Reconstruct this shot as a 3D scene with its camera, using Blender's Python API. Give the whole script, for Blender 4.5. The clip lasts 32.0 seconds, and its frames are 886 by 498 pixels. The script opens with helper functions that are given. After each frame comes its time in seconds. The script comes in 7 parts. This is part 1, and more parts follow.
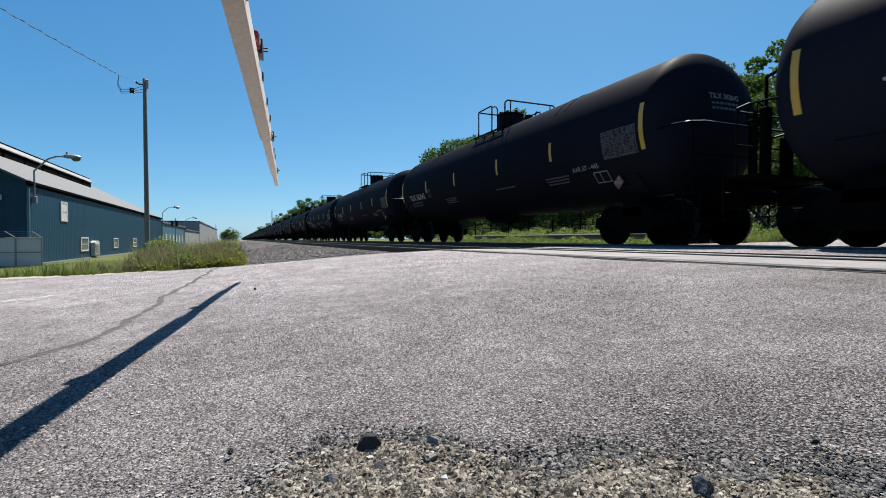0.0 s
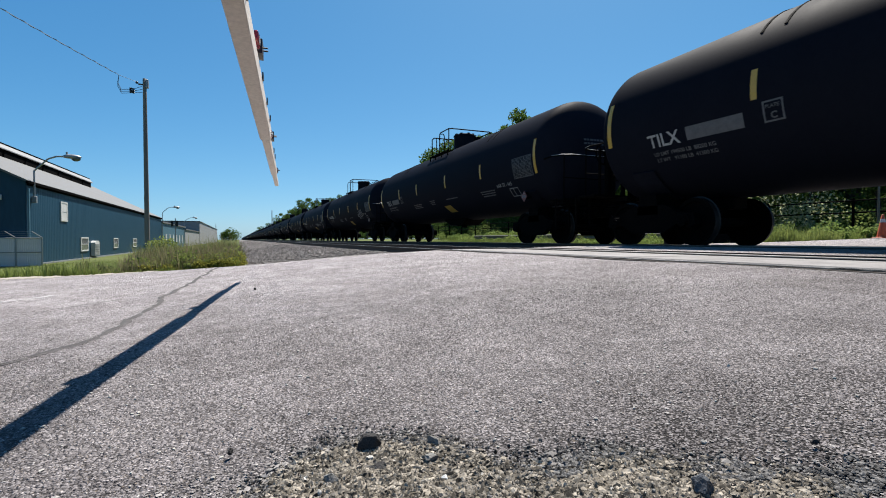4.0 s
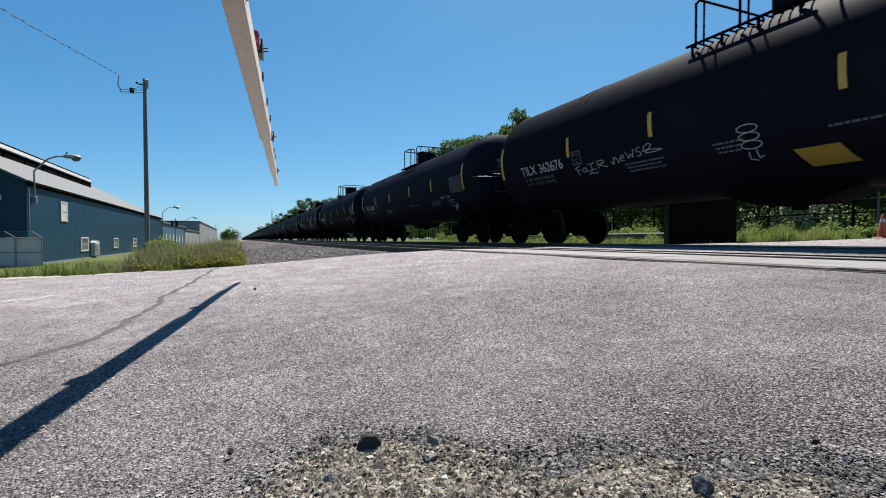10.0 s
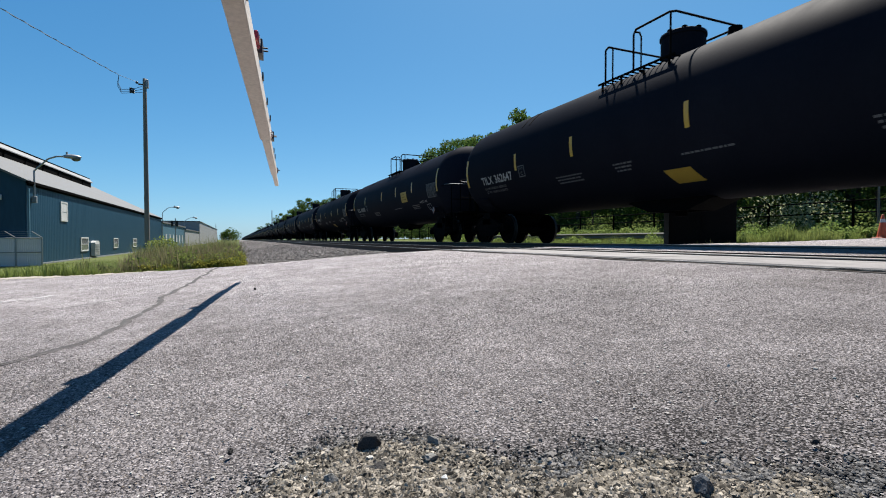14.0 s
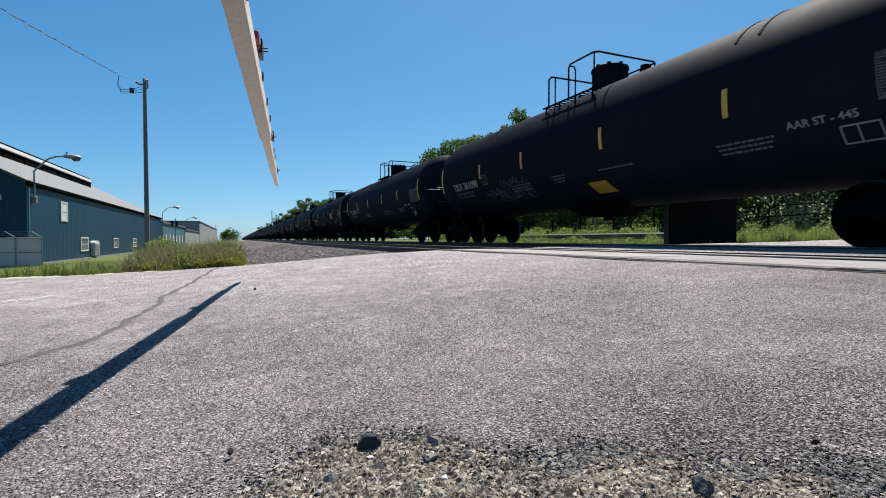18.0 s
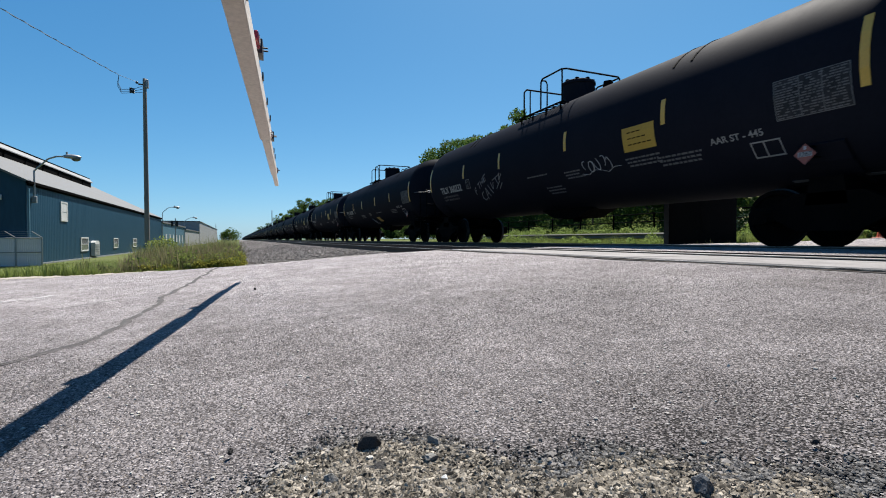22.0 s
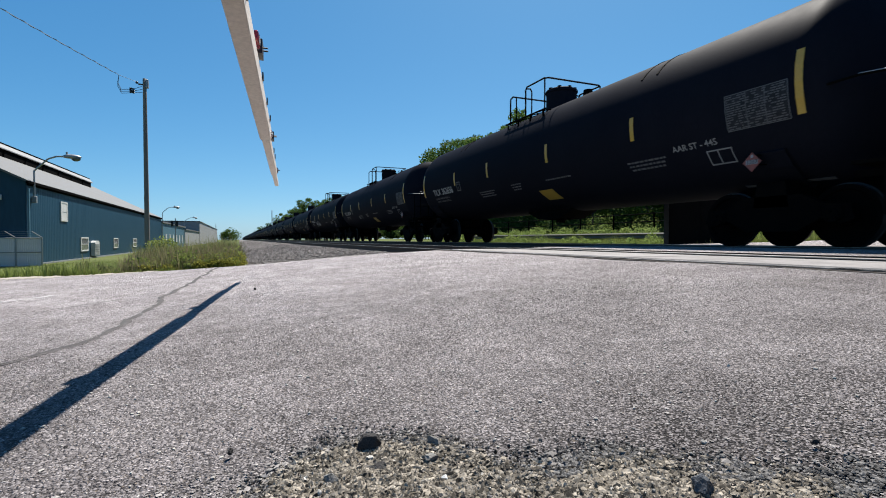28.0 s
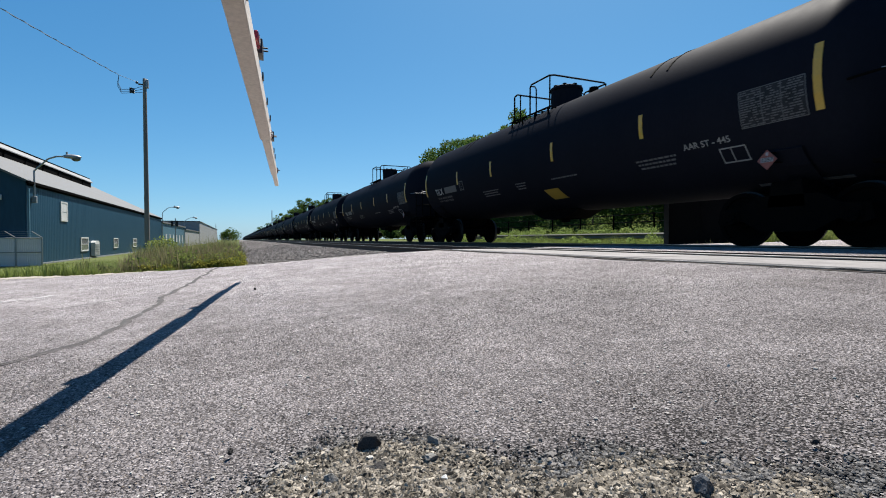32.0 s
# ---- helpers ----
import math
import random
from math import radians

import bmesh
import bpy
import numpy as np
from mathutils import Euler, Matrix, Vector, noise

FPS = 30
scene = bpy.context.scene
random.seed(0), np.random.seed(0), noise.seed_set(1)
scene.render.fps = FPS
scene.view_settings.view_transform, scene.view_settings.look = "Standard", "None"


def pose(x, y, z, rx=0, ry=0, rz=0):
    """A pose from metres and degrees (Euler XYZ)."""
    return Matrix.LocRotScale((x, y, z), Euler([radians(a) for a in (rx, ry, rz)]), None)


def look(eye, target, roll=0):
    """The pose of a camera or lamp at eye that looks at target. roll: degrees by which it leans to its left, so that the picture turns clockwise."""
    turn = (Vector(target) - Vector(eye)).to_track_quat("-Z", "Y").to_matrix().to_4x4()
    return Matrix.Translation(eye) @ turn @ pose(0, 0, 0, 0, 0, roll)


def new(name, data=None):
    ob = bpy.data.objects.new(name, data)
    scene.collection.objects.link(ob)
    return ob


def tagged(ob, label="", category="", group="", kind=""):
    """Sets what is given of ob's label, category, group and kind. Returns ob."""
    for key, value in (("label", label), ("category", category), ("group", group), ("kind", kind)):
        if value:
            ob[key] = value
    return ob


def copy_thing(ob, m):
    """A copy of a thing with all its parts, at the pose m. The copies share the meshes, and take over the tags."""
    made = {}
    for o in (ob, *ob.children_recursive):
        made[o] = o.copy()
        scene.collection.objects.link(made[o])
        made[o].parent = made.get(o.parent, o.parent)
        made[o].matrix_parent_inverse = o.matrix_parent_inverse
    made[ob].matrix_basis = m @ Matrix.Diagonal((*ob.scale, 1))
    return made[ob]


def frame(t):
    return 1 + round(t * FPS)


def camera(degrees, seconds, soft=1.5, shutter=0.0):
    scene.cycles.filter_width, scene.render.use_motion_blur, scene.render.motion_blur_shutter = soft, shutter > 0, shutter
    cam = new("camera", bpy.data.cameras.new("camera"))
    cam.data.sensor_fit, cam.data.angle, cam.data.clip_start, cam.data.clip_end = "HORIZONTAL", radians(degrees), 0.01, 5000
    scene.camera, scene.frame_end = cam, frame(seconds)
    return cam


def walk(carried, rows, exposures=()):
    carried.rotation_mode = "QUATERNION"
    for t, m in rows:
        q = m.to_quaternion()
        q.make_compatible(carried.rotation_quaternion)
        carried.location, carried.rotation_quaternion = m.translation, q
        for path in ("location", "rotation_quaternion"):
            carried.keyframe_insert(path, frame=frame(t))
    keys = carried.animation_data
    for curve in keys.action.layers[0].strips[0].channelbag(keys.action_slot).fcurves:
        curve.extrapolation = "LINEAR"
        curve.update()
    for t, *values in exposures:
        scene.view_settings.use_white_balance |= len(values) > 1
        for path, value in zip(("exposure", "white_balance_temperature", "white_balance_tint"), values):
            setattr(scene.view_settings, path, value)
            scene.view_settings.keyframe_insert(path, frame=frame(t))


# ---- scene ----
# World: x to the right across the tracks, y along the tracks away from the camera, z up.
# z = 0 is the top of the rail under the train; the camera stands at x = y = 0.
EYE_Z = 0.105
YAW, DIP, LEAN = 22.76, 1.09, 0.05
cam = camera(84.69, 32.0, soft=1.0, shutter=0.04)
gaze = (math.sin(radians(YAW)), math.cos(radians(YAW)), EYE_Z - math.tan(radians(DIP)))
stand = look((0, 0, EYE_Z), gaze, LEAN)
walk(cam, [(0, stand), (32, stand)])

# ---- sky, sun, exposure ----
SUN_UP, SUN_TURN = 58.0, 37.6          # height, and turn from +y towards +x
scene.view_settings.exposure = 1.24
world = bpy.data.worlds.new("world")
scene.world = world
world.use_nodes = True
wn = world.node_tree
sky = wn.nodes.new("ShaderNodeTexSky")
sky.sky_type, sky.sun_disc = "NISHITA", False
sky.sun_elevation, sky.sun_rotation = radians(SUN_UP), radians(SUN_TURN)
sky.air_density, sky.dust_density, sky.ozone_density = 0.7, 0.75, 2.4
sky.altitude = 350
wn.nodes["Background"].inputs[1].default_value = 0.059
tone = wn.nodes.new("ShaderNodeMix")                     # the camera's cool white balance on the sky
tone.data_type, tone.blend_type = "RGBA", "MULTIPLY"
tone.inputs[0].default_value, tone.inputs[7].default_value = 1.0, (0.735, 1.0, 1.03, 1)
wn.links.new(sky.outputs[0], tone.inputs[6])
parts_, whole = wn.nodes.new("ShaderNodeSeparateColor"), wn.nodes.new("ShaderNodeCombineColor")
wn.links.new(tone.outputs[2], parts_.inputs[0])
for i, (gain, power) in enumerate(((0.54, 1.22), (1.085, 0.8), (1.87, 0.6))):   # the camera's flat rendering of blue
    pw, gn = wn.nodes.new("ShaderNodeMath"), wn.nodes.new("ShaderNodeMath")
    pw.operation, gn.operation = "POWER", "MULTIPLY"
    pw.inputs[1].default_value, gn.inputs[1].default_value = power, gain
    wn.links.new(parts_.outputs[i], pw.inputs[0])
    wn.links.new(pw.outputs[0], gn.inputs[0])
    wn.links.new(gn.outputs[0], whole.inputs[i])
wn.links.new(whole.outputs[0], wn.nodes["Background"].inputs[0])
sun = new("sun", bpy.data.lights.new("sun", "SUN"))
sun.data.energy, sun.data.angle, sun.data.color = 4.75, radians(0.53), (1.0, 0.95, 0.88)
su, st = radians(SUN_UP), radians(SUN_TURN)
sun_way = Vector((math.cos(su) * math.sin(st), math.cos(su) * math.cos(st), math.sin(su)))
sun.matrix_world = look(sun_way * 50, (0, 0, 0))


# ---- materials ----
def node(nt, kind, **inputs):
    n = nt.nodes.new("ShaderNode" + kind)
    for k, v in inputs.items():
        n.inputs[k.replace("_", " ")].default_value = v
    return n


def mix(nt, fac, a, b, how="MIX"):
    n = nt.nodes.new("ShaderNodeMix")
    n.data_type, n.blend_type = "RGBA", how
    for k, v in ((0, fac), (6, a), (7, b)):
        if hasattr(v, "node"):
            nt.links.new(v, n.inputs[k])
        else:
            n.inputs[k].default_value = (*v, 1) if isinstance(v, tuple) and len(v) == 3 else v
    return n.outputs[2]


def ramp(nt, value, lo, hi):
    n = nt.nodes.new("ShaderNodeMapRange")
    n.inputs[1].default_value, n.inputs[2].default_value = lo, hi
    nt.links.new(value, n.inputs[0])
    return n.outputs[0]


DEEP = 0.61                              # all paints a shade deeper under the strong sun


def stuff_mat(name, col, col2, rough=0.7, metal=0.0, scale=4.0, fine=60.0, spread=0.5, bump=0.3, depth=0.004,
              stretch=(1, 1, 1), island=0.0, own=0.0, fine_mix=0.35, spec=0.5):
    """A surface of two colours mixed by a coarse noise, with a fine grain in colour and relief."""
    col, col2 = (tuple(v * DEEP for v in c) for c in (col, col2))
    m = bpy.data.materials.new(name)
    m.use_nodes = True
    nt = m.node_tree
    bsdf = nt.nodes["Principled BSDF"]
    co = node(nt, "TexCoord")
    mp = node(nt, "Mapping")
    mp.inputs["Scale"].default_value = stretch
    nt.links.new(co.outputs["Object"], mp.inputs[0])
    n1 = node(nt, "TexNoise", Scale=scale, Detail=5.0, Roughness=0.6)
    n2 = node(nt, "TexNoise", Scale=fine, Detail=3.0, Roughness=0.65)
    for n in (n1, n2):
        nt.links.new(mp.outputs[0], n.inputs["Vector"])
    c = mix(nt, ramp(nt, n1.outputs[0], 0.5 - spread / 2, 0.5 + spread / 2), col, col2)
    g = mix(nt, ramp(nt, n2.outputs[0], 0.3, 0.7), (0.55, 0.55, 0.55), (1.35, 1.35, 1.35))
    c = mix(nt, fine_mix, c, mix(nt, 1.0, c, g, "MULTIPLY"))
    if island or own:
        src = node(nt, "NewGeometry").outputs["Random Per Island"] if island else node(nt, "ObjectInfo").outputs["Random"]
        k = island or own
        v = mix(nt, src, (1 - k, 1 - k, 1 - k), (1 + k, 1 + k, 1 + k))
        c = mix(nt, 1.0, c, v, "MULTIPLY")
    nt.links.new(c, bsdf.inputs["Base Color"])
    rr = ramp(nt, n1.outputs[0], 0.2, 0.8)
    mr = nt.nodes.new("ShaderNodeMapRange")
    mr.inputs[3].default_value, mr.inputs[4].default_value = max(rough - 0.08, 0.02), min(rough + 0.08, 1)
    nt.links.new(rr, mr.inputs[0])
    nt.links.new(mr.outputs[0], bsdf.inputs["Roughness"])
    bsdf.inputs["Metallic"].default_value = metal
    bsdf.inputs["Specular IOR Level"].default_value = spec
    if bump:
        b = node(nt, "Bump", Strength=bump, Distance=depth)
        nt.links.new(n2.outputs[0], b.inputs["Height"])
        nt.links.new(b.outputs[0], bsdf.inputs["Normal"])
    return m


def leaf_mat(name, col, col2):
    m = stuff_mat(name, col, col2, rough=0.7, scale=0.6, fine=9, bump=0.0, island=0.35, spec=0.05)
    nt = m.node_tree
    bsdf, out = nt.nodes["Principled BSDF"], nt.nodes["Material Output"]
    tr = node(nt, "BsdfTranslucent")
    nt.links.new(bsdf.inputs["Base Color"].links[0].from_socket, tr.inputs[0])
    ms = node(nt, "MixShader")
    ms.inputs[0].default_value = 0.35
    nt.links.new(bsdf.outputs[0], ms.inputs[1])
    nt.links.new(tr.outputs[0], ms.inputs[2])
    nt.links.new(ms.outputs[0], out.inputs[0])
    return m


def asphalt_mat(name, base, pale, warm=0.0):
    """Worn chip-seal: each stone chip has its own grey and stands proud of the dark binder."""
    m = bpy.data.materials.new(name)
    m.use_nodes = True
    nt = m.node_tree
    bsdf = nt.nodes["Principled BSDF"]
    co = node(nt, "TexCoord").outputs["Object"]
    warp = node(nt, "TexNoise", Scale=70.0, Detail=2.0)
    nt.links.new(co, warp.inputs["Vector"])
    va = node(nt, "VectorMath")
    va.operation = "MULTIPLY_ADD"
    va.inputs[1].default_value = (0.016, 0.016, 0.016)
    nt.links.new(warp.outputs["Color"], va.inputs[0])
    nt.links.new(co, va.inputs[2])
    v1 = node(nt, "TexVoronoi", Scale=140.0, Randomness=1.0)
    v2 = node(nt, "TexVoronoi", Scale=230.0)
    big = node(nt, "TexNoise", Scale=0.7, Detail=6.0, Roughness=0.6)
    mid = node(nt, "TexNoise", Scale=9.0, Detail=4.0, Roughness=0.6)
    for n in (v1, v2, big, mid):
        nt.links.new(va.outputs[0] if n in (v1, v2) else co, n.inputs["Vector"])
    bw = node(nt, "SeparateColor")
    nt.links.new(v1.outputs["Color"], bw.inputs[0])
    bw2 = node(nt, "SeparateColor")
    nt.links.new(v2.outputs["Color"], bw2.inputs[0])
    # lanes pale from wear plus sun sheen put into colour; shoulder dark and ravelled
    sep = node(nt, "SeparateXYZ")
    nt.links.new(co, sep.inputs[0])
    away = node(nt, "Math")                  # distance from the middle of the shoulder strip
    away.operation = "ADD"
    away.inputs[1].default_value = 0.6
    nt.links.new(sep.outputs["Y"], away.inputs[0])
    both_ways = node(nt, "Math")
    both_ways.operation = "ABSOLUTE"
    nt.links.new(away.outputs[0], both_ways.inputs[0])
    across = node(nt, "Math")
    across.operation = "SUBTRACT"
    across.inputs[1].default_value = 0.6
    nt.links.new(both_ways.outputs[0], across.inputs[0])
    lane = node(nt, "Math")
    lane.operation = "MULTIPLY_ADD"
    lane.inputs[1].default_value = 3.0
    nt.links.new(big.outputs[0], lane.inputs[0])
    nt.links.new(across.outputs[0], lane.inputs[2])
    c = mix(nt, ramp(nt, lane.outputs[0], 1.8, 6.8), base, pale)
    chips = mix(nt, bw.outputs[0], (0.38, 0.37, 0.37), (1.66, 1.65, 1.65))
    c = mix(nt, 1.0, c, chips, "MULTIPLY")
    white = ramp(nt, bw.outputs[1], 0.955, 0.985)
    c = mix(nt, white, c, (0.38, 0.362, 0.35))
    rust = ramp(nt, bw2.outputs[1], 0.9, 0.98)
    c = mix(nt, rust, c, (0.19, 0.16, 0.135))
    gap = ramp(nt, v1.outputs["Distance"], 0.42, 0.60)
    fill = node(nt, "Math")
    fill.operation = "MULTIPLY"
    wear = nt.nodes.new("ShaderNodeMapRange")
    wear.inputs[1].default_value, wear.inputs[2].default_value, wear.inputs[3].default_value, wear.inputs[4].default_value = 1.2, 5.8, 0.9, 0.12
    nt.links.new(lane.outputs[0], wear.inputs[0])
    nt.links.new(gap, fill.inputs[0])
    nt.links.new(wear.outputs[0], fill.inputs[1])
    gap = fill.outputs[0]
    c = mix(nt, gap, c, (0.024, 0.023, 0.023))
    c = mix(nt, 0.45, c, mix(nt, 1.0, c, mix(nt, ramp(nt, mid.outputs[0], 0.3, 0.7), (0.6, 0.6, 0.59), (1.4, 1.4, 1.4)), "MULTIPLY"))
    wide = node(nt, "TexNoise", Scale=2.2, Detail=7.0, Roughness=0.65)
    nt.links.new(co, wide.inputs["Vector"])
    c = mix(nt, 0.5, c, mix(nt, 1.0, c, mix(nt, ramp(nt, wide.outputs[0], 0.32, 0.62), (0.62, 0.60, 0.58), (1.2, 1.2, 1.2)), "MULTIPLY"))
    ravel = node(nt, "Math")                 # the ravelled shoulder has lost its fines
    ravel.operation = "MULTIPLY_ADD"
    ravel.inputs[1].default_value = 1.6
    nt.links.new(wide.outputs[0], ravel.inputs[0])
    nt.links.new(across.outputs[0], ravel.inputs[2])
    loss = ramp(nt, ravel.outputs[0], 1.95, 1.2)
    pit = ramp(nt, v1.outputs["Distance"], 0.30, 0.52)
    both = node(nt, "Math")
    both.operation = "MULTIPLY"
    nt.links.new(loss, both.inputs[0])
    nt.links.new(pit, both.inputs[1])
    c = mix(nt, both.outputs[0], c, (0.02, 0.019, 0.019))
    nt.links.new(c, bsdf.inputs["Base Color"])
    bsdf.inputs["Roughness"].default_value = 0.78
    bsdf.inputs["Specular IOR Level"].default_value = 0.05
    h = node(nt, "Math")
    h.operation = "MULTIPLY_ADD"
    h.inputs[1].default_value = -1.0
    nt.links.new(v1.outputs["Distance"], h.inputs[0])
    nt.links.new(bw.outputs[2], h.inputs[2])
    b = node(nt, "Bump", Strength=1.0, Distance=0.010)
    nt.links.new(h.outputs[0], b.inputs["Height"])
    b2 = node(nt, "Bump", Strength=0.5, Distance=0.02)
    nt.links.new(mid.outputs[0], b2.inputs["Height"])
    nt.links.new(b.outputs[0], b2.inputs["Normal"])
    nt.links.new(b2.outputs[0], bsdf.inputs["Normal"])
    return m


M_ASPHALT = asphalt_mat("chip_asphalt", (0.18, 0.166, 0.168), (0.365, 0.338, 0.342))
M_PANEL = stuff_mat("crossing_panel", (0.22, 0.21, 0.205), (0.50, 0.475, 0.465), 0.9, scale=3.4, fine=45, bump=0.6, spread=0.7, own=0.12, spec=0.03)
M_TAR = stuff_mat("crack_tar", (0.04, 0.036, 0.034), (0.10, 0.092, 0.086), 0.8, scale=8, fine=160, bump=0.8)
M_GRAVEL = stuff_mat("gravel", (0.1497, 0.1277, 0.09981), (0.3693, 0.3273, 0.2716), 0.9, scale=40, fine=300, bump=0.3, island=0.92, spread=0.3, fine_mix=0.15, spec=0.15)
M_DIRT = stuff_mat("sandy_dirt", (0.13, 0.11, 0.08), (0.24, 0.205, 0.15), 0.95, scale=7, fine=240, bump=1.0, depth=0.006)
M_SAND = stuff_mat("pale_sand", (0.4, 0.36, 0.304), (0.528, 0.48, 0.416), 0.95, scale=5, fine=120, bump=0.6, spec=0.05)
M_STONE = stuff_mat("dark_stone", (0.028, 0.026, 0.026), (0.075, 0.071, 0.07), 0.8, scale=45, fine=260, bump=1.0, depth=0.003, spec=0.15)
M_SLATE = stuff_mat("blue_stone", (0.07, 0.078, 0.09), (0.15, 0.16, 0.178), 0.75, scale=45, fine=240, bump=1.0, depth=0.003, spec=0.2)
M_STONE2 = stuff_mat("pale_stone", (0.187, 0.1815, 0.1705), (0.297, 0.286, 0.2695), 0.8, scale=45, fine=240, bump=1.0, depth=0.003, spec=0.15)
M_BALLAST = stuff_mat("ballast", (0.15, 0.13, 0.12), (0.30, 0.268, 0.25), 0.9, scale=3, fine=30, bump=1.0, depth=0.03, island=0.6)
M_GROUND = stuff_mat("verge_soil", (0.091, 0.13, 0.039), (0.182, 0.195, 0.078), 0.95, scale=0.5, fine=8, bump=1.0, depth=0.05, spec=0.05)
M_RAIL = stuff_mat("rail_rust", (0.06, 0.038, 0.026), (0.10, 0.065, 0.045), 0.8, scale=5, fine=90)
M_RAILTOP = stuff_mat("rail_worn_top", (0.32, 0.31, 0.30), (0.42, 0.41, 0.40), 0.32, metal=0.9, scale=3, fine=40, bump=0.05)
M_TIE = stuff_mat("tie_timber", (0.055, 0.042, 0.033), (0.10, 0.08, 0.065), 0.9, scale=4, fine=40, stretch=(1, 6, 1))
M_TANK = stuff_mat("tank_black_paint", (0.0132, 0.0152, 0.0236), (0.0194, 0.0214, 0.0308), 0.6, spec=0.0095, scale=0.9, fine=22, bump=0.04, depth=0.01, own=0.2, stretch=(1, 1, 0.5), fine_mix=0.2)
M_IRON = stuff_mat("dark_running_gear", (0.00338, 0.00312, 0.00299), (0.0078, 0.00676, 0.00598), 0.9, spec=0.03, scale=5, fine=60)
M_TREAD = stuff_mat("wheel_tread", (0.03, 0.029, 0.028), (0.05, 0.048, 0.046), 0.6, metal=0.6, scale=6, fine=60, bump=0.05)
M_YELLOW = stuff_mat("yellow_reflector", (0.70, 0.385, 0.018), (0.80, 0.47, 0.03), 0.42, scale=4, fine=60, bump=0.05, spec=0.8)
M_PANELYEL = stuff_mat("yellow_panel_paint", (0.494, 0.2964, 0.0247), (0.5928, 0.3705, 0.03705), 0.6, scale=4, fine=60, bump=0.05)
M_WHITE = stuff_mat("stencil_white", (0.375, 0.375, 0.3712), (0.575, 0.575, 0.5687), 0.6, scale=9, fine=60, bump=0.05)
M_FADED = stuff_mat("faded_panel", (0.0225, 0.02325, 0.027), (0.05625, 0.057, 0.06225), 0.7, scale=5, fine=40, bump=0.05, spec=0.1)
M_GREYPRINT = stuff_mat("stencil_grey", (0.0845, 0.0871, 0.0936), (0.156, 0.156, 0.1625), 0.6, scale=9, fine=60, bump=0.05)
M_PALEPRINT = stuff_mat("stencil_pale", (0.26, 0.26, 0.2665), (0.39, 0.39, 0.3835), 0.6, scale=9, fine=60, bump=0.05)
M_PLACARD = stuff_mat("placard_red", (0.27, 0.065, 0.045), (0.36, 0.10, 0.07), 0.5, scale=9, fine=60, bump=0.05)
M_BLUE = stuff_mat("blue_cladding", (0.009197, 0.05367, 0.09588), (0.01303, 0.06593, 0.115), 0.5, scale=0.25, fine=6, bump=0.05, stretch=(1, 1, 0.2), spec=0.2)
M_BLUE2 = stuff_mat("pale_blue_cladding", (0.05, 0.14, 0.20), (0.065, 0.17, 0.235), 0.5, scale=0.25, fine=6, bump=0.05, stretch=(1, 1, 0.2))
M_ROOF = stuff_mat("metal_roof", (0.1029, 0.1042, 0.1042), (0.1328, 0.1341, 0.1328), 0.65, scale=0.2, fine=3, bump=0.05)
M_GREYWALL = stuff_mat("grey_cladding", (0.30, 0.30, 0.30), (0.38, 0.38, 0.375), 0.6, scale=0.2, fine=4, bump=0.05)
M_DARK = stuff_mat("dark_opening", (0.002, 0.002, 0.0022), (0.004, 0.004, 0.0042), 0.95, spec=0.02, scale=1, fine=10)
M_TRIM = stuff_mat("white_trim", (0.66, 0.66, 0.64), (0.76, 0.76, 0.74), 0.5, scale=2, fine=20, bump=0.05)
M_GLASS = stuff_mat("window_glass", (0.10, 0.12, 0.13), (0.16, 0.18, 0.19), 0.08, scale=2, fine=10, bump=0.0)
M_WOOD = stuff_mat("pole_timber", (0.1902, 0.1639, 0.139), (0.3364, 0.2997, 0.2635), 0.9, scale=3, fine=50, stretch=(1, 1, 0.08), bump=0.8)
M_STEEL = stuff_mat("galvanised_steel", (0.34, 0.35, 0.36), (0.46, 0.47, 0.48), 0.5, metal=0.5, scale=4, fine=40, bump=0.1)
M_GUARD = stuff_mat("dull_guard_rail", (0.105, 0.1015, 0.091), (0.154, 0.147, 0.133), 0.7, scale=2, fine=30, bump=0.1)
M_SLAT = stuff_mat("fence_slats", (0.74, 0.66, 0.64), (0.88, 0.80, 0.78), 0.6, scale=1, fine=12, stretch=(1, 1, 0.2))
M_ARM = stuff_mat("gate_arm_white", (0.936, 0.828, 0.696), (1.008, 0.912, 0.792), 0.55, scale=2, fine=50, bump=0.1)
M_ARMRED = stuff_mat("gate_arm_red", (0.42, 0.03, 0.03), (0.50, 0.05, 0.05), 0.45, scale=2, fine=50, bump=0.1)
M_LENS = stuff_mat("lamp_lens_red", (0.42, 0.02, 0.03), (0.50, 0.03, 0.05), 0.2, scale=2, fine=50, bump=0.0)
M_BLACK = stuff_mat("black_housing", (0.012, 0.012, 0.013), (0.02, 0.02, 0.021), 0.5, scale=3, fine=50, bump=0.1)
M_CABLE = stuff_mat("cable_black", (0.02, 0.02, 0.022), (0.035, 0.035, 0.037), 0.6, scale=3, fine=50, bump=0.1)
M_CABINET = stuff_mat("signal_cabinet_steel", (0.0078, 0.0078, 0.0091), (0.0143, 0.0143, 0.0156), 0.8, spec=0.05, scale=1, fine=20, bump=0.1)
M_CONE = stuff_mat("cone_orange", (0.62, 0.10, 0.02), (0.70, 0.14, 0.04), 0.5, scale=6, fine=40, bump=0.1)
M_BARK = stuff_mat("bark", (0.05, 0.042, 0.034), (0.10, 0.085, 0.07), 0.95, scale=6, fine=40, stretch=(1, 1, 0.25), bump=1.0, depth=0.03)
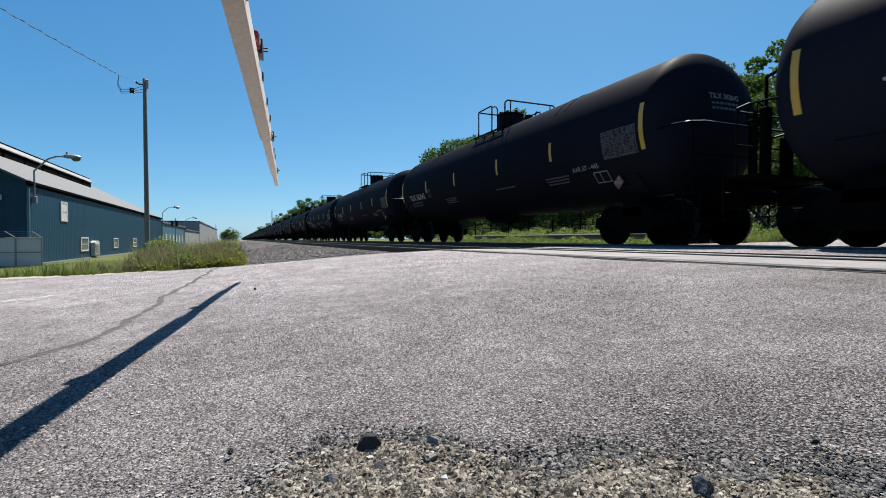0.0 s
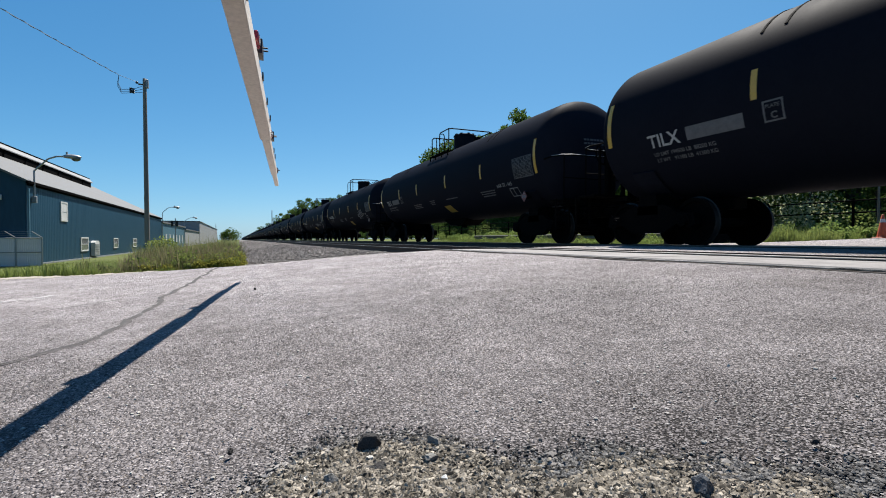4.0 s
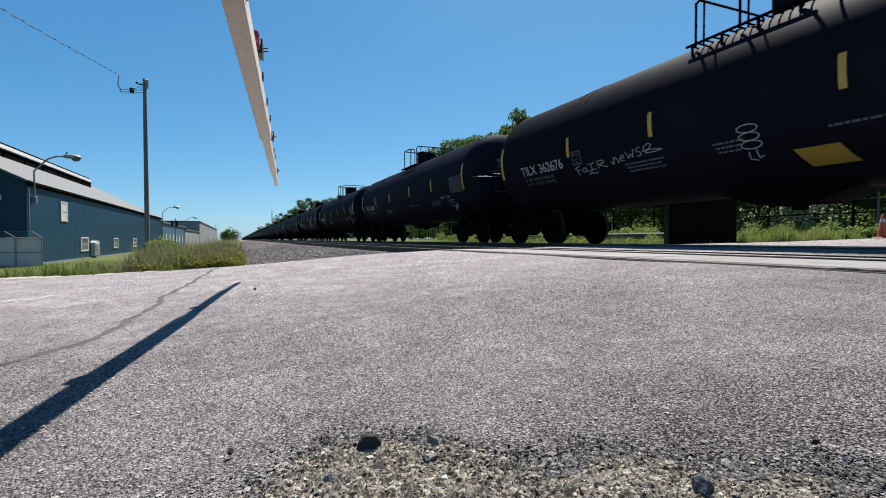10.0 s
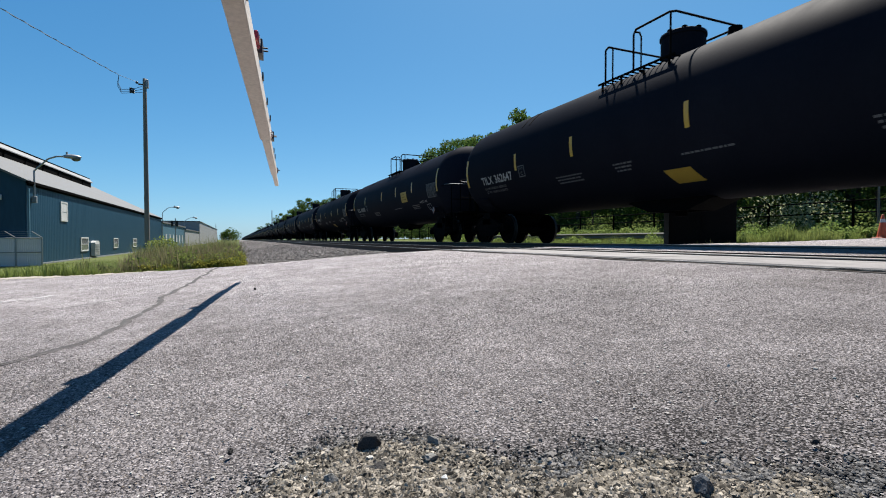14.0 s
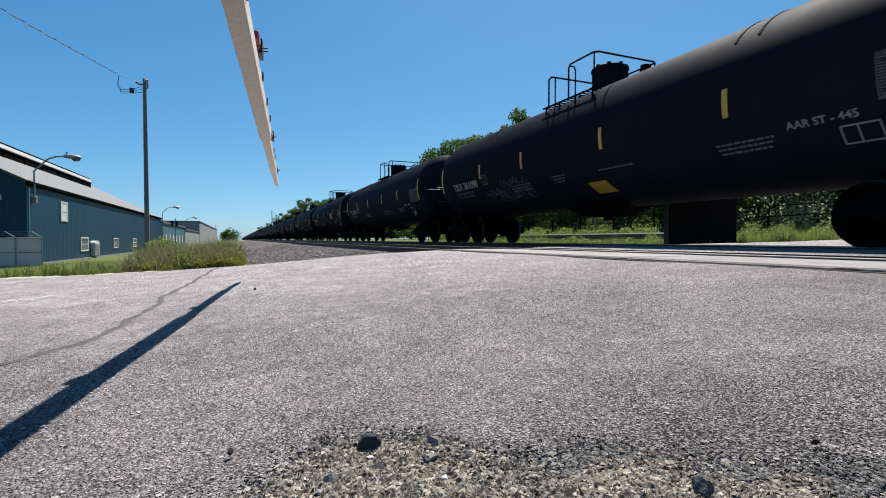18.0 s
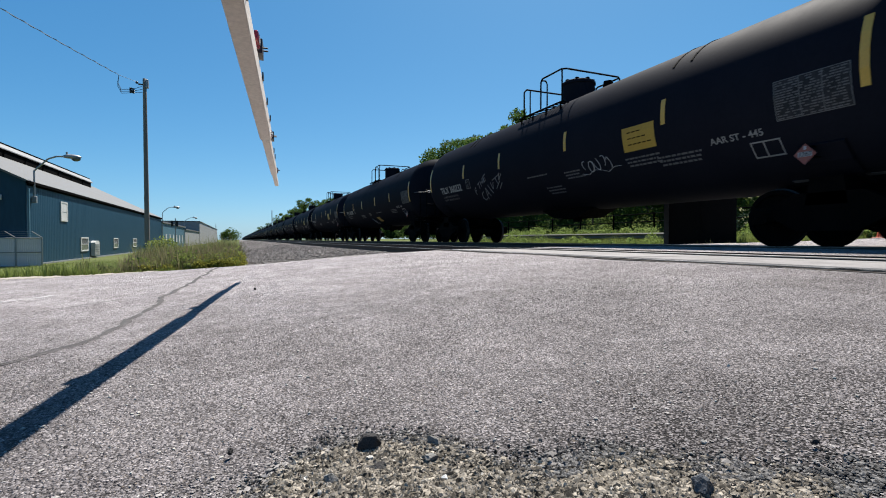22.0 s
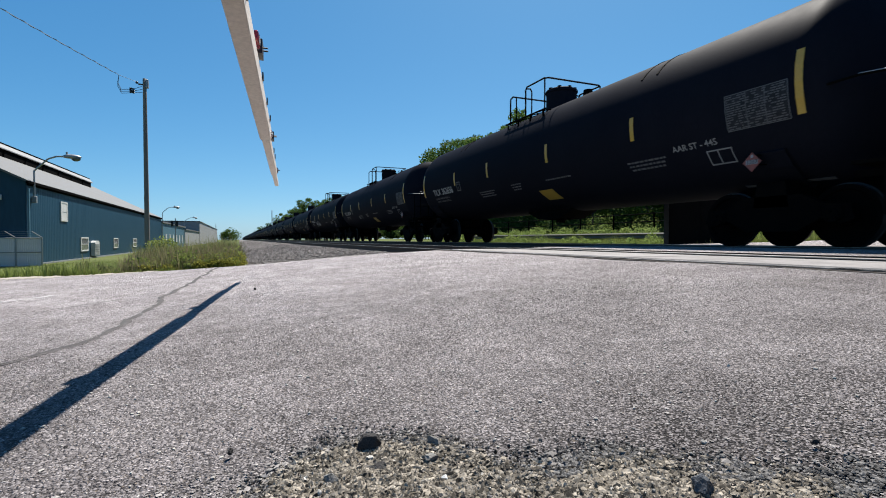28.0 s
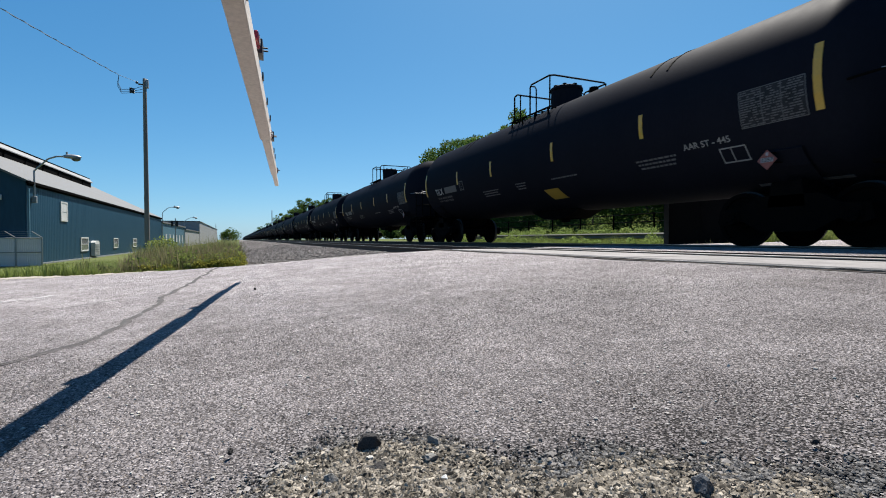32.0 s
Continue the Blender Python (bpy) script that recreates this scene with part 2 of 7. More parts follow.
M_LEAF = leaf_mat("leaves", (0.0792, 0.144, 0.0288), (0.144, 0.228, 0.0504))
# leaf colour lowered to give the shade under the trees
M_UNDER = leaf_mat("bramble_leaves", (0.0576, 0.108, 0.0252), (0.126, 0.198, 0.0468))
M_LEAFPALE = leaf_mat("pale_leaves", (0.1625, 0.2125, 0.0875), (0.2375, 0.275, 0.1375))
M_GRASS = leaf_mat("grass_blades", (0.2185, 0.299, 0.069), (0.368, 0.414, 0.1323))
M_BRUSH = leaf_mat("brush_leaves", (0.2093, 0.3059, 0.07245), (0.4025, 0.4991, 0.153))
M_WEED = leaf_mat("weeds", (0.1792, 0.2184, 0.0672), (0.336, 0.3192, 0.1568))
M_DRY = leaf_mat("dry_stems", (0.2185, 0.1898, 0.1035), (0.345, 0.2932, 0.1782))
M_FLOWER = leaf_mat("yellow_weeds", (0.255, 0.2635, 0.051), (0.3825, 0.34, 0.0765))


# ---- mesh helpers ----
def link(name, bm, mat_, parent=None, label="", smooth=False):
    """Links a bmesh as one mesh object, under parent if given."""
    me = bpy.data.meshes.new(name)
    bm.to_mesh(me)
    bm.free()
    if mat_:
        me.materials.append(mat_)
    if smooth:
        for p in me.polygons:
            p.use_smooth = True
    ob = new(name, me)
    ob.parent = parent
    if label:
        ob["label"] = label
    return ob


part = link


def again(ob, m, parent=None):
    """Another part on the same mesh."""
    o = new(ob.name.split(".")[0], ob.data)
    o.parent = parent or ob.parent
    o.matrix_basis = m
    if "label" in ob:
        o["label"] = ob["label"]
    return o


def empty(name, m=None):
    ob = new(name)
    ob.empty_display_size = 0.2
    if m:
        ob.matrix_basis = m
    return ob


def box(bm, x0, y0, z0, x1, y1, z1, m=None, bevel=0.0):
    vs = [bm.verts.new(p) for p in ((x0, y0, z0), (x1, y0, z0), (x1, y1, z0), (x0, y1, z0),
                                    (x0, y0, z1), (x1, y0, z1), (x1, y1, z1), (x0, y1, z1))]
    fs = [bm.faces.new([vs[i] for i in f]) for f in ((3, 2, 1, 0), (4, 5, 6, 7), (0, 1, 5, 4), (1, 2, 6, 5), (2, 3, 7, 6), (3, 0, 4, 7))]
    if bevel:
        es = {e for f in fs for e in f.edges}
        out = bmesh.ops.bevel(bm, geom=list(es), offset=bevel, segments=1, affect="EDGES", profile=0.5)
        vs = list({v for f in out["faces"] for v in f.verts} | {v for v in vs if v.is_valid})
    if m:
        bmesh.ops.transform(bm, matrix=m, verts=[v for v in vs if v.is_valid])
    return bm


def rod(bm, a, b, r0, r1=None, seg=8, caps=True):
    """A round bar from a to b."""
    a, b = Vector(a), Vector(b)
    r1 = r0 if r1 is None else r1
    w = (b - a).normalized()
    u = w.orthogonal().normalized()
    v = w.cross(u)
    rings = []
    for p, r in ((a, r0), (b, r1)):
        rings.append([bm.verts.new(p + (u * math.cos(2 * math.pi * i / seg) + v * math.sin(2 * math.pi * i / seg)) * r) for i in range(seg)])
    for i in range(seg):
        j = (i + 1) % seg
        bm.faces.new((rings[0][i], rings[0][j], rings[1][j], rings[1][i]))
    if caps:
        bm.faces.new(rings[0][::-1])
        bm.faces.new(rings[1])
    return bm


def pipe(bm, pts, r, seg=6):
    for a, b in zip(pts, pts[1:]):
        rod(bm, a, b, r, seg=seg)
    return bm


def lathe(bm, profile, seg=24, m=None, close=True):
    """Turns (radius, height) pairs round the z axis."""
    rings = []
    for r, z in profile:
        if r < 1e-6:
            rings.append([bm.verts.new((0, 0, z))])
        else:
            rings.append([bm.verts.new((r * math.cos(2 * math.pi * i / seg), r * math.sin(2 * math.pi * i / seg), z)) for i in range(seg)])
    for a, b in zip(rings, rings[1:]):
        for i in range(seg):
            j = (i + 1) % seg
            if len(a) == 1 and len(b) == 1:
                continue
            if len(a) == 1:
                bm.faces.new((a[0], b[i], b[j]))
            elif len(b) == 1:
                bm.faces.new((a[i], a[j], b[0]))
            else:
                bm.faces.new((a[i], a[j], b[j], b[i]))
    if m:
        bmesh.ops.transform(bm, matrix=m, verts=[v for ring in rings for v in ring])
    return bm


def bmn():
    return bmesh.new()


def sheet(name, xs, ys, zf, mat_, smooth=True):
    """A sheet over a grid of x and y, at the heights zf(x, y)."""
    bm = bmn()
    vs = [[bm.verts.new((x, y, zf(x, y))) for y in ys] for x in xs]
    for i in range(len(xs) - 1):
        for j in range(len(ys) - 1):
            bm.faces.new((vs[i][j], vs[i + 1][j], vs[i + 1][j + 1], vs[i][j + 1]))
    return link(name, bm, mat_, smooth=smooth)


def lerp(x, table):
    """Piecewise linear through (x, z) pairs."""
    if x <= table[0][0]:
        return table[0][1]
    for (xa, za), (xb, zb) in zip(table, table[1:]):
        if x <= xb:
            return za + (zb - za) * (x - xa) / (xb - xa)
    return table[-1][1]


# ---- the lie of the land ----
ROAD = [(-400, -1.6), (-60, -1.2), (-12, -0.62), (-4, -0.46), (-2, -0.43), (-1, -0.395), (0, -0.335), (1, -0.26), (2, -0.185),
        (3.6, -0.100), (8.0, -0.02), (9.7, -0.01), (12, 0.0), (18, 0.15), (30, 0.3), (400, 0.6)]
VERGE = [(-400, -1.9), (-60, -1.6), (-11.3, -1.45), (-6, -1.15), (-2.5, -0.8), (-0.3, -0.68), (0.2, -0.74), (1.6, -0.64), (3.2, -0.42), (6.6, -0.38), (7.3, -0.30),
         (10.6, -0.30), (12.0, -0.3), (14, -0.25), (18, 0.0), (30, 0.3), (400, 1.0)]
ROAD_NEAR, ROAD_FAR = -5.5, 9.0
T1, T2 = 4.61, 8.88                    # middles of the two tracks


def road_z(x):
    return lerp(x, ROAD)


def ground_z(x, y):
    out = max(y - ROAD_FAR, ROAD_NEAR - y, 0.0)
    k = min(out / (1.2 if x > 1.5 else 3.0), 1.0)
    k = k * k * (3 - 2 * k)
    return (road_z(x) - (0.03 if x < 3.5 or x > 10.3 else 0.13)) * (1 - k) + lerp(x, VERGE) * k


GX = [-3000, -800, -300, -120, -60, -30, -20, -14, -11, -9, -7, -5.5, -4, -3, -2, -1, 0, 0.5, 1, 1.6, 2.2, 2.8, 3.2, 3.45, 3.55, 4.6, 5.6, 6.6, 7.3, 8, 9, 10,
      10.25, 10.35, 10.6, 11.3, 12, 14, 16, 18, 24, 30, 60, 200, 800, 3000]
GY = [-3000, -600, -150, -40, -15, -9, -7.5, -6.5, -5.5, -3, 0, 3, 6, 8, 9, 9.3, 9.7, 10.2, 10.8, 11.5, 12.2, 14, 17, 21, 28, 40, 60, 100, 200, 500, 1200, 4000]
tagged(sheet("ground", GX, GY, ground_z, M_GROUND), "dry green verge ground beside the railway", "ground", kind="structure")


def wiggle(a, k, seed=0.0):
    return noise.noise(Vector((a * k, seed, 0.3)))


# road up to the crossing, its far edge ragged
def road_sheet():
    xs = [-60, -40, -25, -16, -12, -9, -7, -5.5, -4, -3, -2.4, -2, -1.6, -1.3] + [-1 + 0.1 * i for i in range(1, 47)]
    xs = [x for x in xs if x < 3.62] + [3.62]
    ys = [ROAD_NEAR, -3, -1.5, -0.5] + [0.1 * i for i in range(0, 40)] + [4, 4.5, 5, 5.5, 6, 6.5, 7, 7.5, 8, 8.4, 8.7, 8.85, 9.0]
    bm = bmn()
    grid = []
    for x in xs:
        col = []
        for y in ys:
            yy = y + (wiggle(x, 1.3) * 0.25 + wiggle(x, 5.0, 4.0) * 0.08 if y > 8.9 else 0)
            z = road_z(x) + 0.012 * noise.noise(Vector((x * 0.6, y * 0.6, 1.0))) - (0.03 if y > 8.95 else 0)
            col.append(bm.verts.new((x, yy, z)))
        grid.append(col)
    for i in range(len(xs) - 1):
        for j in range(len(ys) - 1):
            bm.faces.new((grid[i][j], grid[i + 1][j], grid[i + 1][j + 1], grid[i][j + 1]))
    return tagged(link("road", bm, M_ASPHALT, smooth=True), "worn grey chip-sealed asphalt road at the crossing", "road", kind="structure")


road_sheet()
for nm, xa, xb in (("road_middle", 5.78, 7.78), ("road_beyond", 9.98, 60.0)):
    xs = [xa + (xb - xa) * i / 12 for i in range(13)]
    tagged(sheet(nm, xs, [ROAD_NEAR, -2, 1, 4, 7, 8.9], lambda x, y: road_z(x) + 0.004, M_ASPHALT),
           "sunlit grey asphalt between and beyond the tracks", "road", kind="structure")


# ---- the tracks ----
RAILHEAD, RAILTALL = 0.036, 0.18


def rail(name, x, top, y0, y1):
    th = empty(name)
    prof = [(-0.07, -RAILTALL), (0.07, -RAILTALL), (0.07, -RAILTALL + 0.02), (0.012, -RAILTALL + 0.035), (0.012, -0.045), (RAILHEAD, -0.035), (RAILHEAD, -0.008),
            (-RAILHEAD, -0.008), (-RAILHEAD, -0.035), (-0.012, -0.045), (-0.012, -RAILTALL + 0.035), (-0.07, -RAILTALL + 0.02)]
    bm = bmn()
    a = [bm.verts.new((x + px, y0, top + pz)) for px, pz in prof]
    b = [bm.verts.new((x + px, y1, top + pz)) for px, pz in prof]
    n = len(prof)
    for i in range(n):
        j = (i + 1) % n
        bm.faces.new((a[i], a[j], b[j], b[i]))
    bm.faces.new(a[::-1])
    bm.faces.new(b)
    part("web", bm, M_RAIL, th)
    bm = bmn()
    box(bm, x - RAILHEAD + 0.004, y0, top - 0.008, x + RAILHEAD - 0.004, y1, top)
    part("running_surface", bm, M_RAILTOP, th, "worn bright running surface")
    return tagged(th, "rusty steel rail with a worn bright top", "rail", "rails", "structure")


def rail_top(x):
    return 0.0 if x > 7 else (-0.09 if x < 4.6 else -0.067)


for tx in (T1, T2):
    for sx in (-0.755, 0.755):
        rail("rail", tx + sx, rail_top(tx + sx), -400, 2600)

# ties beyond the road, and the far ones joined
for tx in (T1, T2):
    tr = empty("track_ties")
    tagged(tr, "dark creosoted timber ties in the ballast", "railway tie", kind="structure")
    zt = (rail_top(tx - 0.7) + rail_top(tx + 0.7)) / 2 - RAILTALL
    bm = bmn()
    box(bm, -1.3, -0.115, -0.17, 1.3, 0.115, 0.0, bevel=0.012)
    first = part("tie", bm, M_TIE, tr)
    first.matrix_basis = pose(tx, 9.4, zt)
    for i in range(1, 60):
        again(first, pose(tx + wiggle(i, 0.7) * 0.04, 9.4 + i * 0.52 + wiggle(i, 1.7, 2) * 0.03, zt, 0, 0, wiggle(i, 0.9, 5) * 1.5), tr)
    bm = bmn()
    for i in range(60, 420):
        box(bm, tx - 1.3, 9.28 + i * 0.52, zt - 0.17, tx + 1.3, 9.51 + i * 0.52, zt)
    part("ties", bm, M_TIE, tr)["kind"] = "stuff"


def ballast_z(x, y):
    base = lerp(x, [(0.1, -0.66), (1.5, -0.5), (3.0, -0.26), (3.5, -0.25), (5.8, -0.24), (6.6, -0.22), (7.3, -0.16), (10.5, -0.16), (11.2, -0.22), (12.3, -0.4)])
    return base + 0.03 * noise.noise(Vector((x * 4, y * 4, 0))) + 0.02 * noise.noise(Vector((x * 11, y * 11, 3)))


bx = [0.1 + 0.2 * i for i in range(18)] + [3.9, 4.4, 5, 5.6, 6.2, 6.6, 7, 7.4, 8, 8.6, 9.2, 9.8, 10.2, 10.6, 11, 11.4, 12.3]
by = [8.75 + 0.15 * i for i in range(70)] + [19.5 + 0.8 * i for i in range(30)] + [44, 50, 60, 80, 120, 200, 400, 900, 2600]
tagged(sheet("ballast_bed", bx, by, ballast_z, M_BALLAST, smooth=False), "grey crushed stone ballast under the tracks", "ballast", kind="structure")
tagged(sheet("ballast_bed_behind", [2.6, 3.4, 4.6, 5.8, 7.3, 8.8, 10.5, 12.3], [-400, -60, -20, -9, -5.6], lambda x, y: ballast_z(x, y) + 0.01, M_BALLAST),
       "grey crushed stone ballast under the tracks", "ballast", kind="structure")

ICO = [(0, 0, 1)] + [(0.894 * math.cos(a), 0.894 * math.sin(a), 0.447) for a in [i * 1.2566 for i in range(5)]] + \
      [(0.894 * math.cos(a), 0.894 * math.sin(a), -0.447) for a in [i * 1.2566 + 0.6283 for i in range(5)]] + [(0, 0, -1)]
ICO_F = [(0, 1 + i, 1 + (i + 1) % 5) for i in range(5)] + [(1 + i, 6 + i, 1 + (i + 1) % 5) for i in range(5)] + \
        [(1 + (i + 1) % 5, 6 + i, 6 + (i + 1) % 5) for i in range(5)] + [(11, 6 + (i + 1) % 5, 6 + i) for i in range(5)]


OCT = [(1, 0, 0.15), (0.1, 1, -0.1), (-1, 0.1, 0.1), (0, -1, 0.1), (0.15, 0.1, 1), (0, 0, -1)]
OCT_F = [(0, 1, 4), (1, 2, 4), (2, 3, 4), (3, 0, 4), (1, 0, 5), (2, 1, 5), (3, 2, 5), (0, 3, 5)]


def stones(name, spots, mat_, rng, flat=0.7, thin=0.6, long=1.3, sharp=False):
    """Many small broken stones as one mesh: (x, y, z, size)."""
    ico = np.array(OCT if sharp else ICO)
    fs = np.array(OCT_F if sharp else ICO_F)
    k = len(ico)
    n = len(spots)
    sp = np.array(spots)
    v = ico[None] * rng.uniform(0.55 if sharp else 0.65, 1.45 if sharp else 1.25, (n, k, 1)) * rng.uniform(thin, long, (n, 1, 3)) * np.array((1, 1, flat))
    a = rng.uniform(0, 6.283, n)
    ca, sa = np.cos(a)[:, None], np.sin(a)[:, None]
    v = np.stack((v[:, :, 0] * ca - v[:, :, 1] * sa, v[:, :, 0] * sa + v[:, :, 1] * ca, v[:, :, 2]), 2)
    v = v * sp[:, None, 3:4] + sp[:, None, :3]
    f = (fs[None] + k * np.arange(n)[:, None, None]).reshape(-1, 3)
    me = bpy.data.meshes.new(name)
    me.from_pydata(v.reshape(-1, 3).tolist(), [], f.tolist())
    me.materials.append(mat_)
    return new(name, me)


rng = np.random.default_rng(5)
spots = []
for i in range(24000):
    y = 8.7 + 34 * rng.random() ** 1.9
    x = 0.15 + 3.5 * rng.random()
    spots.append((x, y, ballast_z(x, y) + 0.006, rng.uniform(0.012, 0.034)))
for i in range(1800):
    y = 9.1 + 20 * rng.random() ** 1.5
    x = 3.9 + 6.8 * rng.random()
    spots.append((x, y, ballast_z(x, y) + 0.008, rng.uniform(0.02, 0.045)))
for i in range(15000):                   # farther down the line, coarser to the eye
    y = 38 + 150 * rng.random() ** 2
    x = 0.1 + 3.5 * rng.random()
    spots.append((x, y, ballast_z(x, y) + 0.012, rng.uniform(0.03, 0.065)))
tagged(stones("ballast_stones", spots, M_BALLAST, rng), "loose grey broken ballast stones beside the track", "ballast", kind="stuff")

# crossing panels
crossing = empty("crossing_panels")
tagged(crossing, "pale concrete planks between and beside the rails", "crossing panel", kind="structure")
for tx in (T1, T2):
    for xa, xb in ((tx - 0.955, tx - 0.80), (tx - 0.66, tx + 0.66), (tx + 0.80, tx + 1.15)):
        zt = rail_top(tx - 0.755 if xb < tx else tx + 0.755) if xb - xa < 1 else (rail_top(tx - 0.755) + rail_top(tx + 0.755)) / 2
        pl = 2.38
        for i in range(6):
            y0 = ROAD_NEAR + 0.1 + i * (pl + 0.02)
            bm = bmn()
            box(bm, xa, y0, zt - 0.15, xb, min(y0 + pl, 9.0), zt - (0.011 if xb - xa < 0.2 else 0.005) + 0.003 * wiggle(i + tx, 3.1, xa), bevel=0.008)
            part("panel", bm, M_PANEL, crossing)


for tx in (T1, T2):
    for xa, xb in ((tx - 0.80, tx - 0.795), (tx - 0.715, tx - 0.66), (tx + 0.66, tx + 0.715)):
        zt = rail_top(tx - 0.755 if xb < tx else tx + 0.755)
        part("flangeway", box(bmn(), xa, ROAD_NEAR, zt - 0.14, xb, 9.0, zt - 0.045), M_DARK, crossing, "dark flangeway gap")


# tar-filled crack across the road
def ribbon(name, pts, width, mat_, label, cat, lift=0.0025, seed=1.0):
    bm = bmn()
    dense = []
    for (xa, ya), (xb, yb) in zip(pts, pts[1:]):
        n = max(2, int(math.hypot(xb - xa, yb - ya) / 0.018))
        dense += [(xa + (xb - xa) * i / n, ya + (yb - ya) * i / n) for i in range(n)]
    dense.append(pts[-1])
    prev = None
    for i, (x, y) in enumerate(dense):
        xa, ya = dense[max(i - 1, 0)]
        xb, yb = dense[min(i + 1, len(dense) - 1)]
        l = math.hypot(xb - xa, yb - ya) or 1
        nx, ny = -(yb - ya) / l, (xb - xa) / l
        off = wiggle(i, 0.06, seed) * 0.04 + wiggle(i, 0.31, seed + 3) * 0.012
        w = width * max(0.15, 0.62 + 0.7 * wiggle(i, 0.11, seed + 7) + 0.5 * wiggle(i, 0.47, seed + 9)) / 2
        row = []
        for s in (-w, w):
            px, py = x + nx * (off + s), y + ny * (off + s)
            row.append(bm.verts.new((px, py, road_z(px) + 0.012 * noise.noise(Vector((px * 0.6, py * 0.6, 1.0))) + lift)))
        if prev:
            bm.faces.new((prev[0], prev[1], row[1], row[0]))
        prev = row
    bmesh.ops.recalc_face_normals(bm, faces=bm.faces)
    return tagged(link(name, bm, mat_), label, cat, kind="structure")



for tx in (T1, T2):
    # added dark strip gives the shaded step along the plank edge
    part("edge_timber", box(bmn(), tx - 0.985, ROAD_NEAR, rail_top(tx - 0.755) - 0.16, tx - 0.958, 9.0, rail_top(tx - 0.755) - 0.003, bevel=0.003), M_TIE, crossing, "dark strip for the shaded step at the plank edge")
for pts, w in (([(3.80, 0.6), (3.80, 1.2), (3.79, 2.05)], 0.10), ([(3.58, 2.36), (3.66, 2.30), (3.74, 2.18)], 0.11), ([(3.60, 3.50), (3.70, 3.38), (3.80, 3.32)], 0.035),
               ([(3.62, 4.90), (3.72, 4.50), (3.80, 4.15), (3.95, 3.95)], 0.045)):
    ribbon("broken_joint", pts, w, M_DARK, "dark broken joint in the crossing planks", "crack", lift=0.008, seed=pts[0][1])
ribbon("sandy_shoulder", [(-14.0, 8.5), (-9.0, 8.6), (-6.0, 8.62), (-3.6, 8.66), (-2.4, 8.74), (-1.7, 8.84), (-1.2, 8.92)], 0.62, M_SAND, "pale sandy dust along the road edge", "sand", lift=0.004, seed=12.0)
CRACK = [(-1.2, 2.0), (-0.86, 2.39), (-0.81, 2.44), (-0.71, 2.63), (-0.66, 2.78), (-0.62, 3.01), (-0.60, 3.38), (-0.55, 3.77), (-0.55, 4.08), (-0.57, 4.55), (-0.54, 5.21), (-0.47, 5.99), (-0.45, 6.65), (-0.33, 8.48), (-0.3, 8.9)]
M_FILL = stuff_mat("crack_filler", (0.115, 0.106, 0.104), (0.215, 0.2, 0.198), 0.85, scale=9, fine=120, bump=0.8, spec=0.08)
ribbon("road_crack", CRACK, 0.062, M_FILL, "grey weathered filler in a crack across the asphalt", "crack")
ribbon("road_crack", [(x - 0.012, y) for x, y in CRACK], 0.024, M_TAR, "dark open line along the filled crack", "crack", lift=0.0045)
ribbon("road_crack", [(-1.6, 3.75), (-1.41, 3.95), (-1.28, 4.06), (-1.26, 4.33), (-0.91, 4.71), (-0.72, 5.17)], 0.024, M_TAR, "thin dark crack in the asphalt", "crack", seed=5.0)
ribbon("road_crack", [(-0.11, 2.53), (-0.01, 2.58), (0.13, 2.70), (0.22, 2.78)], 0.010, M_TAR, "hairline crack in the asphalt", "crack", seed=6.0)
M_PAINT = stuff_mat("worn_road_paint", (0.36, 0.34, 0.338), (0.53, 0.50, 0.495), 0.8, scale=3, fine=30, bump=0.5)
ribbon("road_marking", [(-2.4, 4.6), (-1.84, 5.16), (-1.57, 5.53)], 0.10, M_PAINT, "worn white road paint on the asphalt", "road marking", lift=0.004, seed=8.0)
ribbon("road_marking", [(-1.59, 5.92), (-1.4, 6.15), (-1.21, 6.39)], 0.05, M_PAINT, "worn white road paint on the asphalt", "road marking", lift=0.004, seed=9.0)


# ---- words and digits ----
def word(text, tall, bold=0.0):
    cu = bpy.data.curves.new("word", "FONT")
    cu.body, cu.size, cu.extrude, cu.offset = text, tall * 1.4, 0.0, bold
    cu.align_x = "LEFT"
    ob = new("word", cu)
    bpy.context.view_layer.update()
    me = bpy.data.meshes.new_from_object(ob.evaluated_get(bpy.context.evaluated_depsgraph_get()))
    bpy.data.objects.remove(ob)
    return me


NUMBERS = {1: "362642", 2: "362517", 3: "362513", 6: "362683", 7: "362646", 8: "362497", 9: "360966", 10: "362676", 11: "362695", 12: "362536", 13: "360287",
           14: "362647", 16: "362723", 17: "362566", 18: "361098", 19: "363117", 20: "360241", 21: "362686", 22: "360232", 23: "362738", 24: "360307", 25: "360249",
           27: "362702", 28: "362656", 29: "362518", 30: "362668", 31: "362555"}
DIGITS = {k: word(v, 0.25, 0.006) for k, v in NUMBERS.items()}
W_AAR = word("AAR ST - 445", 0.116, 0.003)
W_UN = word("1267", 0.075)
W_OWNER = word("TILX", 0.25, 0.006)
W_LOAD = word("LD LMT 194500 LB  88200 KG", 0.075, 0.002)
W_LIGHT = word("LT WT   91100 LB  41300 KG", 0.075, 0.002)
W_PLATE, W_C = word("PLATE", 0.055, 0.001), word("C", 0.10, 0.004)
for me_ in (*DIGITS.values(), W_AAR, W_UN, W_OWNER, W_LOAD, W_LIGHT, W_PLATE, W_C):
    me_.materials.clear()
    me_.materials.append(M_PALEPRINT if me_ is W_AAR else M_GREYPRINT if me_ in (W_LOAD, W_LIGHT, W_PLATE, W_C) else M_WHITE)

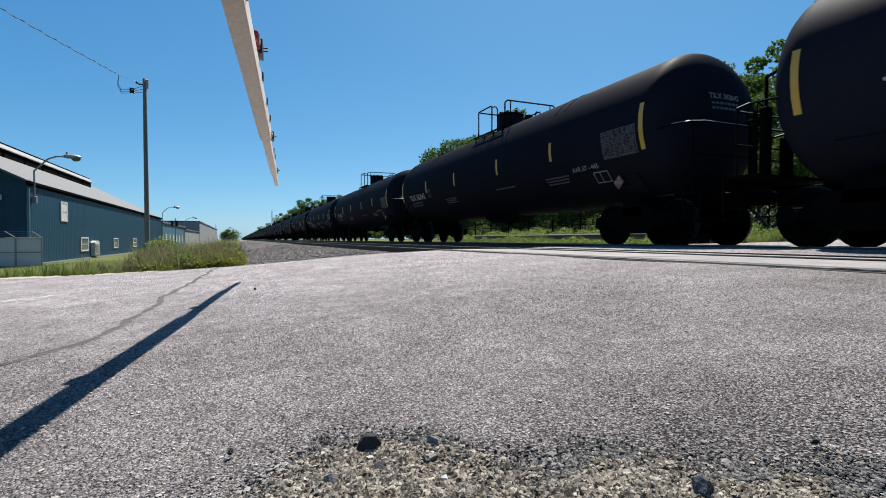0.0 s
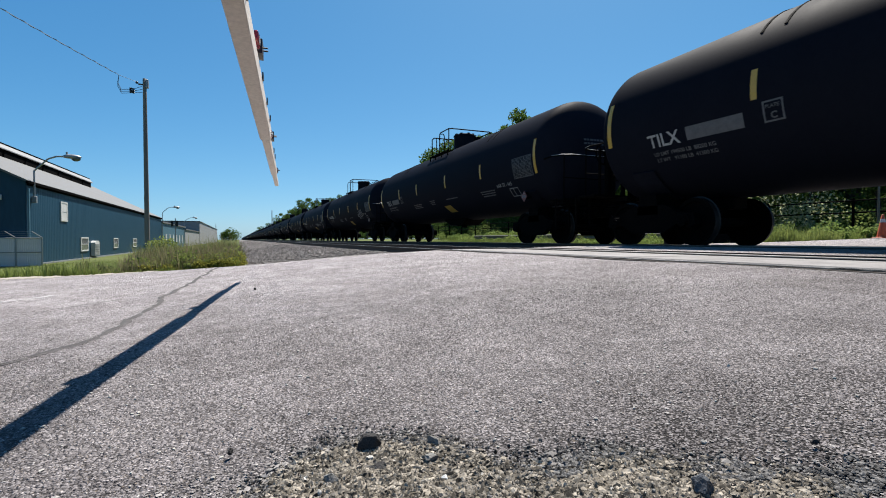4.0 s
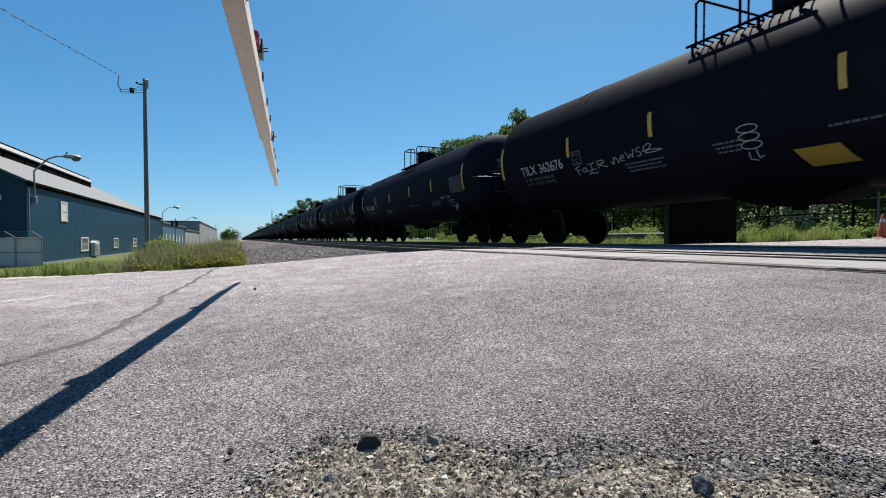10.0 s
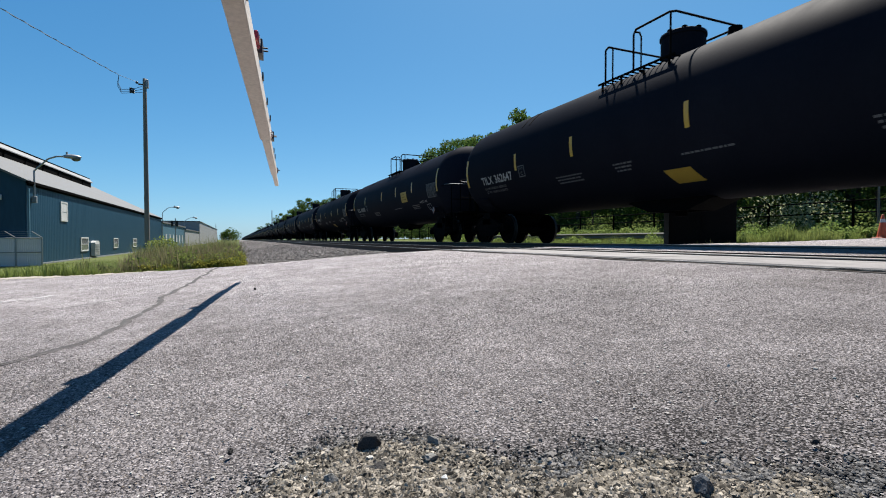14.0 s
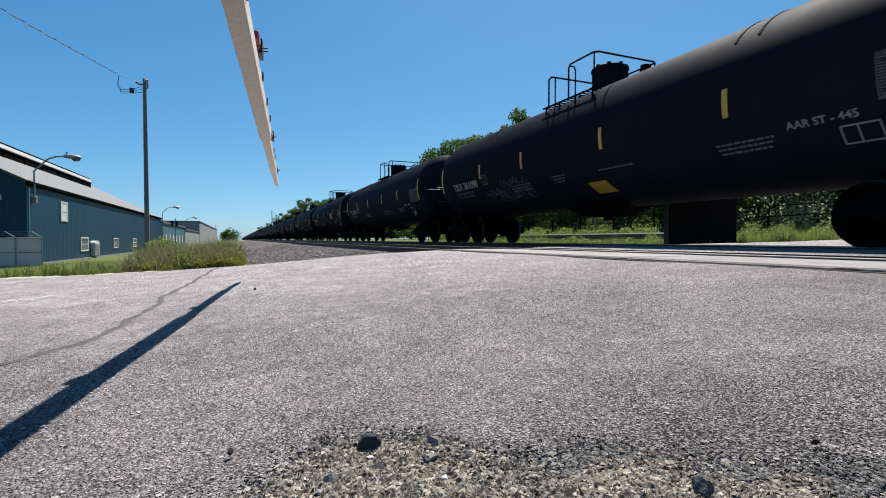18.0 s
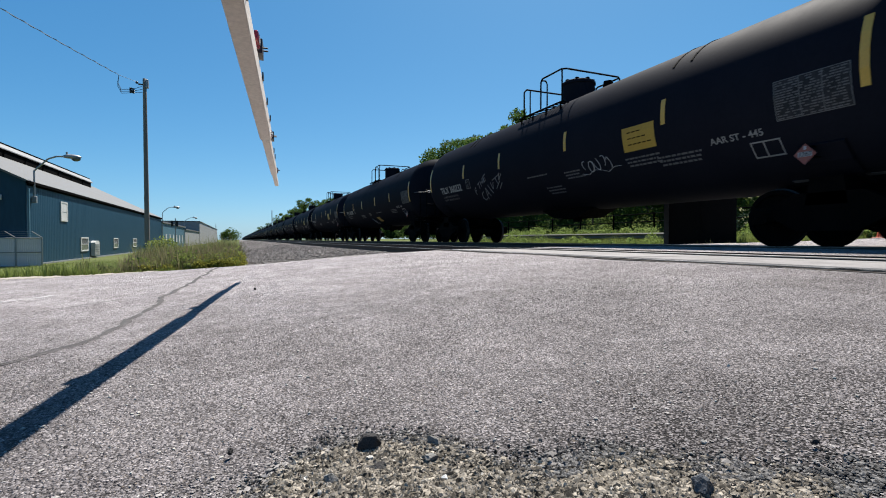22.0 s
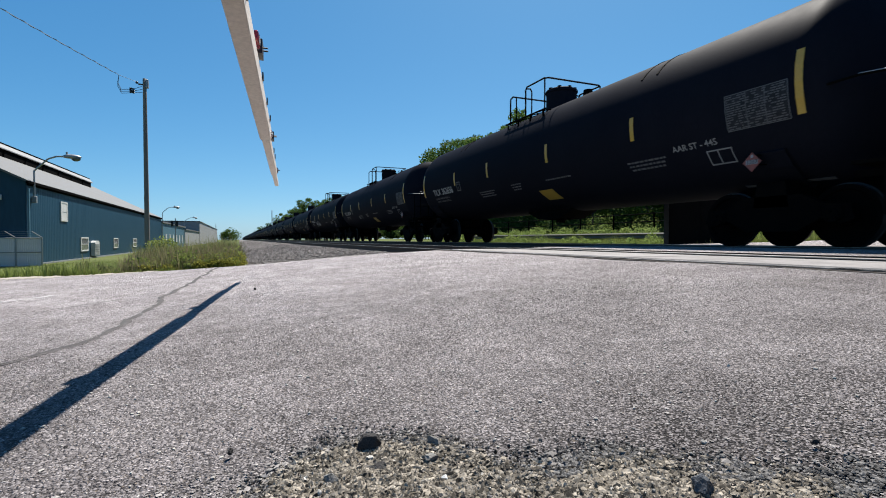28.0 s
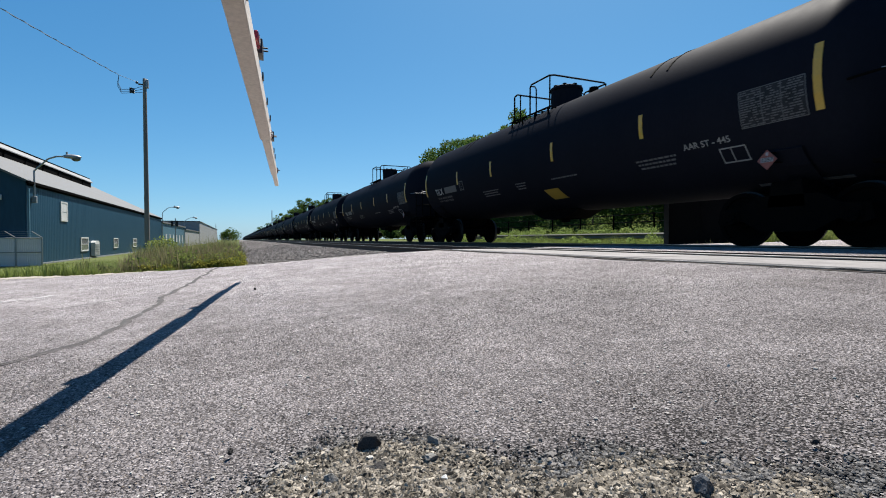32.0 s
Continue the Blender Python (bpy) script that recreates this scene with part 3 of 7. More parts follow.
# ---- the train: black tank cars ----
PITCH = 18.1                            # coupled length of a car
TANK_Z, TANK_R = 2.449, 1.527
SEAM, HEAD = 7.62, 0.74                 # half length of the shell, depth of the heads
TRUCK = 6.94
WHEEL_R, BASE = 0.457, 0.889


def skin(s, ang, lift=0.0):
    """A point of the shell's near side: s along the car, ang degrees above its middle."""
    a = radians(ang)
    return Vector((-math.cos(a) * (TANK_R + lift), s, TANK_Z + math.sin(a) * (TANK_R + lift)))


def ang_of(z):
    return math.degrees(math.asin((z - TANK_Z) / TANK_R))


def patch(bm, s0, s1, a0, a1, lift=0.005, n=4, slant=0.0):
    """A thin curved plate on the shell between two places along it and two angles."""
    rows = []
    for i in range(n + 1):
        a = a0 + (a1 - a0) * i / n
        d = slant * (i / n - 0.5)
        rows.append([bm.verts.new(skin(s + d, a, l)) for s, l in ((s0, 0.0), (s0, lift), (s1, lift), (s1, 0.0))])
    for p, q in zip(rows, rows[1:]):
        for k in range(3):
            bm.faces.new((p[k], p[k + 1], q[k + 1], q[k]))
    bm.faces.new(rows[0])
    bm.faces.new(rows[-1][::-1])
    bmesh.ops.recalc_face_normals(bm, faces=bm.faces)
    return bm


def decal_pose(s, z, lift=0.012):
    a = math.asin((z - TANK_Z) / TANK_R)
    n, t = Vector((-math.cos(a), 0, math.sin(a))), Vector((math.sin(a), 0, math.cos(a)))
    m = Matrix((Vector((0, -1, 0)), t, n)).transposed().to_4x4()
    m.translation = Vector((0, s, TANK_Z)) + n * (TANK_R + lift)
    return m


def head_point(x, z, lift=0.008):
    """A point on the near head."""
    r = min(math.hypot(x, z - TANK_Z) / TANK_R, 1.0)
    return Vector((x, -(SEAM + HEAD * math.sqrt(1 - r * r)) - lift, z))


def head_word(text, tall, x, z):
    """Words that follow the curve of the near head."""
    me = word(text, tall, 0.003)
    for v in me.vertices:
        v.co = head_point(x + v.co.x, z + v.co.y)
    me.materials.clear()
    me.materials.append(M_PALEPRINT)
    return me


def tank_mesh():
    prof = []
    for i in range(13):
        a = math.pi / 2 * i / 12
        prof.append((TANK_R * math.sin(a), SEAM + HEAD * math.cos(a)))
    full = [(r, y) for r, y in prof]
    for y in (7.5, 5.1, 5.06, 2.6, 2.56, 0.02, -0.02, -2.56, -2.6, -5.06, -5.1, -7.5):
        full.append((TANK_R + (0.0 if abs(y) > 5.2 else 0.002), y))
    full += [(r, -y) for r, y in prof[::-1]]
    bm = bmn()
    lathe(bm, full, seg=64, m=Matrix.Translation((0, 0, TANK_Z)) @ pose(0, 0, 0, -90, 0, 0))
    bmesh.ops.recalc_face_normals(bm, faces=bm.faces)
    return bm


def wheelset_mesh():
    bm = bmn()
    turn = pose(0, 0, 0, 0, 90, 0)
    rod(bm, (-1.0, 0, 0), (1.0, 0, 0), 0.085, seg=12)
    for s in (-1, 1):
        prof = [(0.0, 0.70), (0.13, 0.70), (0.14, 0.74), (0.36, 0.745), (0.375, 0.69), (0.49, 0.69), (0.49, 0.715), (WHEEL_R + 0.006, 0.725), (WHEEL_R, 0.82), (0.39, 0.82),
                (0.37, 0.785), (0.16, 0.775), (0.14, 0.82), (0.09, 0.825), (0.0, 0.825)]
        lathe(bm, [(r, s * z) for r, z in prof], seg=32, m=turn)
        rod(bm, (s * 1.0, 0, 0), (s * 1.16, 0, 0), 0.10, seg=12)
        for i in range(3):
            a = i * 2.094
            rod(bm, (s * 1.16, 0.06 * math.cos(a), 0.06 * math.sin(a)), (s * 1.185, 0.06 * math.cos(a), 0.06 * math.sin(a)), 0.018, seg=6)
    bmesh.ops.recalc_face_normals(bm, faces=bm.faces)
    return bm


def plate(bm, outline, x0, x1):
    """Extrudes a (y, z) outline from x0 to x1."""
    a = [bm.verts.new((x0, y, z)) for y, z in outline]
    b = [bm.verts.new((x1, y, z)) for y, z in outline]
    n = len(outline)
    bm.faces.new(a)
    bm.faces.new(b[::-1])
    for i in range(n):
        j = (i + 1) % n
        bm.faces.new((a[j], a[i], b[i], b[j]))
    bmesh.ops.recalc_face_normals(bm, faces=bm.faces)
    return bm


def stencil_block(car, s, z, wide, rows, name="stencil_block"):
    bm = bmn()
    r = random.Random(int(s * 100))
    for i in range(rows):
        x, end = s - 0.03 * i, s - wide * r.uniform(0.8, 1.0)
        while x > end:
            w = r.uniform(0.04, 0.13)
            patch(bm, x, x - w, ang_of(z - 0.07 * i), ang_of(z - 0.07 * i + 0.032), 0.004, 1)
            x -= w + 0.025
    part(name, bm, M_GREYPRINT, car)["kind"] = "stuff"


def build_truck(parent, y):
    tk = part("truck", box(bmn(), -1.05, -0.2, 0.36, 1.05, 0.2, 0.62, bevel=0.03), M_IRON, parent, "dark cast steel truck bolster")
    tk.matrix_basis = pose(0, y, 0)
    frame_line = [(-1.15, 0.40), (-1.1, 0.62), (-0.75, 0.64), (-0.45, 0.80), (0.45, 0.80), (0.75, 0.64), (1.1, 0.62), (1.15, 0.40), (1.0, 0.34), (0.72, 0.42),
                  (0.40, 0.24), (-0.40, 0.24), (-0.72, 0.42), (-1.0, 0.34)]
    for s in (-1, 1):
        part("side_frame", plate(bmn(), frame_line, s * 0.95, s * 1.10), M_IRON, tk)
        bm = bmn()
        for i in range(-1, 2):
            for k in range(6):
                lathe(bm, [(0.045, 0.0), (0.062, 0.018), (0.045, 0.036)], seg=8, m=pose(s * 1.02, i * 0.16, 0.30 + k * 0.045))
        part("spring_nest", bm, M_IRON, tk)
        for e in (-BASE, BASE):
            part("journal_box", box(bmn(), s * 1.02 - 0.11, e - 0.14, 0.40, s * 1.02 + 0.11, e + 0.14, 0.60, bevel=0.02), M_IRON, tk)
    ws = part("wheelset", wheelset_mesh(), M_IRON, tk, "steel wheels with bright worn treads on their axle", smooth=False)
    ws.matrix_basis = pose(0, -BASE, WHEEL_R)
    me = ws.data
    me.materials.append(M_TREAD)
    for p in me.polygons:
        c = p.center
        if abs(math.hypot(c.y, c.z) - WHEEL_R) < 0.02 and 0.69 < abs(c.x) < 0.83:
            p.material_index = 1
    again(ws, pose(0, BASE, WHEEL_R), tk)
    for e in (-0.36, 0.36):
        bm = bmn()
        box(bm, -0.75, e - 0.05, 0.36, 0.75, e + 0.05, 0.44)
        for s in (-1, 1):
            box(bm, s * 0.75 - 0.05, e + (0.03 if e > 0 else -0.1), 0.28, s * 0.75 + 0.05, e + (0.1 if e > 0 else -0.03), 0.56)
        part("brake_beam", bm, M_IRON, tk)
    return tk


def build_car(kind):
    """A black tank car; kind 0 or 1 sets the guard rail round the hatch."""
    car = empty("tank_car")
    part("tank", tank_mesh(), M_TANK, car, "black painted tank shell with rounded heads", smooth=True)
    # hatch and platform
    dome = part("hatch_housing", lathe(bmn(), [(0.0, 0.60), (0.40, 0.60), (0.455, 0.57), (0.47, 0.54), (0.47, 0.49), (0.445, 0.48), (0.445, -0.12)], seg=28, m=pose(0, 0, TANK_Z + TANK_R - 0.02)), M_TANK, car,
                "round black hatch housing", smooth=False)
    for i in range(8):
        a = i * 0.785
        bm = bmn()
        box(bm, 0.38 * math.cos(a) - 0.04, 0.38 * math.sin(a) - 0.04, TANK_Z + TANK_R + 0.565, 0.38 * math.cos(a) + 0.04, 0.38 * math.sin(a) + 0.04, TANK_Z + TANK_R + 0.61)
        part("lid_clamp", bm, M_IRON, dome)
    top = TANK_Z + TANK_R
    f = -1 if kind == 0 else 1             # which way round the platform sits
    hi = top + 0.66
    for s in (-1, 1):
        bm = bmn()
        ya, yb = min(-0.75 * f, 1.42 * f), max(-0.75 * f, 1.42 * f)
        for xa, h in ((0.80, 0.02), (1.06, 0.04)):
            box(bm, s * xa, ya, top - 0.27, s * (xa + 0.03), yb, top - 0.27 + h)
        for i in range(14):                # open grating
            y = ya + 0.08 + (yb - ya - 0.16) * i / 13
            box(bm, s * 0.83, y - 0.012, top - 0.262, s * 1.07, y + 0.012, top - 0.238)
        for y in (-0.6, 0.05, 0.7, 1.3):
            box(bm, s * 1.035, y * f - 0.02, top - 0.52, s * 1.07, y * f + 0.02, top - 0.26)
        part("platform", bm, M_IRON, car, "narrow walkway beside the hatch")
        x = s * 0.97
        bm = bmn()
        pipe(bm, [(x, 0.43 * f, top - 0.25), (x, 0.43 * f, hi - 0.08), (x, 0.36 * f, hi), (x, -0.52 * f, hi), (x * 0.9, -0.6 * f, hi)], 0.024)
        rod(bm, (x, -0.55 * f, top - 0.25), (x, -0.55 * f, hi), 0.022, seg=6)
        pipe(bm, [(x * 0.78, 0.43 * f, top - 0.2), (x * 0.78, 0.43 * f, hi - 0.1), (x * 0.84, 0.42 * f, hi - 0.02), (x, 0.40 * f, hi - 0.04)], 0.02)
        part("side_guard_rail", bm, M_IRON, car, "black pipe guard rail")
    bm = bmn()
    pipe(bm, [(-0.87, -0.6 * f, hi), (0.87, -0.6 * f, hi)], 0.024)
    part("guard_rail", bm, M_IRON, car, "black pipe guard rail")
    bm = bmn()
    pipe(bm, [(-0.97, 1.3 * f, top - 0.25), (-0.97, 1.3 * f, hi - 0.12), (-0.88, 1.3 * f, hi - 0.03), (0.88, 1.3 * f, hi - 0.03), (0.97, 1.3 * f, hi - 0.12), (0.97, 1.3 * f, top - 0.25)], 0.024)
    for s in (-1, 1):
        rod(bm, (s * 0.76, 1.3 * f, top - 0.2), (s * 0.76, 1.3 * f, hi - 0.03), 0.02, seg=6)
    part("end_guard_rail", bm, M_IRON, car, "black pipe guard rail")
    bm = bmn()
    lathe(bm, [(0.0, 0.25), (0.12, 0.25), (0.14, 0.1), (0.2, 0.05), (0.2, -0.05)], seg=12, m=pose(0, -1.2, top))
    part("valve", bm, M_IRON, car)
    bm = bmn()
    lathe(bm, [(0.0, 0.16), (0.07, 0.16), (0.09, 0.05), (0.14, 0.03), (0.14, -0.05)], seg=12, m=pose(0, 1.15, top))
    part("valve", bm, M_IRON, car)
    # running gear
    for y in (-TRUCK, TRUCK):
        build_truck(car, y)
        e = 1 if y > 0 else -1
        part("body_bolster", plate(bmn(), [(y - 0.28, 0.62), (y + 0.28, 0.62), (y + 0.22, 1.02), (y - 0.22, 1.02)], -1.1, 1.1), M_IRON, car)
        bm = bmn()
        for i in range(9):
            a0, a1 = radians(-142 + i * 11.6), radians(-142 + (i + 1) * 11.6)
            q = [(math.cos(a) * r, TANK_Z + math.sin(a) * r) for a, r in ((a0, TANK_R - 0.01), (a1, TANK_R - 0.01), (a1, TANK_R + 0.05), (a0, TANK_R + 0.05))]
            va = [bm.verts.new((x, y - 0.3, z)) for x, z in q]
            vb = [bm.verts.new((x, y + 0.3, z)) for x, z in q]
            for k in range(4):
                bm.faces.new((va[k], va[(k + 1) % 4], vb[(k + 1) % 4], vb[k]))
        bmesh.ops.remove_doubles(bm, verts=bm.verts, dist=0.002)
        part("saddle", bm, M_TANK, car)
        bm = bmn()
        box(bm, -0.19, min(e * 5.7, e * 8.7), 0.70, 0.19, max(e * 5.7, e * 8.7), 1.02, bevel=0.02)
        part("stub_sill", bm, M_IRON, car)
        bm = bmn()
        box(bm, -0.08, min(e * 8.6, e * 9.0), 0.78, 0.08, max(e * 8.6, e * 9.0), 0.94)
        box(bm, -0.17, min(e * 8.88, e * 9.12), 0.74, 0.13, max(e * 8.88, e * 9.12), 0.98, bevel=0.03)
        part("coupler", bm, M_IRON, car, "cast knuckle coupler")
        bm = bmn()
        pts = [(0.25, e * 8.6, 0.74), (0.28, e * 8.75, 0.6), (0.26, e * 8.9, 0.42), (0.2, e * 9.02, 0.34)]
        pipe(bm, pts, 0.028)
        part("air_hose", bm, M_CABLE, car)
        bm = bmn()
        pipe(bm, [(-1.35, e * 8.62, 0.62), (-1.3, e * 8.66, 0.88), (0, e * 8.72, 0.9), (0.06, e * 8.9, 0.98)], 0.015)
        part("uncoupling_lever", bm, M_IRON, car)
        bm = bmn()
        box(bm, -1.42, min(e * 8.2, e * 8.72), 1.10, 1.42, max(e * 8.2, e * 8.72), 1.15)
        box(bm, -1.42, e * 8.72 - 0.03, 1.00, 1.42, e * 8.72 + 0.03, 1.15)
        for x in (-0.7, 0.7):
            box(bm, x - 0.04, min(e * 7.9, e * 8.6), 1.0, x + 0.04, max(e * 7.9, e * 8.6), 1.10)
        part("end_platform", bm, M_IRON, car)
        bm = bmn()
        across = [(-1.40, e * 7.90, 2.25), (-1.46, e * 8.30, 2.25), (-1.34, e * 8.60, 2.25), (-1.10, e * 8.72, 2.25), (1.10, e * 8.72, 2.25), (1.34, e * 8.60, 2.25),
                  (1.46, e * 8.30, 2.25), (1.40, e * 7.90, 2.25)]
        pipe(bm, across, 0.018)
        for x in (-1.30, 1.30):
            rod(bm, (x, e * 8.63, 1.12), (x, e * 8.63, 2.25), 0.016, seg=6)
        pipe(bm, [(-1.30, e * 8.65, 1.68), (1.30, e * 8.65, 1.68)], 0.014)
        part("end_handrail", bm, M_IRON, car, "thin handrail round the tank head")
        # paler pipe: worn top, with the sun's glint put into its colour
        part("rail_top", pipe(bmn(), [(x, y, z + 0.013) for x, y, z in across[1:7]], 0.012), M_STEEL, car, "pale worn handrail top with its sun glint in the colour")
        bm = bmn()
        box(bm, 0.10, e * 8.72 - 0.05, 1.12, 0.24, e * 8.72 + 0.05, 2.34, bevel=0.01)
        box(bm, 0.05, e * 8.72 - 0.06, 2.30, 0.29, e * 8.72 + 0.06, 2.38, bevel=0.01)
        part("end_post", bm, M_IRON, car, "stout post of the end platform")
        for x in (-1.36, 1.36):
            bm = bmn()
            for k in range(3):
                box(bm, x - 0.2, e * 8.66 - 0.02, 0.42 + 0.28 * k, x + 0.2, e * 8.66 + 0.02, 0.45 + 0.28 * k)
            for xx in (x - 0.2, x + 0.2):
                box(bm, xx - 0.015, e * 8.66 - 0.02, 0.42, xx + 0.015, e * 8.66 + 0.02, 1.12)
            part("sill_step", bm, M_IRON, car)
    # brake stand at one end
    bm = bmn()
    box(bm, -0.75, 8.50, 1.12, -0.60, 8.64, 2.35, bevel=0.02)
    pipe(bm, [(-0.67, 8.57, 2.3), (-0.67, 8.57, 2.85), (-0.5, 8.5, 2.95), (-0.35, 8.36, 2.8)], 0.03)
    box(bm, -0.98, 8.52, 1.12, -0.94, 8.58, 2.25)
    box(bm, -0.30, 8.50, 1.12, -0.22, 8.58, 1.85)
    part("brake_stand", bm, M_IRON, car)
    bm = bmn()
    lathe(bm, [(0.25, -0.015), (0.28, 0.0), (0.25, 0.015), (0.25, -0.015)], seg=20, m=pose(-0.67, 8.72, 2.2, 90, 0, 0))
    for i in range(4):
        a = i * math.pi / 4
        rod(bm, (-0.67 + 0.25 * math.cos(a), 8.72, 2.2 + 0.25 * math.sin(a)), (-0.67 - 0.25 * math.cos(a), 8.72, 2.2 - 0.25 * math.sin(a)), 0.012, seg=5)
    rod(bm, (-0.67, 8.6, 2.2), (-0.67, 8.73, 2.2), 0.025, seg=6)
    part("brake_wheel", bm, M_IRON, car)
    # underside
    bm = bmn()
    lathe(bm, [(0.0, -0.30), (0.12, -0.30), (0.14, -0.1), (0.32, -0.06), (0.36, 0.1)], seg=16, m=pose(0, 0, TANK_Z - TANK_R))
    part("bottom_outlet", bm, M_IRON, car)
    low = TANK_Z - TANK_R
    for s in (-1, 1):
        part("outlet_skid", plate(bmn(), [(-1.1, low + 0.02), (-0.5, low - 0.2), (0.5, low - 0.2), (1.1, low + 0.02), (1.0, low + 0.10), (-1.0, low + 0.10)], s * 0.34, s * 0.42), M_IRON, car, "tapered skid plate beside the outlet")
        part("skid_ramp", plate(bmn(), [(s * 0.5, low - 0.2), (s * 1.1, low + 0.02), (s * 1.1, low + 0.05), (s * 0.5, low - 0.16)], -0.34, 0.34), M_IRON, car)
    # conspicuity stripes
    first = part("end_stripe", patch(bmn(), -0.055, 0.055, -20.5, 14.5), M_YELLOW, car, "tall yellow reflective stripe")
    first.matrix_basis = pose(0, 7.6, 0)
    again(first, pose(0, -7.6, 0), car)
    bm = patch(bmn(), -0.05, 0.05, -12.8, 4.9)
    first = part("side_stripe", bm, M_YELLOW, car, "yellow reflective stripe")
    first.matrix_basis = pose(0, 4.42, 0)
    for s in ((1.50, -1.74, -4.55) if kind == 0 else (1.86, -1.41, -4.4)):
        again(first, pose(0, s, 0), car)
    # stencilled panels
    ob = new("owner_mark", W_OWNER)
    ob.parent, ob.matrix_basis = car, decal_pose(6.56, 1.895)
    for me_, s, z in ((W_LOAD, 6.50, 1.735), (W_LIGHT, 6.47, 1.625), (W_PLATE, 4.255, 2.105), (W_C, 4.185, 1.95)):
        ob = new("stencil_text", me_)
        ob["kind"] = "stuff"
        ob.parent, ob.matrix_basis = car, decal_pose(s, z)
    stencil_block(car, -4.1, 1.68, 1.0, 3)
    stencil_block(car, -1.15 if kind else -1.4, 1.675, 1.2, 1, "side_stencil")
    stencil_block(car, 2.7, 1.68, 1.0, 3, "tank_stencil")
    if kind:
        stencil_block(car, 0.62, 1.72, 0.5, 3, "valve_stencil")
    # raised dark bands stand in for shadow lines across the shell top
    for s in (4.15, 4.52, -4.35, -4.75):
        part("strap", patch(bmn(), s - 0.022, s + 0.022, 38, 142, 0.014, 12), M_IRON, car)
    bm = bmn()
    patch(bm, -6.2, -7.6, ang_of(1.03), ang_of(1.06), 0.004, 1)
    part("stencil_line", bm, M_GREYPRINT, car)
    bm = bmn()
    for s, w in ((4.30, 0.31),):
        patch(bm, s, s - w, ang_of(2.19), ang_of(2.215), 0.004, 1)
        patch(bm, s, s - w, ang_of(1.90), ang_of(1.925), 0.004, 1)
        patch(bm, s, s - 0.025, ang_of(1.925), ang_of(2.19), 0.004, 2)
        patch(bm, s - w + 0.025, s - w, ang_of(1.925), ang_of(2.19), 0.004, 2)
    part("stencil_box", bm, M_GREYPRINT, car)
    ob = new("stencil_text", W_AAR)
    ob["kind"] = "stuff"
    ob.parent, ob.matrix_basis = car, decal_pose(-5.3, 1.74)
    bm = bmn()
    for s0, s1, z0, z1 in ((-5.95, -6.42, 1.64, 1.66), (-5.95, -6.42, 1.42, 1.44), (-5.95, -5.97, 1.44, 1.64), (-6.40, -6.42, 1.44, 1.64), (-6.15, -6.17, 1.44, 1.64)):
        patch(bm, s0, s1, ang_of(z0), ang_of(z1), 0.004, 2)
    part("stencil_frame", bm, M_PALEPRINT, car)
    # table of dates and sizes
    bm = bmn()
    patch(bm, -6.45, -7.45, ang_of(1.88), ang_of(2.44), 0.003, 4)
    tb = part("data_table", bm, M_FADED, car, "dark grey panel with rows of fine pale print")
    bm = bmn()
    rr = random.Random(3)
    for i in range(15):
        z = 2.415 - i * 0.0362
        s = -6.475
        while s > -7.38:
            w = rr.uniform(0.02, 0.09)
            patch(bm, s, max(s - w, -7.43), ang_of(z - 0.009), ang_of(z + 0.009), 0.006, 1)
            s -= w + rr.choice((0.012, 0.016, 0.03, 0.09))
    for s in (-6.45, -6.8, -7.1, -7.44):
        patch(bm, s, s - 0.012, ang_of(1.88), ang_of(2.44), 0.006, 3)
    for z in (1.88, 2.44):
        patch(bm, -6.45, -7.45, ang_of(z), ang_of(z + 0.012), 0.006, 1)
    part("print_block", bm, M_GREYPRINT, tb)
    # placard
    bm = bmn()
    vs = [bm.verts.new(p) for p in ((0, -0.155, 0), (0.155, 0, 0), (0, 0.155, 0), (-0.155, 0, 0))]
    bm.faces.new(vs)
    r = bmesh.ops.extrude_face_region(bm, geom=bm.faces[:])
    bmesh.ops.translate(bm, vec=(0, 0, 0.012), verts=[v for v in r["geom"] if isinstance(v, bmesh.types.BMVert)])
    bmesh.ops.recalc_face_normals(bm, faces=bm.faces)
    pl = part("placard", bm, M_PLACARD, car, "red and white diamond placard")
    pl.matrix_basis = Matrix(((0, 0, -1, -1.30), (-1, 0, 0, -6.78), (0, 1, 0, 1.35), (0, 0, 0, 1)))
    bm = bmn()
    for s in (-6.70, -6.86):
        rod(bm, (-1.295, s, 1.30), (-1.02, s, 1.32), 0.012, seg=5)
        rod(bm, (-1.295, s, 1.45), (-1.10, s, 1.45), 0.012, seg=5)
    part("placard_bracket", bm, M_IRON, car)
    bm = bmn()
    box(bm, -0.098, -0.036, 0.012, 0.098, 0.036, 0.015)
    part("number_band", bm, M_PALEPRINT, pl)
    ob = new("placard_number", W_UN.copy())
    ob.data.materials.clear()
    ob.data.materials.append(M_BLACK)
    ob.parent, ob.matrix_basis = pl, pose(-0.088, -0.03, 0.017) @ Matrix.Scale(0.88, 4)
    bm = bmn()
    box(bm, -0.018, 0.065, 0.012, 0.018, 0.115, 0.015)
    part("placard_symbol", bm, M_WHITE, pl)
    # small print on the head, under the number
    bm = bmn()
    rr = random.Random(9)
    for z in (2.745, 2.645):
        x, end = -0.44, rr.uniform(0.22, 0.34)
        while x < end:
            w = rr.uniform(0.05, 0.12)
            bm.faces.new([bm.verts.new(head_point(a, b)) for a, b in ((x, z), (x + w, z), (x + w, z + 0.05), (x, z + 0.05))])
            x += w + 0.025
    part("head_print", bm, M_GREYPRINT, car)["kind"] = "stuff"
    return car


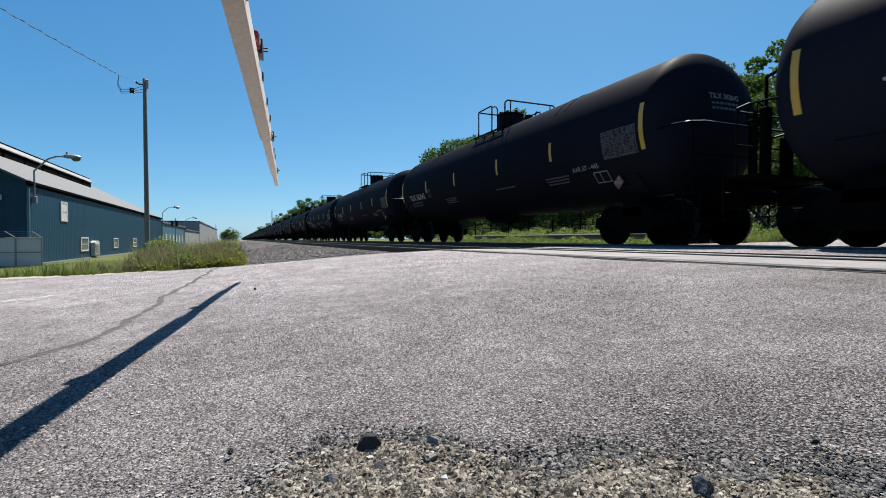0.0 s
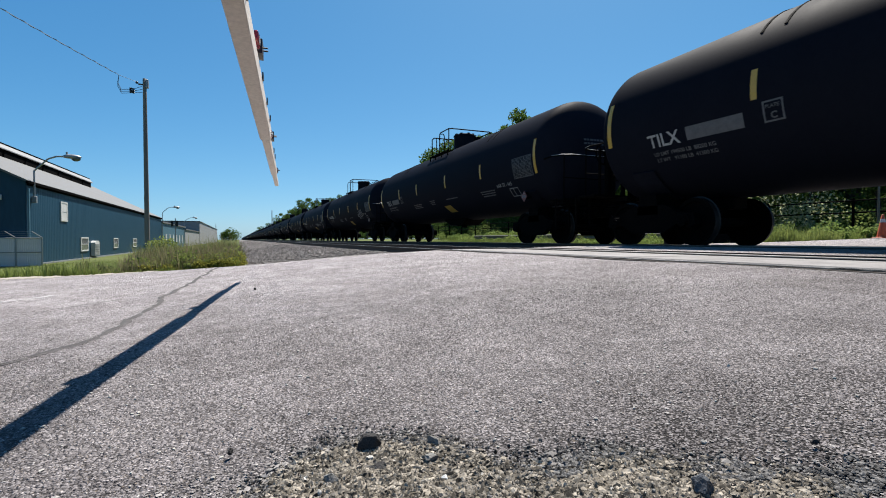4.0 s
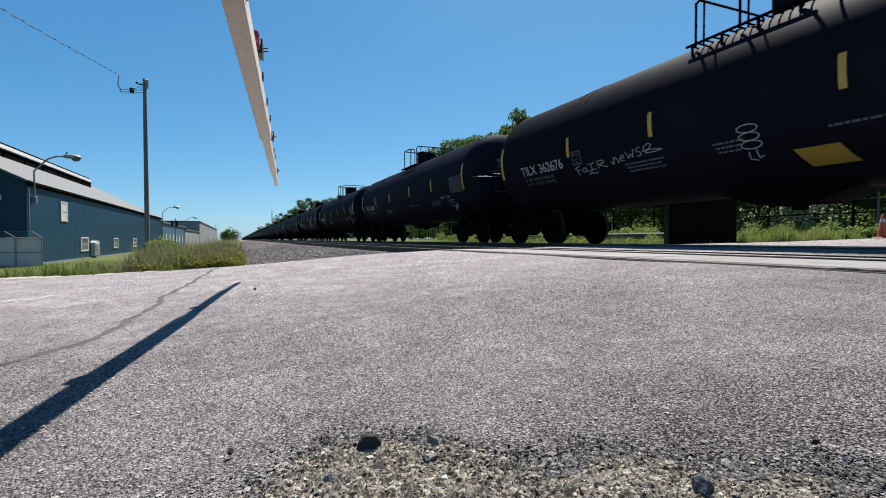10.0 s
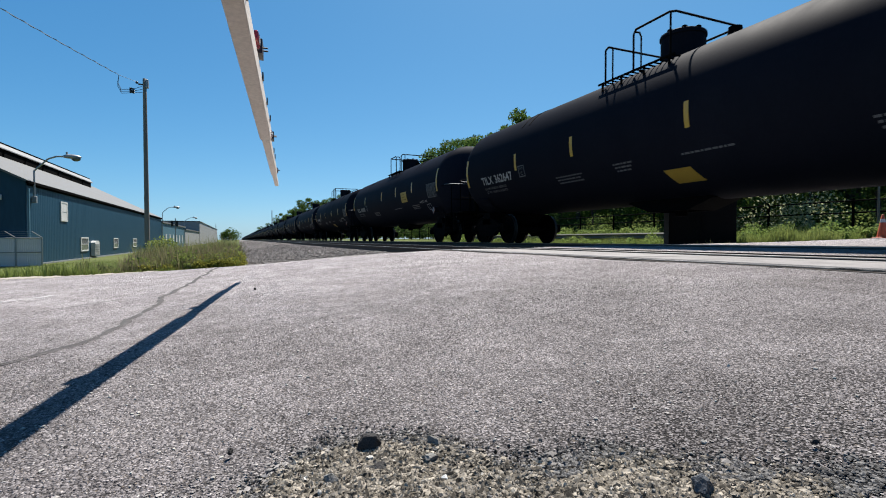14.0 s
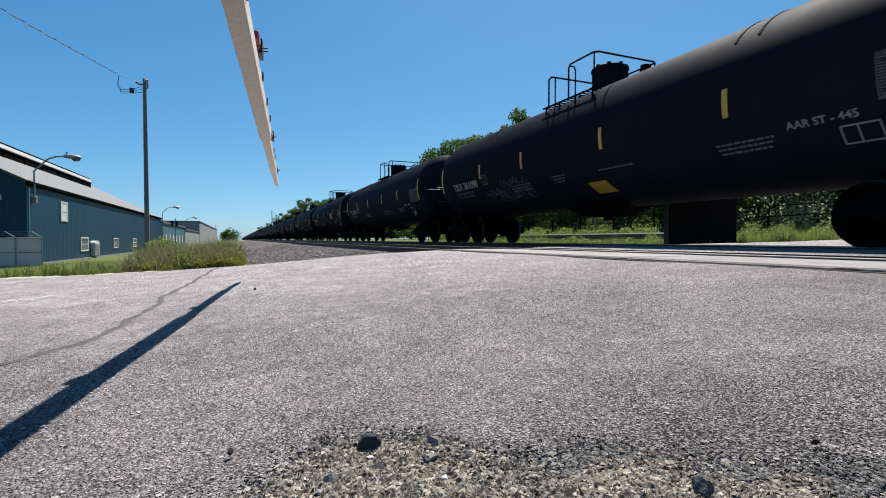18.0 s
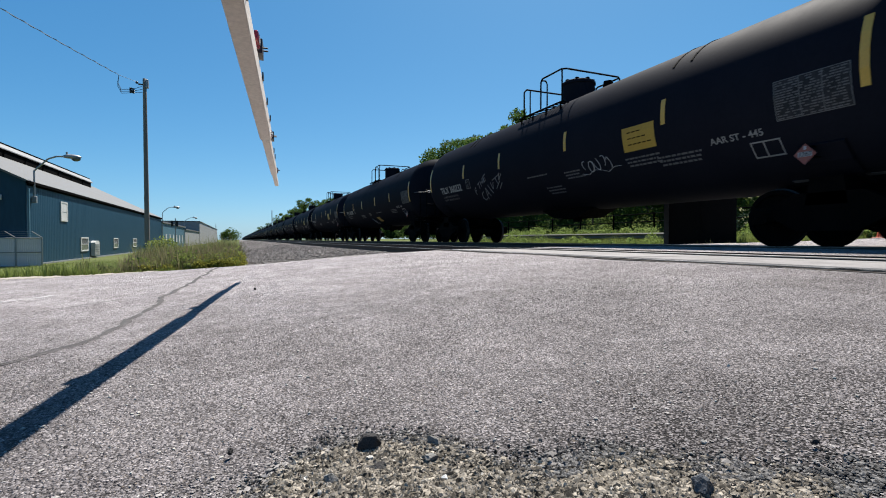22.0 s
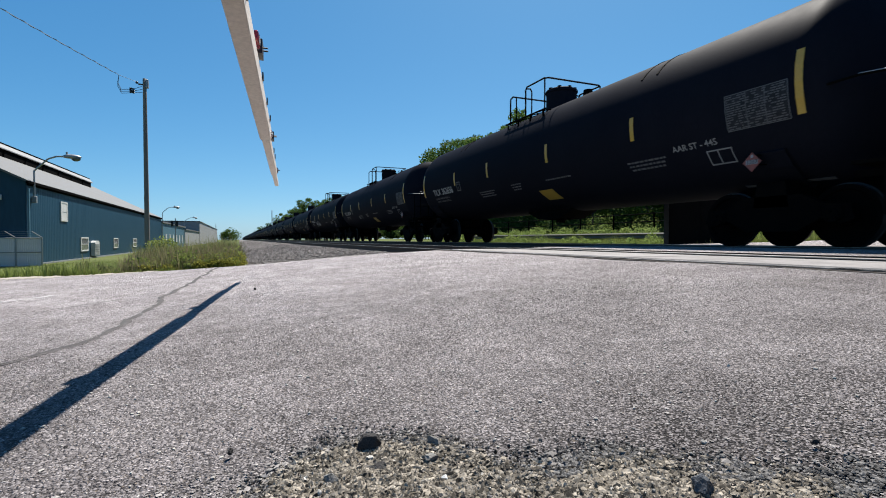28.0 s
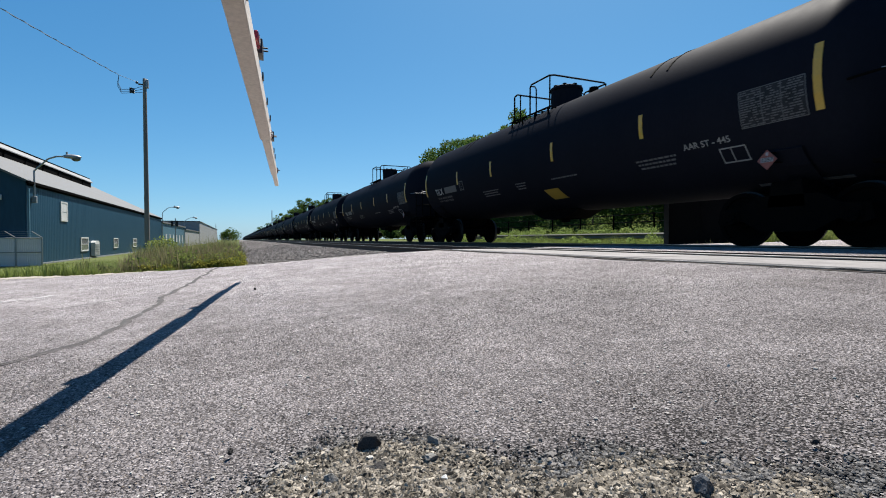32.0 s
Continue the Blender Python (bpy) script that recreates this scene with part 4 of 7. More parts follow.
# small copies of the print that differ from car to car
def yellow_panel(car, where, f=0):
    if where == "side":
        s0 = -3.34 if f else -2.9
        part("warning_panel", patch(bmn(), s0, s0 - 0.84, ang_of(1.92), ang_of(2.40)), M_PANELYEL, car, "yellow rectangular panel with print")
        bm = bmn()
        for i in range(3):
            for j in range(5 - i):
                patch(bm, s0 - 0.14 - 0.125 * j, s0 - 0.235 - 0.125 * j, ang_of(2.04 + i * 0.12), ang_of(2.062 + i * 0.12), 0.007, 1)
        part("panel_print", bm, M_IRON, car)["kind"] = "stuff"
    else:
        part("warning_panel", patch(bmn(), -0.66, -1.28, -54, -40, slant=0.14), M_PANELYEL, car, "yellow slanted panel low on the belly")


def tag(car, s, z, wide, tall, seed, fat=0.0085, mat_=M_WHITE):
    """A sprayed scrawl of loops that spells nothing."""
    r = random.Random(seed)
    bm = bmn()
    n = max(3, int(wide / 0.17))
    for i in range(n):
        x = s - wide * i / n
        pts = []
        a = r.uniform(0, 6)
        turns = r.choice((0.7, 1.1, 1.4, 0.5))
        w, h = wide / n * r.uniform(0.5, 0.8), tall * r.uniform(0.35, 0.55)
        for k in range(12):
            b = a + turns * 6.283 * k / 11
            px = x - w * (0.5 + 0.6 * math.cos(b)) - 0.1 * wide / n * k / 11
            pz = z + tall * 0.12 * math.sin(i * 1.7 + seed) + h * math.sin(b * (1.0 if i % 2 else 0.9))
            pts.append(skin(px, ang_of(pz), 0.004))
        pipe(bm, pts, fat * r.uniform(0.7, 1.2), seg=4)
    pipe(bm, [skin(s + 0.1 - (wide + 0.3) * k / 6, ang_of(z - tall * 0.55 + 0.05 * math.sin(k * 2.0 + seed)), 0.004) for k in range(7)], fat * 0.7, seg=4)
    part("graffiti", bm, mat_, car, "white sprayed scrawl")


def strokes(car, lines, s, z, wide, tall, climb=0.0, fat=0.011, mat_=M_WHITE):
    """Sprayed lines on the shell: each a row of (along, up) pairs, over a width and a height, rising by climb."""
    bm = bmn()
    for line in lines:
        dense = [(a0 + (a1 - a0) * i / 4, b0 + (b1 - b0) * i / 4) for (a0, b0), (a1, b1) in zip(line, line[1:]) for i in range(5)]
        pipe(bm, [skin(s - wide * a, ang_of(z + tall * b + climb * a), 0.003) for a, b in dense], fat, seg=4)
    part("graffiti", bm, mat_, car, "white sprayed scrawl")


SPRAY_FAIR = (
    ((0.03, 0.75), (0.2, 0.92)), ((0.08, 0.85), (0.12, 0.2)), ((0.09, 0.55), (0.2, 0.6)),
    ((0.35, 0.7), (0.25, 0.6), (0.25, 0.4), (0.33, 0.35), (0.38, 0.66), (0.38, 0.35), (0.43, 0.32)), ((0.45, 0.85), (0.65, 0.9)), ((0.55, 0.87), (0.55, 0.4)),
    ((0.45, 0.37), (0.68, 0.42)), ((0.75, 0.4), (0.74, 0.95), (0.9, 0.95), (0.93, 0.75), (0.77, 0.65), (1, 0.38)), ((0.42, 0.12), (0.5, 0.22), (0.56, 0.1), (0.68, 0.14)),
)
SPRAY_NEWS = (
    ((0, 0.55), (0.05, 0.35), (0.07, 0.78)), ((0.06, 0.6), (0.12, 0.75), (0.16, 0.35)), ((0.19, 0.55), (0.28, 0.6), (0.27, 0.75), (0.21, 0.72), (0.2, 0.45), (0.28, 0.4)),
    ((0.33, 0.85), (0.37, 0.45), (0.41, 0.7), (0.45, 0.45), (0.49, 0.9)), ((0.62, 0.9), (0.55, 0.85), (0.54, 0.7), (0.62, 0.6), (0.62, 0.45), (0.53, 0.42)), ((0.66, 0.6), (0.7, 0.85), (0.78, 0.95), (0.83, 0.85), (0.78, 0.65), (0.66, 0.6), (0.8, 0.6), (0.88, 0.55), (1, 0.45), (0.85, 0.42), (0.7, 0.48), (0.72, 0.6)),
)
SPRAY_SWIRL = (
    ((0.0, 0.85), (0.03, 0.95), (0.07, 0.88), (0.03, 0.78), (0.0, 0.85)),
    ((0.22, 0.95), (0.12, 0.9), (0.1, 0.7), (0.2, 0.6), (0.26, 0.45), (0.2, 0.2), (0.08, 0.15), (0.02, 0.3), (0.08, 0.42), (0.25, 0.35), (0.4, 0.2)),
    ((0.3, 0.85), (0.28, 0.4)), ((0.29, 0.6), (0.36, 0.75), (0.4, 0.45)), ((0.44, 0.9), (0.42, 0.4), (0.48, 0.65), (0.53, 0.42)),
    ((0.55, 0.9), (0.56, 0.45), (0.64, 0.42), (0.66, 0.95)), ((0.7, 0.9), (0.7, 0.45), (0.78, 0.4), (0.8, 0.9)),
    ((0.4, 0.2), (0.6, 0.3), (0.85, 0.3), (0.98, 0.45), (0.95, 0.65), (0.86, 0.68), (0.82, 0.55), (0.9, 0.4), (0.7, 0.15), (0.5, 0.05), (0.75, 0.12), (1.0, 0.02)),
)
SPRAY_THE = (
    ((0, 0), (0, 1)), ((0, 1), (0.14, 1)), ((0, 0.55), (0.1, 0.55)), ((0.28, 1), (0.48, 1)), ((0.38, 1), (0.38, 0)),
    ((0.54, 0), (0.54, 1)), ((0.7, 0), (0.7, 1)), ((0.54, 0.5), (0.7, 0.5)), ((0.95, 1), (0.78, 1), (0.78, 0), (0.95, 0)), ((0.78, 0.5), (0.9, 0.5)),
)
SPRAY_SLASHES = (
    ((0.15, 0.8), (0.05, 0.7), (0.02, 0.4), (0.08, 0.1), (0.18, 0.15)), ((0.22, 0), (0.3, 0.9), (0.38, 0)), ((0.25, 0.35), (0.36, 0.35)), ((0.43, 0.95), (0.53, 0.05)),
    ((0.57, 0.95), (0.6, 0.3), (0.68, 0.8)), ((0.66, 0.98), (0.95, 1.0)), ((0.8, 1.0), (0.84, 0.4)), ((0.98, 1.1), (0.92, 0.55), (1.05, 0.9)),
    ((0.72, 0.1), (0.95, 0.45)), ((0.86, -0.1), (1.02, 0.2)),
)
SPRAY_PEAKS = (
    ((0, 0.1), (0.1, 0.5), (0.06, 0.1), (0.2, 0.45)), ((0.16, 0.3), (0.5, 0.5)), ((0.18, 0.0), (0.22, 0.75), (0.5, 0.95)),
    ((0.22, 0.4), (0.45, 0.55)), ((0.2, 0.1), (0.5, 0.2)), ((0.45, 0.15), (0.52, 0.85), (0.6, 0.35), (0.7, 1.0), (0.72, 0.25)),
    ((0.76, 0.2), (0.88, 1.05), (1.0, 0.3)), ((0.78, 0.5), (0.95, 0.6)), ((0.15, -0.12), (0.5, -0.02), (1.0, 0.12)),
)
SPRAY_SPIKES = (
    ((0, 0.25), (0.12, 0.9), (0.14, 0.2)), ((0.1, 0.6), (0.25, 1.0), (0.22, 0.2), (0.35, 0.75)), ((0.36, 0.15), (0.44, 1.1), (0.5, 0.3)),
    ((0.4, 0.5), (0.6, 0.95), (0.58, 0.2)), ((0.62, 0.9), (0.72, 0.25), (0.8, 0.85)), ((0.76, 0.2), (0.9, 0.8), (0.88, 0.15), (1.0, 0.6)),
    ((0.05, 0.1), (0.5, 0.0), (1.0, 0.2)),
)
SPRAY_CROWN = (
    ((0.0, 0.75), (0.03, 0.42), (0.1, -0.0), (0.1, 0.83), (0.15, 0.26)), ((0.01, 0.35), (0.09, 0.39)), ((0.14, 0.69), (0.23, 0.07)),
    ((0.14, 0.66), (0.2, 0.69), (0.23, 0.44), (0.19, 0.35), (0.26, 0.27), (0.27, 0.05), (0.22, -0.0)), ((0.32, 0.64), (0.25, 0.62), (0.26, 0.46), (0.29, 0.44), (0.28, 0.37), (0.28, 0.18), (0.37, 0.22), (0.35, 0.34)), ((0.29, 0.97), (0.31, 1.05), (0.34, 1.06), (0.38, 1.01), (0.39, 0.92), (0.38, 0.85), (0.34, 0.83), (0.31, 0.88), (0.29, 0.97)),
    ((0.44, 0.85), (0.38, 0.77), (0.39, 0.64), (0.47, 0.68), (0.48, 0.63)), ((0.38, 0.72), (0.38, 0.43), (0.44, 0.46)),
)
SPRAY_CROWN_END = (
    ((0.38, 0.43), (0.42, 0.2), (0.55, 0.23), (0.66, 0.21)), ((0.51, 0.77), (0.54, 0.86), (0.58, 0.72), (0.53, 0.37), (0.6, 0.28)), ((0.62, 1.07), (0.64, 0.85), (0.72, 0.61), (0.8, 0.44), (0.87, 0.07)),
    ((0.76, 0.82), (0.77, 0.32), (0.73, 0.07), (0.69, 0.3), (0.69, 0.57)), ((0.84, 0.79), (0.87, 0.28), (0.88, 0.46), (0.95, 0.14), (1.0, 0.04)), ((0.85, 0.76), (0.9, 0.0)),
    ((0.38, 0.06), (0.44, -0.01), (0.62, -0.09)), ((0.44, -0.15), (0.49, -0.04)),
)
SPRAY_BLADES = (
    ((0.0, 1.0), (0.26, 0.05), (0.30, -0.1), (0.40, 0.45)), ((0.33, 1.0), (0.43, 0.42)), ((0.36, 0.42), (0.50, 0.98), (0.53, 0.44)), ((0.40, 0.62), (0.56, 0.66)),
    ((0.56, 1.02), (0.60, 0.45), (0.68, 0.78), (0.55, 0.7)), ((0.70, 0.4), (0.72, 0.95)), ((0.70, 0.95), (0.80, 0.42), (0.84, 0.98)), ((0.98, 0.85), (0.86, 0.88), (0.86, 0.3), (1.0, 0.42), (1.14, 0.5)),
    ((0.62, 0.18), (0.60, 0.30), (0.66, 0.22), (0.73, 0.32), (0.72, 0.18), (0.67, 0.04), (0.61, 0.2)),
)
SPRAY_COILS = tuple(tuple((0.5 + 0.42 * math.cos(a * 0.7), h + 0.11 * math.sin(a * 0.7)) for a in range(10)) for h in (0.86, 0.64, 0.42)) + (
    ((0.3, 0.25), (0.25, 0.05), (0.5, 0.0)), ((0.6, 0.28), (0.6, 0.05), (0.8, 0.1)))
SPRAYED = {3: ((SPRAY_SWIRL, 4.82, 1.38, 1.85, 0.54, 0.02), (SPRAY_SPIKES, 0.25, 1.60, 1.15, 0.25, 0.02)), 6: ((SPRAY_PEAKS, -3.9, 1.62, 1.45, 0.42, 0.05),),
           7: ((SPRAY_SWIRL, -2.3, 1.50, 1.45, 0.30, 0.0),), 9: ((SPRAY_SPIKES, -2.9, 1.66, 1.25, 0.20, 0.0), (SPRAY_SWIRL, -2.85, 1.64, 1.2, 0.2, 0.0)),
           10: ((SPRAY_FAIR, 4.32, 1.60, 1.12, 0.28, 0.02), (SPRAY_NEWS, 3.05, 1.62, 1.40, 0.34, 0.08), (SPRAY_COILS, 0.18, 1.40, 0.42, 0.56, 0.0)), 13: ((SPRAY_SWIRL, 4.22, 1.46, 1.75, 0.56, 0.0), (SPRAY_BLADES, -2.15, 1.17, 1.05, 0.78, 0.0)),
           22: ((SPRAY_THE, 3.72, 1.66, 0.98, 0.18, 0.42), (SPRAY_SLASHES, 3.45, 1.38, 1.6, 0.34, 0.42)), 30: ((SPRAY_CROWN, 3.78, 1.53, 2.35, 0.44, 0.02), (SPRAY_CROWN_END, 3.78, 1.53, 2.35, 0.44, 0.02))}


CARS = {}
proto = [build_car(0), build_car(1)]
KINDS = dict.fromkeys((3, 5, 6, 7, 8, 10, 13, 14, 16, 18, 21, 22, 23, 25, 26, 27, 28, 29, 31, 32, 34, 36, 37), 1)
SIDE_PANEL = {4, 13, 15, 20, 22, 24, 25}
LOW_PANEL = {3, 5, 6, 7, 8, 10, 14, 16, 18, 21, 23, 28, 29, 31, 32}
OFFSET = {9: (-0.25, -0.01), 17: (0.1, 0.14), 19: (0.0, 0.11)}
SHIFTED = {4, 15, 20, 24}                  # cars whose middle stripes sit farther back
TAGS = {3: ((-2.55, 1.85, 1.0, 0.24),), 4: ((-3.5, 1.5, 0.5, 0.3),), 18: ((4.3, 1.62, 1.0, 0.16), (3.2, 1.86, 1.3, 0.15), (3.6, 1.55, 2.0, 0.34)), 19: ((-1.45, 1.62, 1.6, 0.2),),
        22: ((-1.95, 1.83, 1.0, 0.28),), 23: ((0.5, 1.3, 0.4, 0.3),), 27: ((4.35, 1.77, 0.95, 0.26),)}
LAST_NEAR, LAST_FAR = 40, 96
for k in range(-2, LAST_NEAR + 1):
    kd = KINDS.get(k, 0)
    car = copy_thing(proto[kd], Matrix())
    CARS[k] = car
    words = []
    if k in NUMBERS:
        ob = new("car_number", DIGITS[k])
        ob.parent, ob.matrix_basis = car, decal_pose(5.72, 1.895)
        ob = new("head_number", head_word("TILX " + NUMBERS[k], 0.105, -0.48, 2.86))
        ob.parent = car
        words.append("white number")
    else:
        part("car_number", patch(bmn(), 5.70, 4.62, ang_of(1.90), ang_of(2.13), 0.004, 2), M_GREYPRINT, car, "plain pale bar for the number")
    if k in SIDE_PANEL:
        yellow_panel(car, "side", kd)
        for o in car.children:             # these cars carry their stripes a little higher
            if o.name.startswith(("end_stripe", "side_stripe")):
                y = {1.5: 0.61, -1.74: -2.05}.get(round(o.location.y, 2), o.location.y) if k in SHIFTED else o.location.y
                o.matrix_basis = Matrix.Translation((0, y, TANK_Z)) @ Matrix.Rotation(radians(6.3), 4, "Y") @ Matrix.Translation((0, 0, -TANK_Z))
        words.append("yellow panel")
    for o in car.children:                 # a few cars carry their middle stripes a little off
        if k in OFFSET and o.name.startswith("side_stripe") and abs(o.location.y) < 3:
            o.location.y += OFFSET[k][o.location.y < 0]
    if k in LOW_PANEL:
        yellow_panel(car, "low")
    for i, t in enumerate(TAGS.get(k, ())):
        tag(car, *t, seed=k * 7 + i, mat_=M_GREYPRINT if k in (3, 18, 19) else M_PALEPRINT if k == 27 else M_WHITE)
        words.append("sprayed scrawls")
    if k in (13, 22, 25):
        for o in [o for o in car.children if o.name.startswith(("side_stencil", "valve_stencil", "tank_stencil"))]:
            bpy.data.objects.remove(o)
        for blk in ((0.43, 1.82, 1.1, 1), (-1.2, 1.76, 0.66, 3), (-0.22, 1.48, 0.68, 3), (-3.3, 1.77, 0.9, 3)):
            stencil_block(car, *blk)
    for lines, s, z, wide, tall, climb in SPRAYED.get(k, ()):
        strokes(car, lines, s, z, wide, tall, climb, mat_=M_PALEPRINT if k in (7, 9, 22) else M_WHITE)
        words.append("sprayed scrawls")
    tail = " with " + " and ".join(dict.fromkeys(words)) if words else ""
    tagged(car, ("black tank car" + tail) if words else "black tank car rolling along the far track", "tank car", "tank cars of the train")
for p in proto:
    for o in (*p.children_recursive, p):
        bpy.data.objects.remove(o)


def build_far_car():
    car = empty("tank_car")
    part("tank", lathe(bmn(), [(0, 8.36), (0.9, 8.2), (1.3, 7.98), (TANK_R, 7.6), (TANK_R, -7.6), (1.3, -7.98), (0.9, -8.2), (0, -8.36)], seg=20,
                       m=Matrix.Translation((0, 0, TANK_Z)) @ pose(0, 0, 0, -90, 0, 0)), M_TANK, car, smooth=True)
    part("hatch_housing", lathe(bmn(), [(0.0, 0.78), (0.45, 0.78), (0.45, -0.12)], seg=12, m=pose(0, 0, TANK_Z + TANK_R)), M_TANK, car)
    bm = bmn()
    for s in (-0.95, 0.95):
        pipe(bm, [(s, -1.9, 3.9), (s, -1.9, 4.95), (s, 1.9, 4.95), (s, 1.9, 3.9)], 0.03, seg=4)
    part("guard_rail", bm, M_IRON, car)
    for e in (-1, 1):
        bm = bmn()
        for b in (-BASE, BASE):
            for s in (-0.75, 0.75):
                rod(bm, (s - 0.06, e * TRUCK + b, WHEEL_R), (s + 0.06, e * TRUCK + b, WHEEL_R), WHEEL_R, seg=14)
        for s in (-1.0, 1.0):
            box(bm, s - 0.08, e * TRUCK - 1.1, 0.4, s + 0.08, e * TRUCK + 1.1, 0.68)
        box(bm, -1.0, e * TRUCK - 0.25, 0.4, 1.0, e * TRUCK + 0.25, 1.0)
        part("truck", bm, M_IRON, car)
        part("stub_sill", box(bmn(), -0.19, min(e * 5.7, e * 9.0), 0.70, 0.19, max(e * 5.7, e * 9.0), 1.02), M_IRON, car)
        part("end_stripe", patch(bmn(), e * 7.6 - 0.06, e * 7.6 + 0.06, -14, 19.5, n=2), M_YELLOW, car)
    return car


far_proto = build_far_car()
for k in range(LAST_NEAR + 1, LAST_FAR + 1):
    CARS[k] = copy_thing(far_proto, Matrix())
    tagged(CARS[k], "black railway tank car far down the line", "tank car", "tank cars of the train")
for o in (*far_proto.children_recursive, far_proto):
    bpy.data.objects.remove(o)

# ---- potholed edge under the camera ----
EDGE = [(-0.02, 0.80), (0.0, 0.84), (0.05, 0.90), (0.12, 0.945), (0.18, 0.975), (0.235, 0.975), (0.30, 0.935), (0.36, 0.872), (0.405, 0.805), (0.425, 0.745), (0.46, 0.69),
        (0.525, 0.672), (0.60, 0.678), (0.65, 0.66), (0.68, 0.62), (0.69, 0.585), (0.70, 0.552), (0.735, 0.53), (0.79, 0.51), (0.81, 0.47), (0.815, 0.43)]


def dirt_edge(x):
    return lerp(x, EDGE) + 0.012 * wiggle(x, 31.0) + 0.008 * wiggle(x, 70.0, 5)


def bare(x, y):
    return y > 0.22 + 0.08 * wiggle(x, 9.0, 8) and y < dirt_edge(x) and x > -0.02 and x < 0.80 + 0.02 * wiggle(y, 14.0, 3)


def road_top(x, y):
    return road_z(x) + 0.012 * noise.noise(Vector((x * 0.6, y * 0.6, 1.0)))


def dirt_patch():
    bm = bmn()
    st = 0.018
    seen = {}
    for i in range(48):
        for j in range(70):
            x, y = -0.02 + i * st, -0.1 + j * st
            if not bare(x + st / 2, y + st / 2):
                continue
            q = []
            for a, b in ((i, j), (i + 1, j), (i + 1, j + 1), (i, j + 1)):
                if (a, b) not in seen:
                    px, py = -0.02 + a * st + 0.006 * wiggle(a * 3 + b, 0.77), -0.1 + b * st + 0.006 * wiggle(b * 3 + a, 0.71, 2)
                    inner = bare(px - 0.02, py + 0.03) and bare(px + 0.02, py + 0.03)
                    h = 0.009 * noise.noise(Vector((px * 14, py * 14, 2)))
                    seen[a, b] = bm.verts.new((px, py, road_top(px, py) + (0.012 + h if inner else 0.003)))
                q.append(seen[a, b])
            bm.faces.new(q)
    return tagged(link("bare_dirt", bm, M_DIRT, smooth=True), "sandy bare dirt in a broken edge of the asphalt", "dirt", kind="structure")


dirt_patch()
rng = np.random.default_rng(11)
spots, chips = [], []
while len(spots) < 42000:
    x, y = rng.uniform(-0.12, 0.84), rng.uniform(0.3, 1.08)
    j = 0.035
    if bare(x + rng.normal(0, j), y + rng.normal(0, j * 0.6)) and (bare(x, y) or rng.random() < 0.5):
        s = 0.0014 + 0.0040 * rng.random() ** 2.2
        spots.append((x, y, road_top(x, y) + 0.012 + 0.009 * noise.noise(Vector((x * 14, y * 14, 2))), s))
tagged(stones("pebbles", spots, M_GRAVEL, rng, 0.6, 0.45, 1.7, True), "small brown and grey pebbles in the broken edge", "gravel", kind="stuff")
M_CHIP = stuff_mat("loose_chips", (0.25, 0.23, 0.218), (0.46, 0.43, 0.41), 0.8, scale=6, fine=60, bump=0.4, island=0.4, spec=0.12)
for i in range(420):
    x = rng.uniform(-0.05, 0.8)
    y = dirt_edge(x) + rng.normal(0.02, 0.03)
    if y > 0.3:
        chips.append((x, y, road_top(x, y) + 0.003, rng.uniform(0.003, 0.008)))
for i in range(5200):
    x, y = (rng.uniform(-0.75, 0.16), 0.60 + 0.42 * rng.random() ** 1.6) if i % 5 else (rng.uniform(0.78, 1.25), 0.36 + 0.5 * rng.random() ** 1.5)
    if not bare(x, y):
        chips.append((x, y, road_top(x, y) + 0.0015, 0.0016 + 0.0024 * rng.random() ** 2))
crumbs, bright = [], []
M_CRUMB = stuff_mat("asphalt_crumb", (0.08307, 0.0797, 0.07749), (0.2214, 0.2137, 0.207), 0.85, scale=40, fine=200, bump=0.5, island=0.8, spec=0.12)
for i in range(15000):
    x = rng.uniform(-0.08, 0.98) if i % 2 == 0 else rng.uniform(0.3, 0.86)
    k = rng.random()
    y = dirt_edge(x) + abs(rng.normal(0.0, 0.048)) - 0.018 if k < 0.85 else rng.uniform(0.4, 1.0)
    if y > 0.35 and (k < 0.85 or bare(x, y)):
        crumbs.append((x, y, road_top(x, y) + (0.010 if bare(x, y) else 0.003), 0.0014 + 0.0032 * rng.random() ** 2.4))
for i in range(900):
    x, y = rng.uniform(-0.9, 1.5), rng.uniform(0.4, 2.0)
    bright.append((x, y, road_top(x, y) + (0.013 if bare(x, y) else 0.002), 0.0014 + 0.0046 * rng.random() ** 3))
tagged(stones("asphalt_crumbs", crumbs, M_CRUMB, rng, 0.75, 0.55, 1.5), "black crumbs of broken asphalt along the edge", "gravel", kind="stuff")
M_PALEPEB = stuff_mat("pale_pebbles", (0.45, 0.42, 0.37), (0.66, 0.63, 0.58), 0.8, scale=9, fine=90, bump=0.3, island=0.3)
tagged(stones("pale_pebbles", bright, M_PALEPEB, rng), "scattered small white and tan pebbles", "gravel", kind="stuff")
tagged(stones("asphalt_chips", chips, M_CHIP, rng, 0.42, 0.6, 1.5, True), "stone chips standing out of the worn asphalt", "gravel", kind="stuff")


